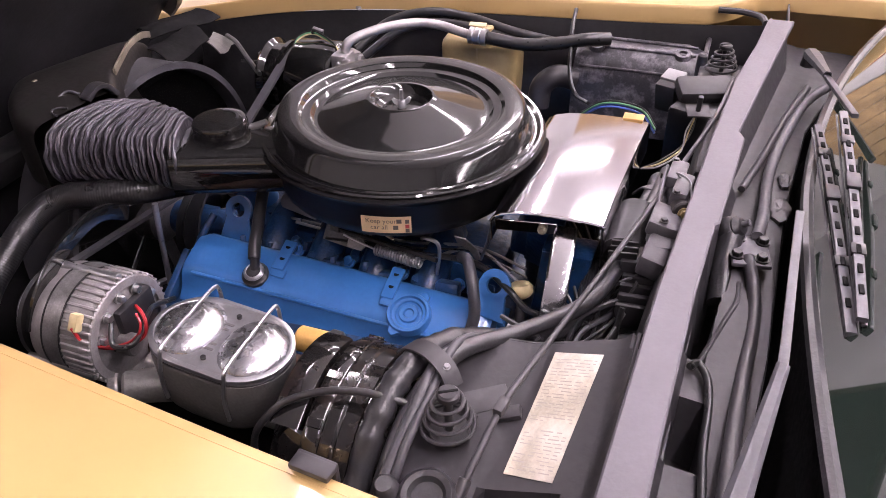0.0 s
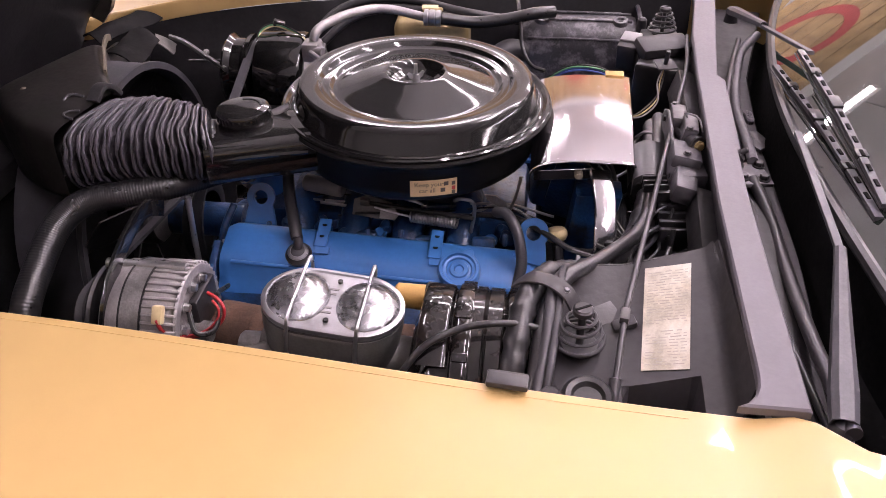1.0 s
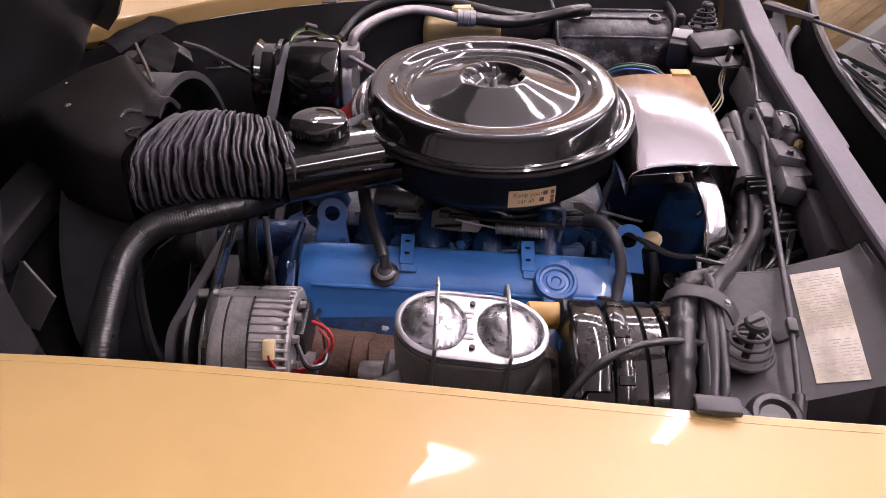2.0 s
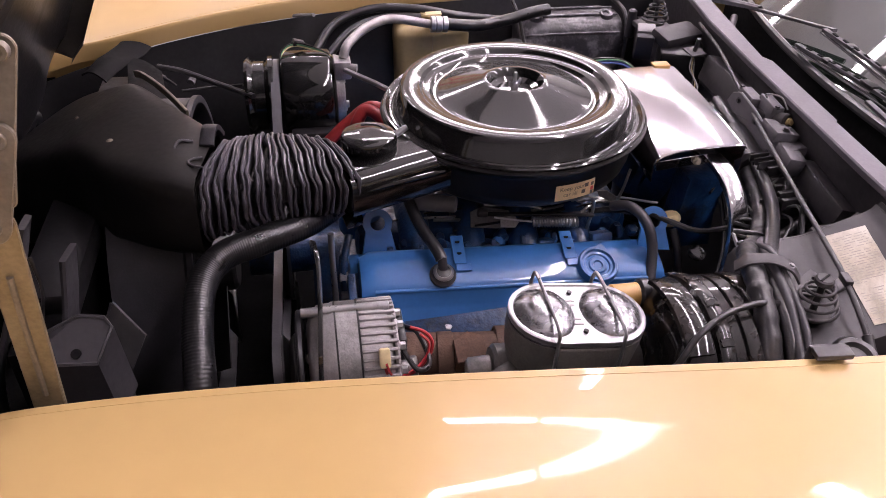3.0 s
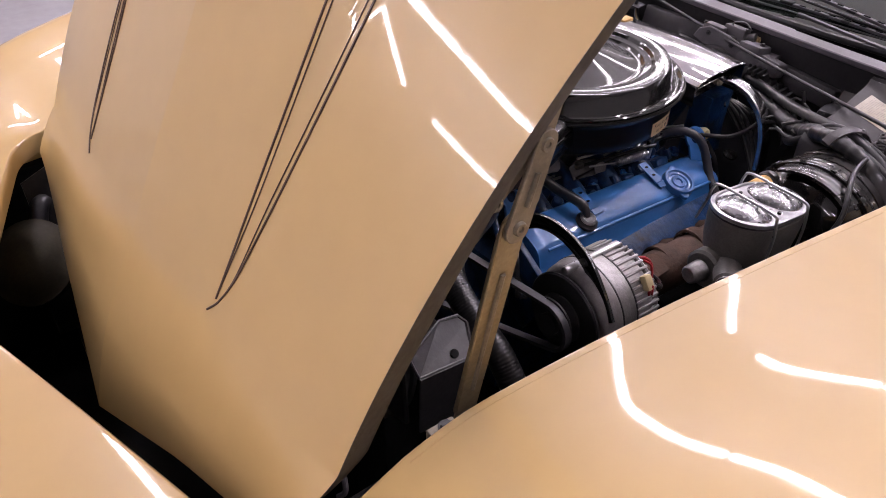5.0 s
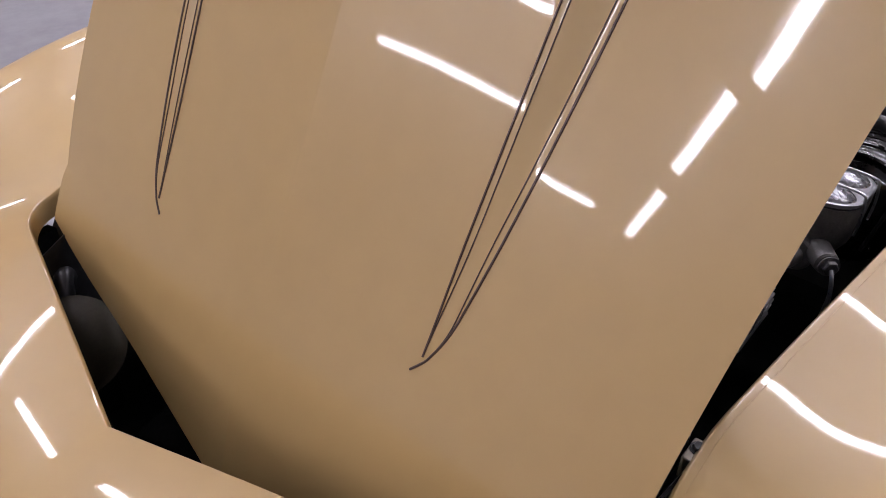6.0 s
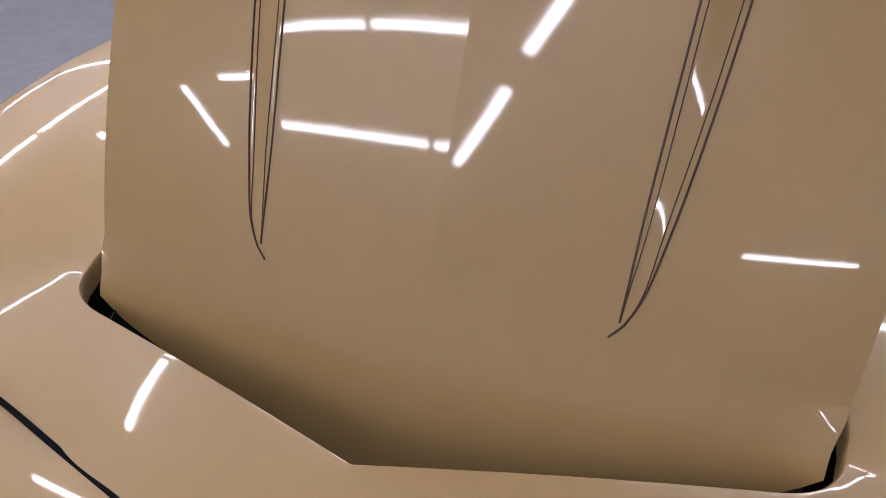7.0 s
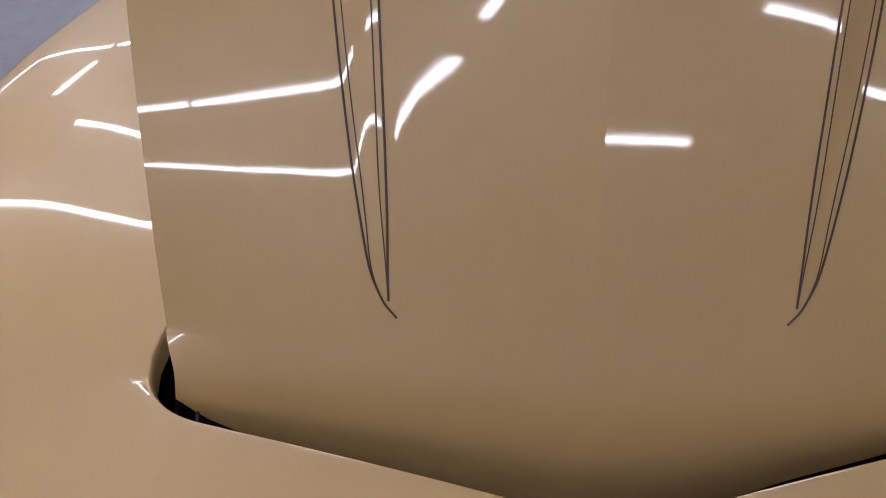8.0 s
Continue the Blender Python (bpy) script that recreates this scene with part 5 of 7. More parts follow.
def belt(c0, r0, c1, r1, x, w, name, label):
    c0, c1 = Vector((x, *c0)), Vector((x, *c1))
    pts = []
    d = (c1 - c0).normalized()
    n = Vector((0, -d.z, d.y))
    for c, r, s in ((c0, r0, -1), (c1, r1, 1)):
        for k in range(13):
            a = -math.pi / 2 + math.pi * k / 12
            pts.append(c + d * s * r * math.cos(a) + n * s * r * math.sin(a))
    bm = B()
    rings = [[p + Vector((-w / 2, 0, 0)), p + Vector((w / 2, 0, 0)), p + Vector((w / 2, 0, 0)) + (p - (c0 if i < 13 else c1)).normalized() * 0.006, p + Vector((-w / 2, 0, 0)) + (p - (c0 if i < 13 else c1)).normalized() * 0.006] for i, p in enumerate(pts)]
    skin(bm, rings + [rings[0]], close=True)
    return solo(name, bm, M["rubber_grey"], label, "belt")


belt((-0.02, 0.60), 0.075, (AY, AZ), 0.033, -0.376, 0.012, "drive_belt", "greyed rubber drive belt to the alternator")
belt((0.02, 0.58), 0.08, (0.335, 0.715), 0.066, -0.372, 0.016, "drive_belt", "greyed rubber drive belt to the compressor")
wp = thing("water_pump_pulley", (-0.36, -0.02, 0.5), "dark belt pulleys ahead of the engine", "pulley")
part("pulley", lathe(B(), [(0.0, 0), (0.05, 0), (0.074, 0.004), (0.066, 0.012), (0.074, 0.02), (0.05, 0.024)], (-0.388, -0.02, 0.60), ax, 40), M["black"], wp)
part("crank_pulley", lathe(B(), [(0.0, 0), (0.05, 0), (0.084, 0.004), (0.076, 0.014), (0.084, 0.024), (0.05, 0.028)], (-0.388, 0.0, 0.42), ax, 40), M["black"], wp)
part("hub", cyl(B(), (-0.43, -0.02, 0.60), (-0.30, -0.02, 0.60), 0.03, seg=24), M["blue_dark"], wp)

ex = thing("exhaust_manifold", (-0.08, -0.32, 0.56), "rusty brown cast exhaust manifold", "exhaust manifold")
part("log", sweep(B(), [(-0.23, -0.318, 0.630), (-0.12, -0.338, 0.634), (0.02, -0.338, 0.628), (0.14, -0.32, 0.61)], 0.036, 18), M["rust"], ex)
for x in (-0.20, -0.10, 0.0, 0.10):
    part("port", sweep(B(), [(x, -0.25, 0.575), (x, -0.29, 0.600), (x, -0.325, 0.628)], 0.026, 12), M["rust"], ex)
for x in (-0.175, -0.095, -0.015):
    part("heat_band", lathe(B(), [(0.036, 0), (0.0395, 0.002), (0.0395, 0.022), (0.036, 0.024)], (x, -0.333, 0.632), (1, -0.1, 0), 28), M["rust"], ex)
part("shield_tab", prism(B(), [(-0.020, -0.018), (0.022, -0.02), (0.024, 0.012), (0.004, 0.022), (-0.018, 0.014)], 0.003, pose(-0.135, -0.352, 0.668, 28, 0, 8), 0.0008, 1), M["rust"], ex)

# master cylinder
mc = thing("master_cylinder", (-0.03, -0.44, 0.66), "cast grey brake master cylinder with zinc lid and wire bails", "master cylinder")
TILT = 5.5


def stadium(L, W, n=12):
    r = W / 2
    a = [(L / 2 - r + r * math.cos(-math.pi / 2 + math.pi * k / n), r * math.sin(-math.pi / 2 + math.pi * k / n)) for k in range(n + 1)]
    return a + [(-x, -y) for x, y in a]


mcm = pose(-0.031, -0.439, 0.787, 0, TILT, -1)
rows = []
for h, sx in ((-0.095, 0.62), (-0.088, 0.74), (-0.07, 0.86), (-0.045, 0.95), (-0.02, 0.99), (-0.008, 1.0), (-0.004, 1.0), (-0.003, 0.97)):
    rows.append([mcm @ Vector((x * sx, y * (sx * 0.5 + 0.5 if h > -0.08 else sx), h)) for x, y in stadium(0.163, 0.106, 14)])
bm = B()
skin(bm, rows, close=True)
bm.faces.new([bm.verts.new(v) for v in rows[0]])
part("reservoir", bm, M["iron"], mc, "dark cast iron reservoir")
part("gasket", prism(B(), stadium(0.163, 0.106, 14), 0.004, mcm @ pose(0, 0, -0.004), 0.001, 1), M["rubber"], mc)
rows = []
for h, sx, in ((0.0, 1.0), (0.003, 1.005), (0.0055, 1.0), (0.0065, 0.975), (0.0065, 0.94), (0.0045, 0.92)):
    rows.append([mcm @ Vector((x - math.copysign(0.163 / 2 * (1 - sx), x), y * (1 - (1 - sx) * 1.5), h)) for x, y in stadium(0.163, 0.106, 14)])
bm = B()
skin(bm, rows, close=True)
bm.faces.new([bm.verts.new(v) for v in rows[-1]])
bm.faces.new([bm.verts.new(v) for v in rows[0]][::-1])
lidm = part("lid", bm, M["zinc"], mc, "bright zinc lid with two domes")
for s in (-1, 1):
    bm = B()
    rr = []
    for r, h in ((0.0385, 0.0045), (0.0378, 0.0060), (0.0345, 0.0090), (0.0290, 0.0130), (0.0240, 0.0152), (0.0210, 0.0158), (0.0195, 0.0172), (0.0150, 0.0186), (0.006, 0.0192), (0.0005, 0.0192)):
        rr.append([mcm @ Vector((s * 0.0385 + r * 0.98 * math.cos(2 * math.pi * k / 40) * (1.0 - 0.10 * smooth01((-s * math.cos(2 * math.pi * k / 40) - 0.3) / 0.6)), r * 1.10 * math.sin(2 * math.pi * k / 40), h)) for k in range(40)])
    skin(bm, rr, close=True)
    part("dome", bm, M["dome_zinc"], lidm, "pressed zinc dome with a raised pad", angle=60)
for x, y in ((0.0, 0.034), (0.0, -0.034), (-0.052, -0.035), (0.062, -0.026)):
    part("lid_rivet", cyl(B(), mcm @ Vector((x, y, 0.004)), mcm @ Vector((x, y, 0.0075)), 0.003, seg=12), M["black"], lidm)
for x, y, L in ((-0.006, 0.020, 0.016), (-0.006, 0.012, 0.013), (-0.006, -0.012, 0.014), (-0.006, -0.020, 0.016)):
    part("stamped_line", box(B(), mcm @ Vector((x, y, 0.0048)), (L, 0.003, 0.0008), (0, TILT, 0)), M["alu_dark"], lidm)
for x in (-0.040, 0.036):
    pts = [(x, 0.070, -0.045), (x, 0.060, -0.008), (x, 0.056, 0.014), (x, 0.046, 0.0235), (x + 0.001, 0.0, 0.0225), (x + 0.002, -0.046, 0.0195), (x + 0.002, -0.054, 0.008), (x + 0.002, -0.0575, -0.02), (x + 0.004, -0.056, -0.05)]
    part("wire_bail", sweep(B(), [mcm @ Vector(p) for p in pts], 0.0023, 8), M["steel"], mc, "bright bent wire bail")
part("bore", cyl(B(), (-0.125, -0.43, 0.706), (0.07, -0.43, 0.698), 0.03, seg=28, bevel=0.004), M["iron"], mc)
part("side_boss", cyl(B(), (-0.10, -0.455, 0.715), (-0.145, -0.485, 0.722), 0.021, 0.018, 24, 0.003), M["iron"], mc)
part("outlet_nut", bolt(B(), (-0.148, -0.487, 0.723), (-0.8, -0.6, 0.1), 0.012, 0.012), M["alu_dark"], mc)
part("end_cap", cyl(B(), (-0.125, -0.43, 0.706), (-0.155, -0.428, 0.708), 0.017, 0.014, 20, 0.003), M["alu_dark"], mc)
part("brake_line", sweep(B(), [(-0.15, -0.49, 0.724), (-0.168, -0.50, 0.715), (-0.165, -0.505, 0.68), (-0.14, -0.50, 0.62)], 0.0035, 8), M["steel"], mc)

# brake booster
bo = thing("brake_booster", (0.15, -0.45, 0.58), "gloss black brake booster drum with a crimped band", "brake booster")
BY, BZ = -0.450, 0.694
part("front_shell", lathe(B(), [(0.0, 0.0), (0.05, 0.0), (0.075, 0.004), (0.093, 0.014), (0.103, 0.028), (0.107, 0.046), (0.108, 0.060)], (0.058, BY, BZ), ax, 56), M["drum"], bo)
part("rear_shell", lathe(B(), [(0.108, 0.0), (0.112, 0.003), (0.112, 0.022), (0.108, 0.026), (0.104, 0.05), (0.092, 0.075), (0.0, 0.085)], (0.118, BY, BZ), ax, 56), M["drum"], bo)
part("crimp_band", lathe(B(), [(0.1085, 0.0), (0.1135, 0.002), (0.1155, 0.006), (0.1155, 0.016), (0.1135, 0.02), (0.1085, 0.022)], (0.108, BY, BZ), ax, 56), M["drum"], bo)
for k in range(14):
    a = radians(20 + 360 * k / 14)
    part("crimp_lug", box(B(), (0.119, BY + 0.1155 * math.cos(a), BZ + 0.1155 * math.sin(a)), (0.016, 0.010, 0.0026), (math.degrees(a) - 90, 0, 0), bevel=0.0008, seg=1), M["drum"], bo)
part("embossed_pad", lathe(B(), [(0.1085, 0.0), (0.1125, 0.002), (0.1138, 0.005), (0.1138, 0.030), (0.1125, 0.033), (0.1085, 0.035)], (0.071, BY, BZ), ax, 24, (62, 128)), M["drum"], bo)
part("embossed_pad", lathe(B(), [(0.1075, 0.0), (0.1120, 0.002), (0.1130, 0.005), (0.1120, 0.022), (0.1060, 0.026)], (0.164, BY, BZ), ax, 24, (55, 120)), M["drum"], bo)
part("clamp_strap", lathe(B(), [(0.1095, 0), (0.1115, 0.001), (0.1115, 0.016), (0.1095, 0.017)], (0.144, BY, BZ), ax, 56), M["drum"], bo)
part("check_valve", cyl(B(), (0.072, -0.388, 0.764), (0.030, -0.388, 0.766), 0.0155, 0.0145, 24, 0.003), M["tan"], bo, "tan plastic check valve")
part("valve_collar", cyl(B(), (0.066, -0.388, 0.764), (0.082, -0.388, 0.763), 0.020, seg=24, bevel=0.003), M["rubber"], bo)
solo("booster_hose", sweep(B(), [(0.028, -0.50, 0.66), (0.045, -0.515, 0.735), (0.062, -0.52, 0.775), (0.085, -0.508, 0.802), (0.12, -0.492, 0.8135), (0.155, -0.484, 0.817), (0.182, -0.478, 0.812), (0.21, -0.470, 0.80)], 0.0038, 10), M["rubber"], "thin black rubber hose lying over the brake booster", "hose")

# harness over the booster's rear
hb = thing("wiring_harness", (0.22, -0.45, 0.6), "taped black wiring harness with grey conduits and a strap", "wiring harness")
paths = [
    ([(0.375, 0.05, 0.80), (0.365, -0.05, 0.795), (0.350, -0.15, 0.785), (0.325, -0.24, 0.780), (0.272, -0.33, 0.797), (0.225, -0.40, 0.815), (0.205, -0.46, 0.805), (0.198, -0.52, 0.775), (0.19, -0.57, 0.70)], 0.0092, "rubber"),
    ([(0.368, 0.05, 0.785), (0.355, -0.06, 0.78), (0.340, -0.16, 0.765), (0.310, -0.25, 0.757), (0.258, -0.32, 0.772), (0.208, -0.38, 0.806), (0.185, -0.44, 0.815), (0.175, -0.50, 0.79), (0.168, -0.56, 0.72)], 0.0135, "rubber"),
    ([(0.285, -0.30, 0.765), (0.238, -0.36, 0.80), (0.214, -0.42, 0.822), (0.208, -0.48, 0.806), (0.20, -0.54, 0.77)], 0.0065, "rubber_grey"),
    ([(0.235, -0.34, 0.79), (0.222, -0.40, 0.824), (0.218, -0.46, 0.815), (0.212, -0.52, 0.79), (0.205, -0.57, 0.73)], 0.0045, "rubber_grey"),
    ([(0.40, -0.23, 0.745), (0.35, -0.255, 0.735), (0.29, -0.285, 0.735), (0.25, -0.315, 0.75), (0.215, -0.36, 0.79)], 0.0075, "rubber"),
    ([(0.39, -0.10, 0.765), (0.36, -0.19, 0.74), (0.335, -0.25, 0.725), (0.28, -0.29, 0.72)], 0.006, "wire_black"),
]
for n, (pts, r, m) in enumerate(paths):
    wrap = (lambda t, r=r: r * (1 + 0.10 * math.sin(t * 150) * math.sin(t * 37 + 1))) if n == 1 else r
    part("conduit", sweep(B(), pts, wrap, 12, per=16 if n == 1 else 8), M[m], hb)
part("strap", sweep(B(), [(0.172, -0.412, 0.815), (0.184, -0.418, 0.828), (0.206, -0.428, 0.8345), (0.226, -0.439, 0.829), (0.237, -0.446, 0.814)], 0.01, 12, flat=(0.0105, 0.0016)), M["grey"], hb, "grey metal retaining strap")
part("strap_screw", bolt(B(), (0.226, -0.439, 0.8305), (0.2, -0.2, 1), 0.003, 0.003), M["wire_grey"], hb)
rn = random.Random(21)
for k in range(9):
    c = [(0.29, -0.27, 0.745), (0.26, -0.31, 0.77), (0.31, -0.22, 0.77)][k % 3]
    pts = [(c[0] + rn.uniform(-0.03, 0.03), c[1] + rn.uniform(-0.03, 0.03), c[2] + rn.uniform(-0.02, 0.012)) for _ in range(4)]
    part("loose_wire", sweep(B(), pts, rn.uniform(0.002, 0.0035), 6), M[rn.choice(["wire_black", "rubber", "wire_grey"])], hb)

# painted shelf behind the booster, its spring, rod and paper label
def shelf_z(x, y):
    return 0.8145 + 0.35 * (x - 0.318) + 0.16 * (y + 0.372) if x > 0.295 else 0.8145 + 0.35 * (0.295 - 0.318) + 0.16 * (y + 0.372) + 0.10 * (x - 0.295)


sf = thing("cowl_shelf", (0.3, -0.47, 0.6), "dark grey painted steel shelf at the firewall corner", "shelf panel")
rows = []
for k in range(13):
    y = -0.58 + 0.225 * k / 12
    r = [Vector((0.196, y, 0.64)), Vector((0.198, y, shelf_z(0.205, y) - 0.012)), Vector((0.206, y, shelf_z(0.206, y) - 0.002))]
    r += [Vector((x, y, shelf_z(x, y) - (0.075 if k <= 2 and 0.29 < x < 0.352 else 0))) for x in (0.22, 0.26, 0.284, 0.292, 0.31, 0.33, 0.35, 0.358, 0.374)]
    r += [Vector((0.381, y, shelf_z(0.381, y) + 0.002)), Vector((0.386, y, shelf_z(0.386, y) + 0.008)), Vector((0.389, y, 0.846)), Vector((0.391, y, 0.8515))]
    rows.append(r)
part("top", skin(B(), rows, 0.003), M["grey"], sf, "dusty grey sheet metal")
part("inner_wall", skin(B(), [[Vector((v.x, -0.3555, v.z)) for v in rows[-1][1:9]], [Vector((v.x, -0.35, 0.62)) for v in rows[-1][1:9]]], 0.002), M["grey"], sf)
part("bumper_stop", cyl(B(), (0.215, -0.555, 0.77), (0.212, -0.56, 0.80), 0.014, 0.011, 18, 0.003), M["rubber"], sf)
part("rod_bracket", box(B(), (0.290, -0.447, shelf_z(0.290, -0.447) + 0.003), (0.026, 0.014, 0.008), (9, -19, 15), bevel=0.002), M["darkgrey"], sf)
part("torn_patch", box(B(), (0.262, -0.435, shelf_z(0.262, -0.435) + 0.0008), (0.05, 0.026, 0.0016), (9, -6, 30), bevel=0.0005), M["darkgrey"], sf)
part("grommet", lathe(B(), [(0.0, 0.004), (0.014, 0.004), (0.017, 0.009), (0.022, 0.010), (0.026, 0.006), (0.027, 0.0)], (0.249, -0.553, 0.786), (0, -0.2, 1), 28), M["rubber"], sf)
rod = thing("release_rod", (0.35, -0.1, 0.75), "thin black hood release rod along the firewall", "rod")
part("rod", sweep(B(), [(0.440, 0.28, 0.848), (0.425, 0.16, 0.842), (0.39, 0.0, 0.832), (0.345, -0.20, 0.825), (0.300, -0.40, 0.822), (0.288, -0.455, 0.819), (0.278, -0.52, 0.80), (0.272, -0.565, 0.775)], 0.0034, 10), M["darkgrey"], rod)
part("clevis", box(B(), (0.287, -0.46, 0.8195), (0.010, 0.020, 0.009), (0, 0, -10), bevel=0.002), M["darkgrey"], rod)
part("cable_end", cyl(B(), (0.276, -0.53, 0.797), (0.271, -0.57, 0.772), 0.006, seg=12, bevel=0.001), M["darkgrey"], rod)

lb = thing("paper_label", (0.33, -0.44, 0.80), "aged cream paper label with faded print", "label")
c00, c10, c01, c11 = (0.3035, -0.508), (0.3485, -0.515), (0.316, -0.370), (0.3635, -0.375)


def on_label(u, v, h=0.0012):
    x = (c00[0] * (1 - u) + c10[0] * u) * (1 - v) + (c01[0] * (1 - u) + c11[0] * u) * v
    y = (c00[1] * (1 - u) + c10[1] * u) * (1 - v) + (c01[1] * (1 - u) + c11[1] * u) * v
    return Vector((x, y, shelf_z(x, y) + h + 0.0006 * noise.noise(Vector((x * 60, y * 60, 0)))))


part("sheet", skin(B(), [[on_label(u / 8, v / 20) for u in range(9)] for v in range(21)], 0.0006), M["paper"], lb)
rn = random.Random(3)
bars = []
for k in range(34):
    v0 = 0.04 + 0.027 * k
    if 0.34 < v0 < 0.40:
        continue
    u0 = 0.07
    while u0 < 0.88:
        ln = rn.uniform(0.06, 0.26)
        if rn.random() < 0.82:
            bars.append((u0, min(u0 + ln, 0.93), v0, v0 + rn.uniform(0.006, 0.010)))
        u0 += ln + rn.uniform(0.03, 0.08)
bm = B()
for u0, u1, v0, v1 in bars:
    skin(bm, [[on_label(u0 + (u1 - u0) * i / 2, v, 0.0021) for i in range(3)] for v in (v0, v1)])
part("faded_print", bm, M["faded"], lb, "faded rows of small print", smooth=False)


def latch_spring(at, name_label):
    x, y, z = at
    t = thing("hood_latch_spring", at, name_label, "hood latch spring", "pop-up springs at the cowl corners")
    part("coil", coil(B(), (x, y, z + 0.001), (x, y, z + 0.040), 0.0285, 0.0020, 4.2, 8, 0.45), M["grey"], t)
    part("bolt_head", cyl(B(), (x, y, z + 0.04), (x, y, z + 0.049), 0.0108, seg=20, bevel=0.002), M["grey"], t)
    part("slot", box(B(), (x, y, z + 0.0492), (0.018, 0.0025, 0.001), (0, 0, 30)), M["black_matt"], t)
    part("shank", cyl(B(), (x, y, z - 0.002), (x, y, z + 0.042), 0.0042, seg=12), M["rubber"], t)
    part("seat", cyl(B(), (x, y, z - 0.004), (x, y, z), 0.020, seg=28, bevel=0.001), M["grey"], t)
    return t


latch_spring((0.242, -0.478, 0.7925), "coiled dark hood pop-up spring on the grey shelf")
latch_spring((0.420, 0.430, 0.799), "coiled dark hood pop-up spring beside the heater box")

# rubber stop clipped over the fender lip
clip = B()
box(clip, (0.171, -0.5995, 0.8515), (0.038, 0.016, 0.007), (0, -1, -6), bevel=0.002)
box(clip, (0.171, -0.5915, 0.842), (0.038, 0.006, 0.024), (0, -1, -6), bevel=0.002)
solo("lip_stop", clip, M["darkgrey"], "dark rubber hood stop clipped over the fender lip", "rubber stop")

# ---- passenger's side: compressor, lines, bottle, heater box
co = thing("ac_compressor", (-0.34, 0.335, 0.6), "gloss black air conditioning compressor with a ribbed clutch", "compressor")
CY, CZ = 0.335, 0.720
part("clutch", lathe(B(), [(0.0, 0.0), (0.03, 0.0), (0.07, 0.004), (0.075, 0.01), (0.066, 0.02), (0.066, 0.04), (0.075, 0.048), (0.075, 0.056), (0.06, 0.06)], (-0.432, CY, CZ), ax, 48), M["gloss"], co)
part("body", lathe(B(), [(0.06, 0.0), (0.080, 0.002), (0.083, 0.006), (0.083, 0.088), (0.080, 0.094), (0.06, 0.098), (0.0, 0.10)], (-0.362, CY, CZ), ax, 48), M["gloss"], co)
part("rear_head", cyl(B(), (-0.265, CY, CZ), (-0.245, CY, CZ), 0.072, 0.068, 40, 0.004), M["alu_dark"], co)
for a in range(0, 360, 60):
    part("head_bolt", bolt(B(), (-0.247, CY + 0.055 * math.cos(radians(a)), CZ + 0.055 * math.sin(radians(a))), ax, 0.007, 0.008), M["steel"], co)
part("fitting_block", box(B(), (-0.248, 0.300, 0.785), (0.032, 0.04, 0.035), bevel=0.004), M["alu"], co)
part("relief_valve", cyl(B(), (-0.238, 0.285, 0.79), (-0.222, 0.28, 0.79), 0.008, seg=12), M["alu"], co)
part("bracket", box(B(), (-0.30, 0.26, 0.66), (0.10, 0.05, 0.05), bevel=0.006), M["black"], co)
al = thing("ac_hose_line", (-0.1, 0.45, 0.75), "silver air conditioning pipe crimped to a black hose", "refrigerant line")
part("pipe", sweep(B(), [(-0.245, 0.302, 0.802), (-0.235, 0.315, 0.822), (-0.20, 0.375, 0.827), (-0.155, 0.435, 0.822), (-0.118, 0.463, 0.812), (-0.08, 0.468, 0.803), (-0.05, 0.466, 0.797)], 0.0090, 14), M["alu"], al, "dull silver bent pipe")
part("crimp_sleeve", lathe(B(), [(0.012, 0), (0.0165, 0.001), (0.0165, 0.008), (0.0145, 0.010), (0.0165, 0.012), (0.0165, 0.022), (0.0145, 0.024), (0.0165, 0.026), (0.0165, 0.035), (0.013, 0.036)], (-0.055, 0.467, 0.7975), (1, 0.02, -0.05), 24), M["zinc"], al)
part("hose", sweep(B(), [(-0.02, 0.468, 0.796), (0.05, 0.480, 0.786), (0.12, 0.492, 0.792), (0.17, 0.500, 0.802), (0.21, 0.52, 0.80)], 0.0125, 14), M["wire_black"], al)
part("yellow_tag", box(B(), (-0.045, 0.49, 0.812), (0.034, 0.014, 0.002), (10, 0, 4), bevel=0.001), M["cream"], al)
hl = thing("heater_hoses", (-0.15, 0.5, 0.72), "pair of dark hoses arching over the compressor", "hose")
part("hose", sweep(B(), [(-0.30, 0.46, 0.74), (-0.25, 0.52, 0.785), (-0.17, 0.545, 0.806), (-0.08, 0.54, 0.806), (0.02, 0.53, 0.79), (0.14, 0.54, 0.77)], 0.009, 12), M["rubber"], hl)
part("hose", sweep(B(), [(-0.28, 0.45, 0.73), (-0.22, 0.50, 0.775), (-0.15, 0.53, 0.79), (-0.06, 0.525, 0.79), (0.04, 0.52, 0.77)], 0.009, 12), M["rubber"], hl)
part("conduit", sweep(B(), [(-0.55, 0.48, 0.69), (-0.52, 0.545, 0.72), (-0.46, 0.592, 0.752), (-0.40, 0.60, 0.762)], 0.008, 10), M["wire_grey"], hl)
part("ground_lead", sweep(B(), [(-0.56, 0.42, 0.70), (-0.50, 0.43, 0.70), (-0.44, 0.40, 0.715)], 0.003, 8), M["wire_black"], hl)
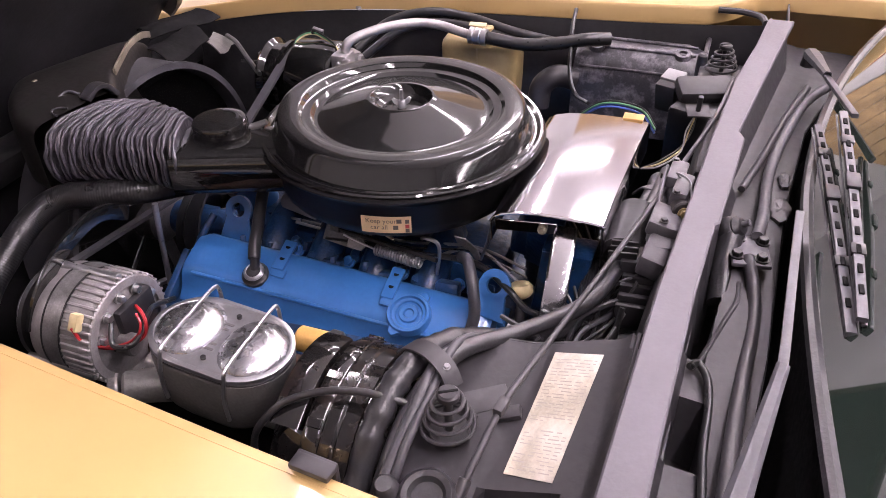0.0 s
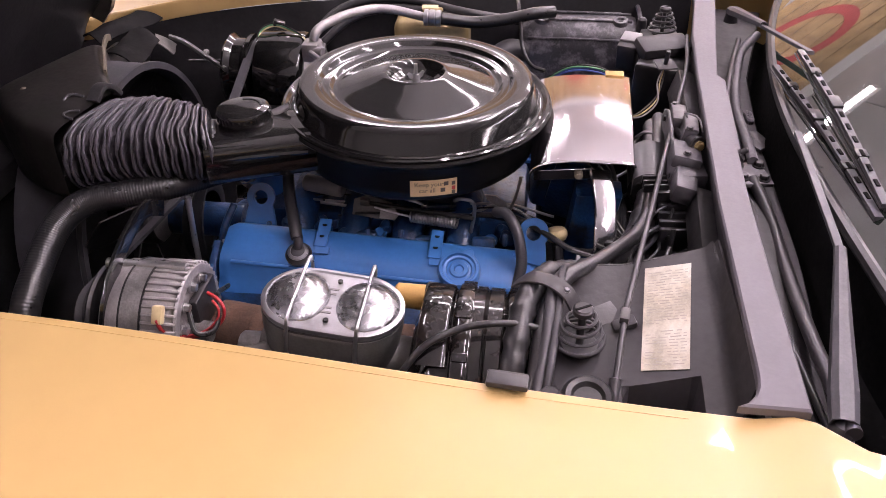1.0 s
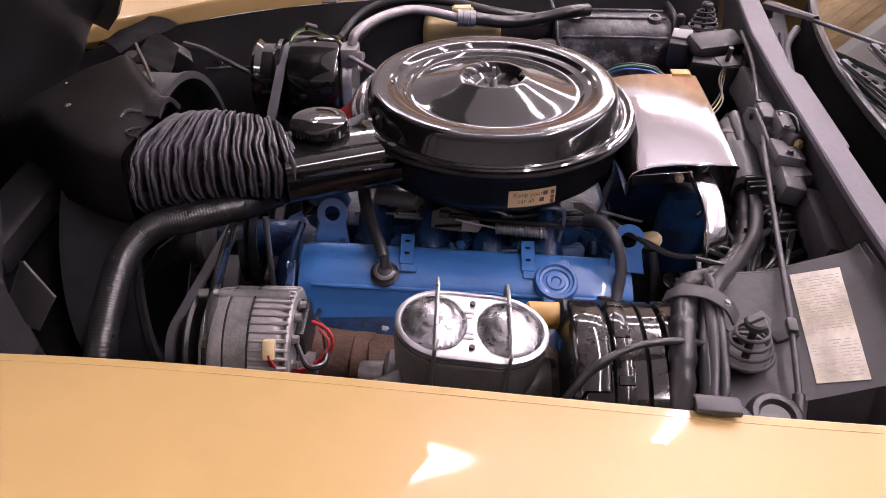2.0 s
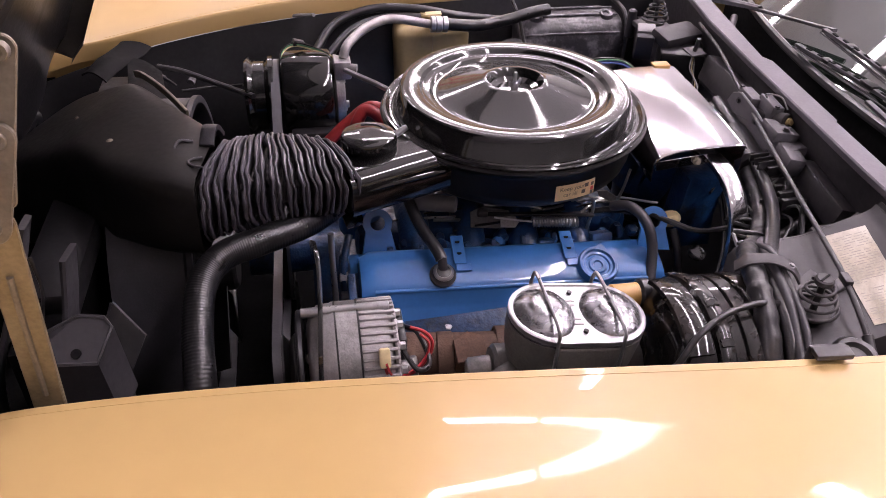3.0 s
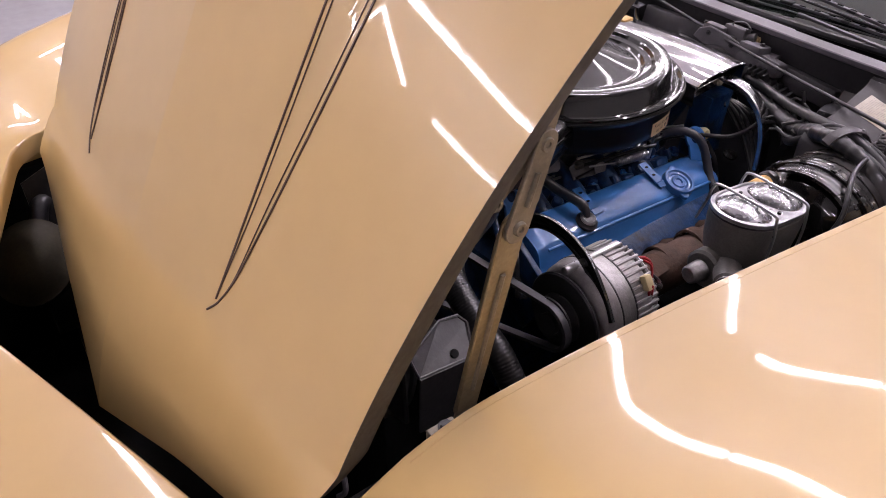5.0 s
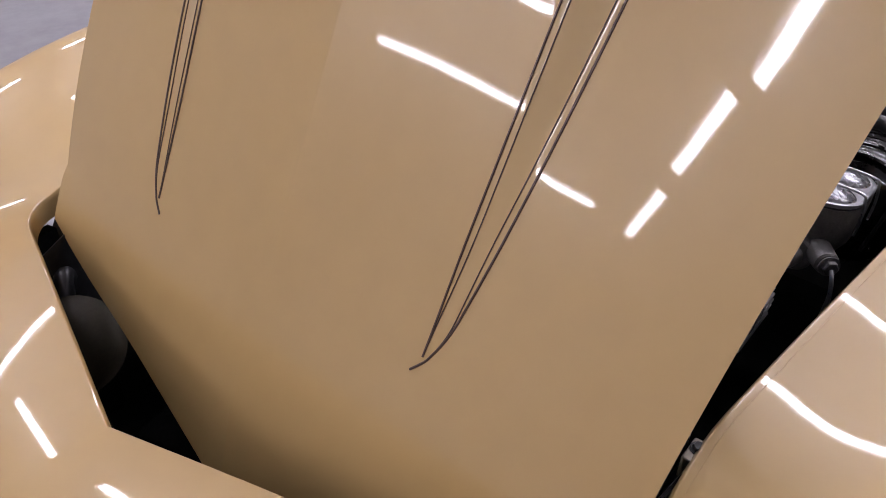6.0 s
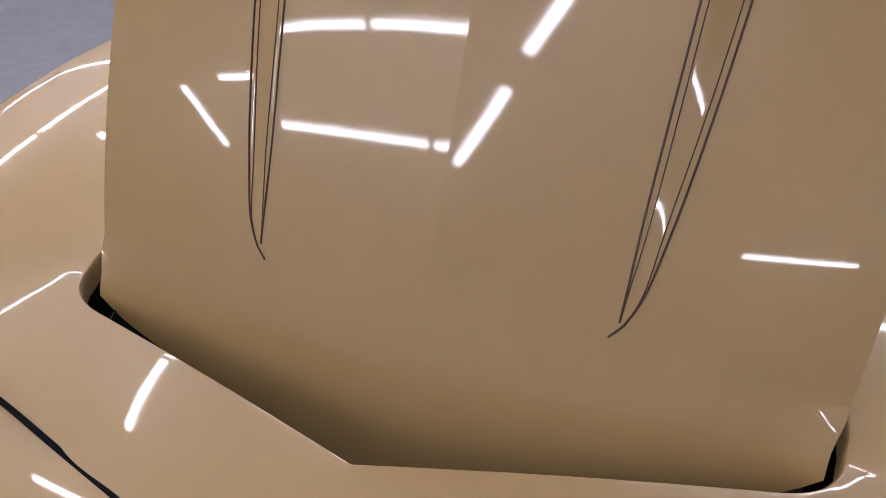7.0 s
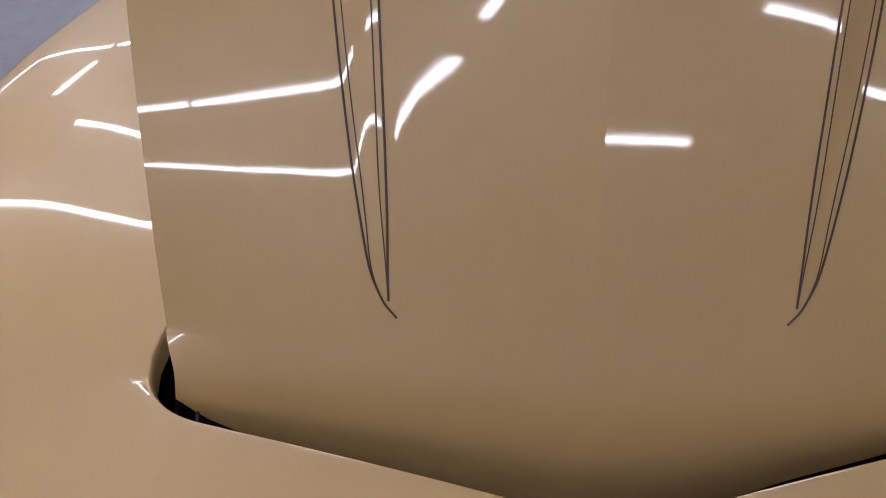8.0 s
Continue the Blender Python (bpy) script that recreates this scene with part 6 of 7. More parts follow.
for k, (m, dz) in enumerate((("cream", 0.0), ("wire_green", 0.003), ("wire_black", 0.006))):
    part("wire", sweep(B(), [(-0.362, 0.30, 0.772), (-0.358, 0.325, 0.802 + dz), (-0.335, 0.345, 0.812 + dz), (-0.30, 0.335, 0.808 + dz), (-0.27, 0.32, 0.803), (-0.256, 0.30, 0.792)], 0.0016, 6), M[m], hl)
part("connector", box(B(), (-0.325, 0.352, 0.815), (0.022, 0.014, 0.012), (0, 20, 15), bevel=0.002), M["black"], hl)
part("wire", sweep(B(), [(-0.29, 0.47, 0.825), (-0.33, 0.54, 0.80), (-0.40, 0.58, 0.78)], 0.004, 6), M["wire_grey"], hl)

bt = thing("coolant_bottle", (-0.045, 0.53, 0.58), "yellowed plastic coolant bottle on the inner fender", "bottle")
part("bottle", box(B(), (-0.045, 0.53, 0.69), (0.16, 0.085, 0.185), (4, 0, 0), bevel=0.022, seg=4), M["bottle"], bt)
part("seam", box(B(), (-0.045, 0.4862, 0.69), (0.003, 0.003, 0.15), (4, 0, 0)), M["bottle"], bt)
part("neck", cyl(B(), (-0.045, 0.53, 0.78), (-0.045, 0.53, 0.80), 0.024, seg=20, bevel=0.003), M["bottle"], bt)

he = thing("heater_box", (0.26, 0.56, 0.6), "mottled dark grey heater blower case", "heater box")
rows = []
for k in range(9):
    x = 0.148 + 0.235 * k / 8
    e = 1.0 - 0.10 * (1 if k in (0, 8) else 0)
    ring = []
    for (y, z) in [(0.49, 0.62), (0.488, 0.69), (0.490, 0.73), (0.497, 0.755), (0.508, 0.772), (0.522, 0.781), (0.54, 0.784), (0.575, 0.784), (0.595, 0.778), (0.60, 0.76), (0.60, 0.62)]:
        ring.append(Vector((x, 0.545 + (y - 0.545) * e, 0.70 + (z - 0.70) * e)))
    rows.append(ring)
bm = B()
skin(bm, rows)
for r in (rows[0], rows[-1]):
    bm.faces.new([bm.verts.new(v) for v in r])
part("case", bm, M["heater"], he)
for x in (0.187, 0.348):
    part("boss", lathe(B(), [(0, 0.004), (0.006, 0.004), (0.008, 0.008), (0.014, 0.008), (0.017, 0.0)], (x, 0.527, 0.779), (0, -0.25, 1), 24), M["heater"], he)
part("flange", sweep(B(), [(0.385, 0.49, 0.65), (0.388, 0.492, 0.74), (0.388, 0.515, 0.785), (0.388, 0.56, 0.792), (0.388, 0.60, 0.79)], 0.005, 8), M["darkgrey"], he)
for yy, zz in ((0.4955, 0.752), (0.5245, 0.7825), (0.560, 0.7855)):
    part("case_ridge", sweep(B(), [(0.160, yy, zz), (0.27, yy, zz + 0.001), (0.372, yy, zz)], 0.0028, 8), M["heater"], he)
part("elbow", sweep(B(), [(0.15, 0.50, 0.72), (0.12, 0.48, 0.73), (0.095, 0.47, 0.71), (0.09, 0.465, 0.67)], 0.022, 14), M["darkgrey"], he)
part("hanging_wire", sweep(B(), [(0.13, 0.58, 0.83), (0.135, 0.53, 0.815), (0.142, 0.49, 0.79), (0.15, 0.46, 0.745), (0.17, 0.43, 0.72), (0.20, 0.40, 0.72)], 0.004, 8), M["wire_black"], he)
for m, y, z in (("wire_blue", 0.338, 0.745), ("wire_green", 0.336, 0.748), ("wire_black", 0.340, 0.750), ("wire_blue", 0.334, 0.742), ("wire_black", 0.342, 0.746)):
    part("wire", sweep(B(), [(0.20, y, z - 0.02), (0.235, y - 0.03, z + 0.018), (0.27, y - 0.035, z + 0.026), (0.31, y - 0.04, z + 0.020), (0.335, y - 0.06, z)], 0.0018, 6), M[m], he)

re = thing("relay", (0.347, 0.31, 0.78), "small grey relay block with white lid", "relay")
part("block", box(B(), (0.345, 0.305, 0.80), (0.034, 0.03, 0.05), (12, 0, -20), bevel=0.003), M["grey"], re)
part("lid", box(B(), (0.349, 0.314, 0.828), (0.034, 0.03, 0.008), (12, 0, -20), bevel=0.002), M["wire_grey"], re)
ev = thing("evaporator_cover", (0.4, 0.33, 0.65), "grey topped black plenum cover box by the firewall", "plenum box")
part("body", box(B(), (0.405, 0.265, 0.735), (0.085, 0.085, 0.15), (0, 0, -20), bevel=0.008), M["black"], ev)
part("lid", box(B(), (0.404, 0.293, 0.821), (0.096, 0.050, 0.026), (14, 0, 20), bevel=0.008), M["grey"], ev)
part("spring_plate", box(B(), (0.418, 0.43, 0.786), (0.07, 0.07, 0.012), bevel=0.003), M["grey"], ev)
part("stud_plate", box(B(), (0.398, 0.20, 0.826), (0.034, 0.03, 0.003), (10, 0, 15), bevel=0.001), M["grey"], ev)
part("stud", cyl(B(), (0.398, 0.20, 0.826), (0.399, 0.195, 0.852), 0.004, seg=10), M["darkgrey"], ev)
part("dome_plug", cyl(B(), (0.385, 0.47, 0.75), (0.385, 0.47, 0.812), 0.011, 0.009, 16, 0.004), M["grey"], ev)
for k in range(3):
    part("lead", sweep(B(), [(0.398, 0.20, 0.825), (0.395 - 0.004 * k, 0.185, 0.80), (0.385, 0.16 - 0.01 * k, 0.785), (0.36, 0.12 - 0.01 * k, 0.778), (0.335, 0.10, 0.77)], 0.0013, 6), M[("wire_black", "bottle", "wire_grey")[k]], ev)

# wiper motor on the firewall
wm = thing("wiper_motor", (0.38, -0.1, 0.72), "grey cast wiper motor with plug housings on the firewall", "wiper motor")
case = part("gear_case", prism(B(), [(-0.014, 0.055), (0.018, 0.06), (0.022, 0.0), (0.026, -0.09), (-0.012, -0.10), (-0.020, -0.05), (-0.014, 0.0)], 0.05, pose(0.388, -0.07, 0.772, 0, 4, 0), 0.004), M["greycast"], wm)
part("plug_housing", box(B(), (0.390, -0.022, 0.832), (0.022, 0.050, 0.030), (0, 6, -4), bevel=0.003), M["greycast"], wm)
part("plug_housing", box(B(), (0.400, -0.065, 0.838), (0.020, 0.052, 0.030), (0, 8, -6), bevel=0.003), M["greycast"], wm)
part("cover_step", box(B(), (0.391, -0.118, 0.826), (0.040, 0.050, 0.020), (0, 10, -4), bevel=0.004), M["greycast"], wm)
part("lower_cover", box(B(), (0.386, -0.165, 0.806), (0.030, 0.050, 0.030), (6, 12, -6), bevel=0.005), M["greycast"], wm)
part("motor_drum", cyl(B(), (0.352, -0.045, 0.785), (0.348, -0.135, 0.772), 0.030, seg=28, bevel=0.006), M["black"], wm)
tb = part("terminal_block", box(B(), (0.362, -0.158, 0.785), (0.030, 0.036, 0.030), (0, 0, 8), bevel=0.002), M["black"], wm)
for k in range(3):
    part("terminal_fin", box(B(), (0.350, -0.146 - 0.012 * k, 0.802), (0.034, 0.003, 0.012), (0, 0, 8), bevel=0.0008, seg=1), M["black"], tb)
part("bracket_plate", prism(B(), [(0.018, 0.816), (0.006, 0.836), (-0.018, 0.846), (-0.062, 0.840), (-0.100, 0.830), (-0.138, 0.812), (-0.162, 0.768), (-0.147, 0.756), (-0.122, 0.786), (-0.092, 0.802), (-0.050, 0.814), (-0.010, 0.806)], 0.005, axes((0, 1, 0), (0, 0, 1), (1, 0, 0), (0.374, 0, 0)), 0.0015, 1), M["greycast"], wm, "pale cast mounting plate")
part("pump_snout", cyl(B(), (0.386, -0.045, 0.826), (0.408, -0.107, 0.836), 0.006, 0.013, 24, 0.002), M["grey"], wm)
part("snout_bolt", bolt(B(), (0.4085, -0.1085, 0.8363), (0.33, -0.93, 0.15), 0.0055, 0.006), M["bottle"], wm, "brass bolt head")
for y, z in ((-0.018, 0.832), (-0.075, 0.823), (-0.130, 0.800)):
    part("plate_screw", bolt(B(), (0.3745, y, z), (-1, 0, 0), 0.004, 0.004), M["black"], wm)
part("retainer_strap", sweep(B(), [(0.340, 0.028, 0.772), (0.352, 0.018, 0.790), (0.368, 0.004, 0.798), (0.384, -0.006, 0.80)], 0.006, 10, flat=(0.009, 0.0015)), M["greycast"], wm)
part("tan_lead", sweep(B(), [(0.398, -0.055, 0.852), (0.392, -0.06, 0.862), (0.408, -0.075, 0.862), (0.414, -0.09, 0.848)], 0.0014, 6), M["wire_grey"], wm)
for p in ((0.386, 0.0, 0.846), (0.396, -0.09, 0.852), (0.389, -0.135, 0.838)):
    part("screw", bolt(B(), p, (0, 0, 1), 0.004, 0.004), M["darkgrey"], wm)
bb = thing("bulkhead_boxes", (0.40, -0.24, 0.65), "black ribbed bulkhead connector block", "connector block")
for k in range(5):
    part("rib", box(B(), (0.374, -0.165 - 0.014 * k, 0.772 - 0.004 * k), (0.040, 0.008, 0.034), (0, 0, 4), bevel=0.002), M["black"], bb)
part("boot", box(B(), (0.385, -0.325, 0.73), (0.07, 0.07, 0.10), (0, 0, 6), bevel=0.012), M["rubber"], bb)
part("pressed_channel", box(B(), (0.422, 0.10, 0.80), (0.03, 0.17, 0.05), (0, 14, -2), bevel=0.006), M["grey"], bb)
part("pressed_channel", box(B(), (0.404, -0.235, 0.785), (0.028, 0.13, 0.04), (4, 14, -3), bevel=0.006), M["grey"], bb)
part("peeled_sheet", skin(B(), [[Vector((0.382 + 0.03 * u, -0.305 - 0.05 * v, 0.800 + 0.012 * noise.noise(Vector((u * 3, v * 4, 1))) - 0.03 * (1 - u))) for u in (0, 0.25, 0.5, 0.75, 1)] for v in (0, 0.25, 0.5, 0.75, 1)], 0.002), M["grey"], bb, "torn grey sheet edge")

# ---- ahead of the engine
rh = thing("radiator_hose", (-0.40, -0.25, 0.5), "ribbed black rubber radiator hose curving down", "radiator hose")
part("hose", sweep(B(), [(-0.258, -0.055, 0.735), (-0.29, -0.125, 0.758), (-0.335, -0.18, 0.766), (-0.393, -0.213, 0.767), (-0.440, -0.234, 0.763), (-0.467, -0.268, 0.745), (-0.473, -0.325, 0.715), (-0.470, -0.385, 0.680), (-0.47, -0.425, 0.60), (-0.49, -0.40, 0.42)], 0.0192, 20, per=70, ribs=150, rib=0.0004), M["hose"], rh)
part("hose_clamp", lathe(B(), [(0.0235, 0), (0.0255, 0.001), (0.0255, 0.011), (0.0235, 0.012)], (-0.262, -0.066, 0.738), (-0.4, -0.85, 0.25), 28), M["steel"], rh)
fs = thing("fan_shroud", (-0.5, 0.1, 0.4), "dull black round fan shroud ring", "fan shroud")
part("ring", lathe(B(), [(0.255, 0.0), (0.268, 0.0), (0.266, 0.10), (0.270, 0.104), (0.270, 0.112), (0.258, 0.112), (0.254, 0.10), (0.252, 0.0)], (-0.605, 0.055, 0.56), ax, 72), M["rubber_grey"], fs)
part("inner_cone", lathe(B(), [(0.253, 0.085), (0.235, 0.07), (0.20, 0.052), (0.15, 0.04), (0.06, 0.035)], (-0.605, 0.055, 0.56), ax, 56), M["gloss"], fs, "black cone inside the shroud")
part("fan_blade_hub", cyl(B(), (-0.50, -0.02, 0.60), (-0.45, -0.02, 0.60), 0.05, seg=28, bevel=0.006), M["alu_dark"], fs)
for k in range(6):
    a = k * 60 + 10
    m = pose(-0.485, -0.02, 0.60, a, 0, 0)
    part("fan_blade", skin(B(), [[m @ Vector((-0.02 + 0.04 * u, -0.03 + 0.06 * u, 0.05 + 0.13 * v)) for u in (0, 0.5, 1)] for v in (0, 0.5, 1)], 0.002), M["black"], fs)
ra = thing("radiator", (-0.64, 0, 0.32), "black radiator and its support frame", "radiator")
part("core", box(B(), (-0.66, 0.02, 0.53), (0.05, 0.74, 0.40), bevel=0.005), M["black_matt"], ra)
part("top_tank", box(B(), (-0.655, 0.05, 0.735), (0.075, 0.66, 0.045), bevel=0.012), M["black"], ra)
part("side_strut", sweep(B(), [(-0.634, -0.300, 0.880), (-0.652, -0.308, 0.825), (-0.685, -0.320, 0.745), (-0.715, -0.330, 0.670), (-0.73, -0.335, 0.58)], 0.01, 12, flat=(0.004, 0.019)), M["darkgrey"], ra, "dark grey strut beside the radiator")
part("upper_panel", sweep(B(), [(-0.600, -0.300, 0.835), (-0.606, -0.312, 0.790), (-0.612, -0.330, 0.740), (-0.615, -0.34, 0.64)], 0.01, 12, flat=(0.004, 0.030)), M["darkgrey"], ra, "dark grey pressed panel")
sb = thing("support_bracket", (-0.58, -0.40, 0.60), "dark grey pressed steel bracket with a bolt hole", "bracket")
PLATE = [Vector(p) for p in ((-0.632, -0.405, 0.795), (-0.578, -0.388, 0.812), (-0.552, -0.389, 0.808), (-0.545, -0.397, 0.800), (-0.559, -0.429, 0.778), (-0.634, -0.428, 0.784))]
bm = B()
tops, lows = [bm.verts.new(p) for p in PLATE], [bm.verts.new(p + Vector((0, 0.004, -0.004))) for p in PLATE]
bm.faces.new(tops), bm.faces.new(lows[::-1])
for k in range(6):
    bm.faces.new((tops[k], lows[k], lows[(k + 1) % 6], tops[(k + 1) % 6]))
plate = part("plate", bm, M["darkgrey"], sb, smooth=False)
part("bolt_hole", cyl(B(), (-0.580, -0.4215, 0.7875), (-0.580, -0.4206, 0.7863), 0.0055, seg=16), M["black_matt"], plate)
part("rolled_edge", sweep(B(), PLATE + [PLATE[0]], 0.0022, 6, smooth=False), M["darkgrey"], plate)
part("front_face", skin(B(), [[PLATE[5], PLATE[4], PLATE[3]], [p + Vector((0.004, 0.010, -0.10)) for p in (PLATE[5], PLATE[4], PLATE[3])]], 0.003), M["darkgrey"], sb, smooth=False)
FLAP = [Vector(p) for p in ((-0.560, -0.329, 0.778), (-0.531, -0.339, 0.733), (-0.549, -0.361, 0.701), (-0.583, -0.364, 0.721))]
part("ear", skin(B(), [[FLAP[0], FLAP[1]], [FLAP[3], FLAP[2]]], 0.003), M["black"], sb, smooth=False)
part("ear_rim", sweep(B(), FLAP + [FLAP[0]], 0.0028, 6, smooth=False), M["darkgrey"], sb)
part("ear_foot", box(B(), (-0.566, -0.372, 0.66), (0.03, 0.02, 0.12), (10, 0, 8), bevel=0.004), M["black"], sb)
part("small_tag", box(B(), (-0.715, -0.388, 0.779), (0.030, 0.014, 0.02), (-20, 0, 6), bevel=0.0015), M["greycast"], ra, "small grey metal tag")
part("wire_clip", sweep(B(), [(-0.735, -0.42, 0.765), (-0.738, -0.435, 0.745), (-0.745, -0.44, 0.72), (-0.75, -0.45, 0.70), (-0.757, -0.445, 0.69)], 0.0035, 8), M["greycast"], ra)
part("hanging_lead", sweep(B(), [(-0.625, -0.34, 0.86), (-0.622, -0.345, 0.82), (-0.628, -0.35, 0.79), (-0.634, -0.355, 0.76)], 0.0022, 6), M["wire_black"], ra)
lc = thing("nose_bracket", (-0.6, 0.33, 0.68), "bent silver bracket with black flaps by the radiator", "bracket")
def sheet(p00, p01, p10, p11, sag, n=13, thick=0.003):
    """A bent loose sheet between four corners."""
    a, b, c, d = Vector(p00), Vector(p01), Vector(p10), Vector(p11)
    rows = []
    for i in range(n):
        u = i / (n - 1)
        row = []
        for j in range(n):
            v = j / (n - 1)
            p = a.lerp(b, v).lerp(c.lerp(d, v), u)
            p.z += sag * math.sin(math.pi * u) * (0.6 + 0.4 * math.cos(5 * v)) + 0.009 * noise.noise(p * 16) + 0.0015 * noise.noise(p * 50)
            row.append(p)
        rows.append(row)
    return skin(B(), rows, thick)


part("flap", sheet((-0.610, 0.195, 0.798), (-0.640, 0.375, 0.785), (-0.548, 0.185, 0.780), (-0.580, 0.350, 0.768), 0.014), M["black_matt"], lc, "bent dark rubber flap")
part("flap", sheet((-0.700, 0.285, 0.800), (-0.655, 0.425, 0.800), (-0.660, 0.270, 0.792), (-0.605, 0.435, 0.782), 0.012), M["black_matt"], lc, "folded dark cloth flap")
part("plate", sheet((-0.588, 0.345, 0.765), (-0.628, 0.430, 0.752), (-0.556, 0.345, 0.742), (-0.602, 0.465, 0.712), 0.004, 5, 0.002), M["iron"], lc, "bent dull silver plate")
part("strut", sweep(B(), [(-0.60, 0.44, 0.745), (-0.55, 0.40, 0.750), (-0.48, 0.33, 0.752), (-0.412, 0.264, 0.753)], 0.005, 8), M["rubber"], lc)
part("tan_edge", sweep(B(), [(-0.486, -0.022, 0.864), (-0.512, 0.03, 0.866), (-0.541, 0.085, 0.864), (-0.572, 0.15, 0.852), (-0.592, 0.195, 0.836)], 0.006, 8, flat=(0.0022, 0.006)), M["dullsteel"], lc, "tan worn edge strip")
solo("heater_feed_hose", sweep(B(), [(-0.25, 0.16, 0.69), (-0.235, 0.175, 0.728), (-0.215, 0.185, 0.752), (-0.185, 0.165, 0.735), (-0.165, 0.13, 0.69)], 0.011, 14), M["redhose"], "short dark red rubber hose beside the compressor", "hose")
solo("heater_feed_hose", sweep(B(), [(-0.29, 0.20, 0.68), (-0.245, 0.215, 0.715), (-0.20, 0.225, 0.738), (-0.15, 0.20, 0.715), (-0.13, 0.16, 0.69)], 0.011, 14), M["redhose"], "short dark red rubber hose beside the compressor", "hose")
solo("vacuum_pipe", sweep(B(), [(-0.245, 0.275, 0.79), (-0.20, 0.23, 0.785), (-0.16, 0.19, 0.78), (-0.13, 0.15, 0.80)], 0.005, 8), M["steel"], "thin steel pipe from compressor towards the air cleaner", "pipe")
hm = thing("headlight_actuator", (-0.91, 0.34, 0.46), "round olive headlight vacuum actuator inside the nose", "actuator")
hc, hv = (-0.915, 0.34, 0.605), (-0.45, -0.55, 0.7)
part("dome", lathe(B(), [(0.0, 0.03), (0.03, 0.028), (0.055, 0.018), (0.068, 0.004), (0.076, 0.002), (0.076, -0.003), (0.066, -0.006)], hc, hv, 40), M["olive"], hm)
part("lower_dome", lathe(B(), [(0.070, -0.006), (0.066, -0.03), (0.05, -0.06), (0.0, -0.07)], hc, hv, 40), M["olive"], hm)
part("hose", sweep(B(), [(-0.88, 0.42, 0.62), (-0.86, 0.45, 0.65), (-0.845, 0.46, 0.62), (-0.84, 0.46, 0.54)], 0.016, 12), M["rubber"], hm)
part("mount", box(B(), (-0.89, 0.37, 0.49), (0.05, 0.05, 0.12), bevel=0.006), M["black"], hm)

# ---- cowl: pipes, valve block, wipers
solo("cowl_cable", sweep(B(), [(0.445, -0.315, 0.786), (0.453, -0.302, 0.781), (0.464, -0.322, 0.779), (0.468, -0.356, 0.778), (0.468, -0.416, 0.778), (0.472, -0.47, 0.776), (0.478, -0.56, 0.775)], 0.0042, 10), M["wire_black"], "black cable lying in the cowl tray", "cable")
wp = thing("wiper_pivot", (0.465, -0.055, 0.77), "black rubber wiper pivot boot beside the ledge", "pivot")
part("boot", lathe(B(), [(0.0, 0.02), (0.010, 0.019), (0.015, 0.012), (0.013, 0.009), (0.017, 0.004), (0.018, -0.004), (0.014, -0.012), (0.012, -0.03)], (0.466, -0.058, 0.792), (0.75, -0.2, 0.6), 24), M["rubber"], wp)
part("stud", cyl(B(), (0.475, -0.060, 0.802), (0.488, -0.064, 0.812), 0.004, seg=12, bevel=0.001), M["greycast"], wp)
cp = thing("washer_pipes", (0.50, -0.1, 0.74), "grey painted pipes and four-bolt block in the cowl tray", "pipes")
part("pipe", sweep(B(), [(0.60, 0.43, 0.80), (0.558, 0.355, 0.792), (0.525, 0.22, 0.785), (0.510, 0.11, 0.783), (0.506, 0.0, 0.785), (0.500, -0.06, 0.79)], 0.0078, 12), M["greycast"], cp)
part("pipe", sweep(B(), [(0.56, 0.40, 0.80), (0.53, 0.29, 0.797), (0.50, 0.16, 0.787), (0.476, 0.06, 0.785)], 0.005, 12), M["darkgrey"], cp)
part("pipe", sweep(B(), [(0.492, -0.10, 0.785), (0.502, -0.14, 0.772), (0.506, -0.20, 0.765), (0.497, -0.32, 0.772), (0.49, -0.45, 0.785), (0.486, -0.58, 0.80)], 0.008, 12), M["darkgrey"], cp)
part("block", box(B(), (0.493, -0.085, 0.783), (0.046, 0.062, 0.006), (0, 0, 8), bevel=0.0015), M["greycast"], cp)
for dx in (-0.012, 0.012):
    for dy in (-0.016, 0.018):
        part("block_bolt", bolt(B(), (0.493 + dx * 1.2, -0.085 + dy * 1.1, 0.786), (0, 0, 1), 0.0065, 0.008), M["black"], cp)
part("elbow", sweep(B(), [(0.47, -0.06, 0.79), (0.468, -0.09, 0.77), (0.47, -0.15, 0.745)], 0.016, 12), M["rubber"], cp)


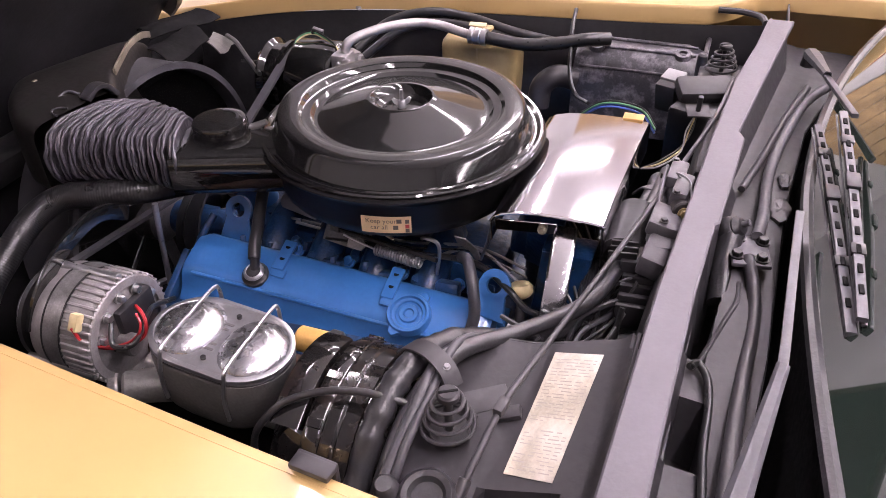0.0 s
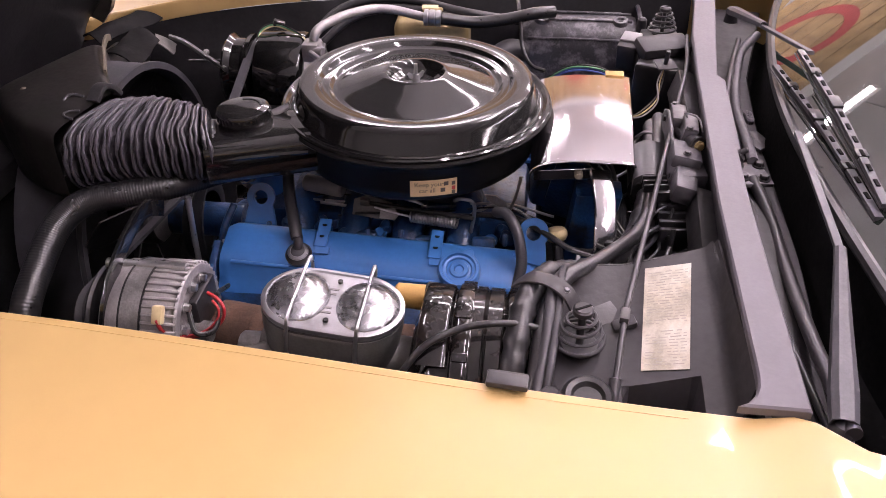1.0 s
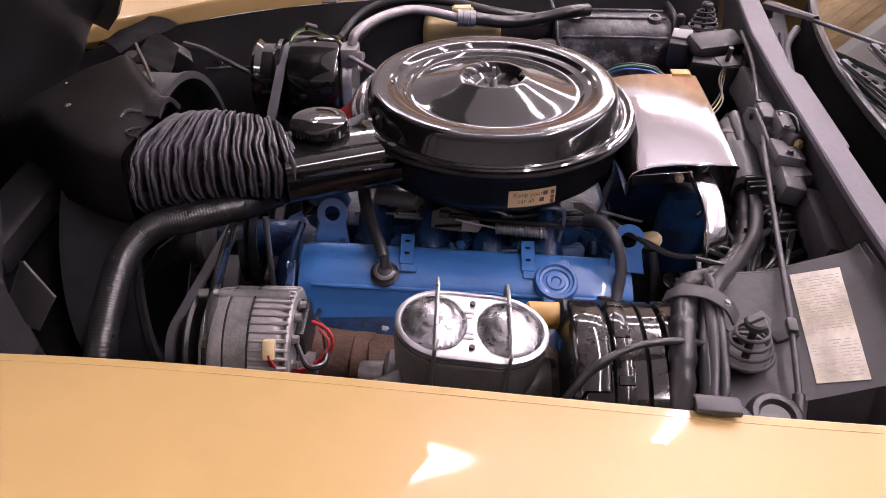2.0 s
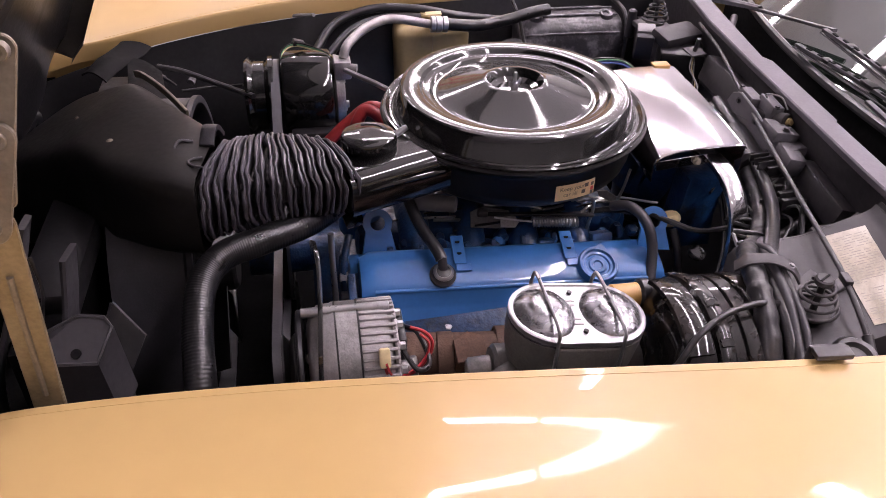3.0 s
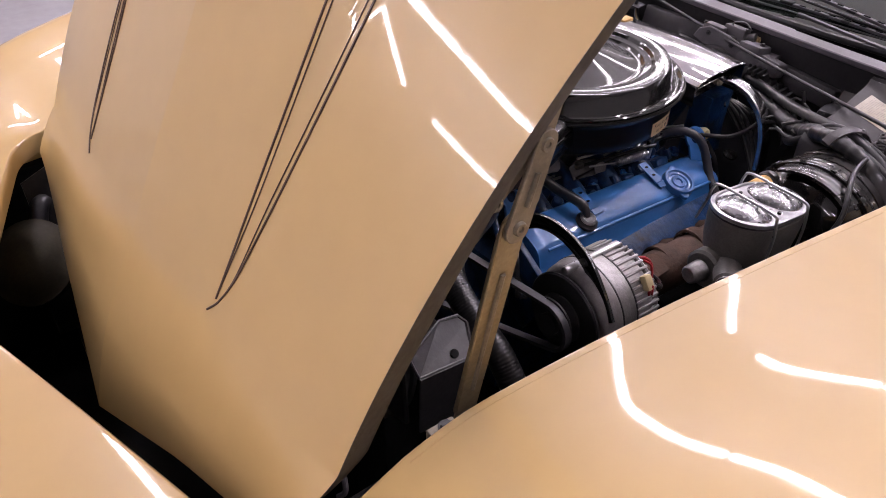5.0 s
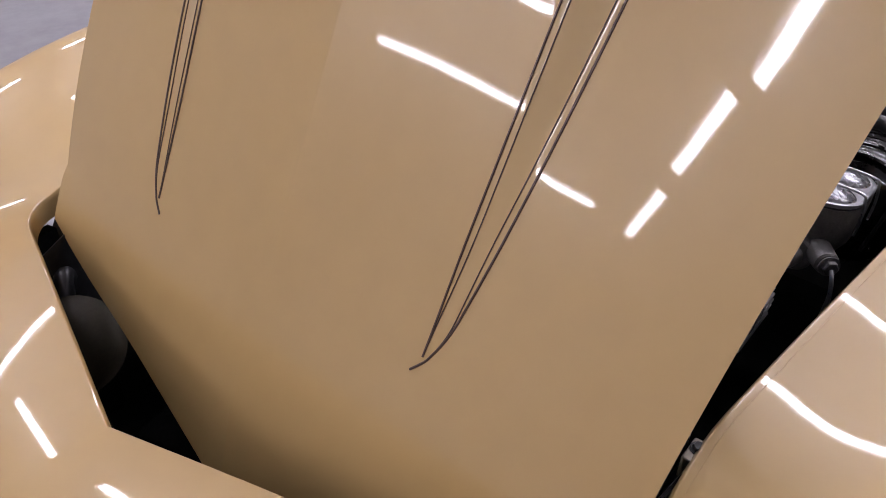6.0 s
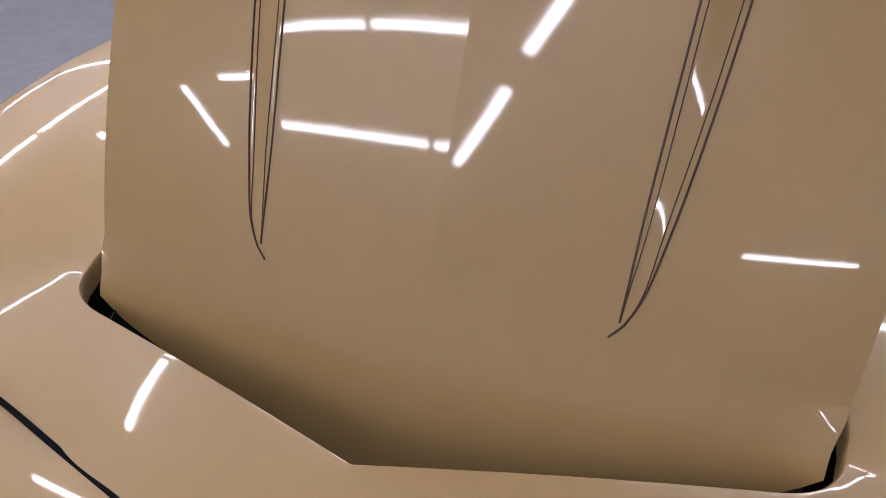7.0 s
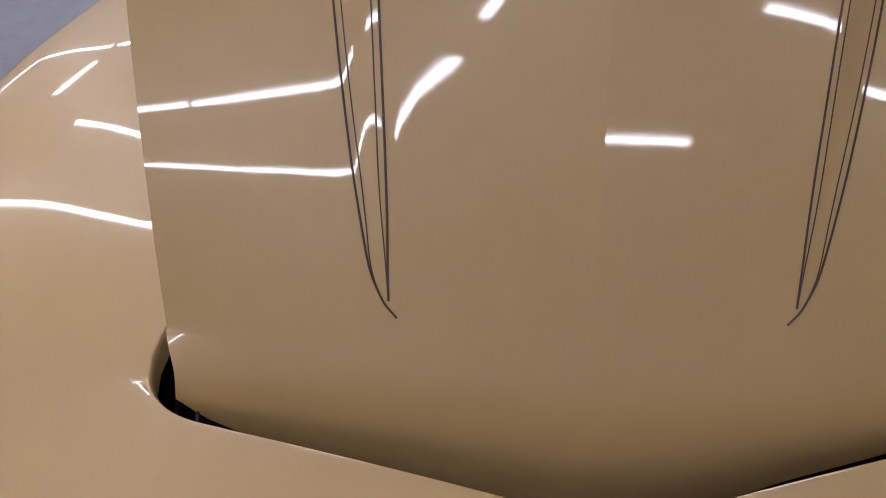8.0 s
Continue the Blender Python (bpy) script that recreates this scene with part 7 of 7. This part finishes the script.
def wiper(name_label, pivot, elbow, end, blade0, blade1):
    t = thing("windshield_wiper", pivot, name_label, "wiper", "wipers resting in the cowl")
    pv, el, en = Vector(pivot), Vector(elbow), Vector(end)
    part("pivot_cap", lathe(B(), [(0, 0.024), (0.008, 0.022), (0.012, 0.016), (0.014, 0.0)], pv - Vector((0, 0, 0.02)), (0, 0, 1), 24), M["darkgrey"], t)
    d0 = (el - pv).normalized()
    wide = Vector((-d0.y, d0.x, 0)).normalized()
    up = d0.cross(wide) * -1 if d0.cross(wide).z < 0 else d0.cross(wide)
    ring = []
    for f, w, h in ((0.0, 0.011, 0.007), (0.15, 0.012, 0.0075), (0.5, 0.0085, 0.006), (0.9, 0.0052, 0.0045), (1.0, 0.0048, 0.004)):
        c = pv.lerp(el, f) + up * 0.004
        ring.append([c - wide * w - up * h, c - wide * w * 0.95 + up * h * 0.2, c - wide * w * 0.5 + up * h * 0.75, c + wide * w * 0.5 + up * h * 0.75, c + wide * w * 0.95 + up * h * 0.2, c + wide * w - up * h])
    part("arm_base", skin(B(), ring, 0.0015), M["armgrey"], t, angle=30)
    part("arm", sweep(B(), [pv.lerp(el, 0.85), el, el.lerp(en, 0.5), en], 0.005, 10, flat=(0.0048, 0.003)), M["armgrey"], t)
    b0, b1 = Vector(blade0), Vector(blade1)
    d = (b1 - b0).normalized()
    turn = math.degrees(math.atan2(d.y, d.x)) - 90
    dip = math.degrees(math.asin(d.z))
    bl = part("blade_rail", sweep(B(), [b0, b0.lerp(b1, 0.3) + Vector((0, 0, 0.006)), b0.lerp(b1, 0.5) + Vector((0, 0, 0.008)), b0.lerp(b1, 0.7) + Vector((0, 0, 0.006)), b1], 0.006, 8, flat=(0.0055, 0.003)), M["armgrey"], t)
    for k in range(12):
        f = 0.08 + 0.075 * k
        c = b0.lerp(b1, f) + Vector((0, 0, 0.0028 + 0.008 * (1 - (2 * f - 1) ** 2)))
        part("bridge_slot", box(B(), c, (0.005, 0.014, 0.002), (dip, 0, turn), bevel=0.0006, seg=1), M["black_matt"], bl)
    side = Vector((-d.y, d.x, 0))
    part("rubber_edge", sweep(B(), [b0 - Vector((0, 0, 0.008)) + side * 0.004, b1 - Vector((0, 0, 0.008)) + side * 0.004], 0.0035, 8, smooth=False), M["rubber"], bl)
    part("spring_strip", sweep(B(), [b0 - Vector((0, 0, 0.004)) - side * 0.007, b1 - Vector((0, 0, 0.004)) - side * 0.004], 0.0014, 6, smooth=False), M["armgrey"], bl)
    cl = part("claw", box(B(), b0.lerp(b1, 0.45) + Vector((0, 0, 0.011)), (0.016, 0.030, 0.007), (dip, 0, turn), bevel=0.002), M["black"], bl)
    for f in (0.2, 0.75):
        part("yoke", box(B(), b0.lerp(b1, f) + Vector((0, 0, 0.006)), (0.015, 0.018, 0.006), (dip, 0, turn), bevel=0.0015), M["black"], bl)
    return t


wiper("grey wiper arm with a black slotted blade by the far cowl", (0.562, 0.50, 0.820), (0.572, 0.30, 0.862), (0.59, 0.09, 0.899), (0.577, 0.10, 0.897), (0.585, -0.29, 0.868))
wiper("grey wiper arm with a black slotted blade by the near cowl", (0.480, -0.57, 0.80), (0.520, -0.36, 0.850), (0.532, -0.11, 0.864), (0.557, 0.134, 0.858), (0.578, -0.30, 0.856))
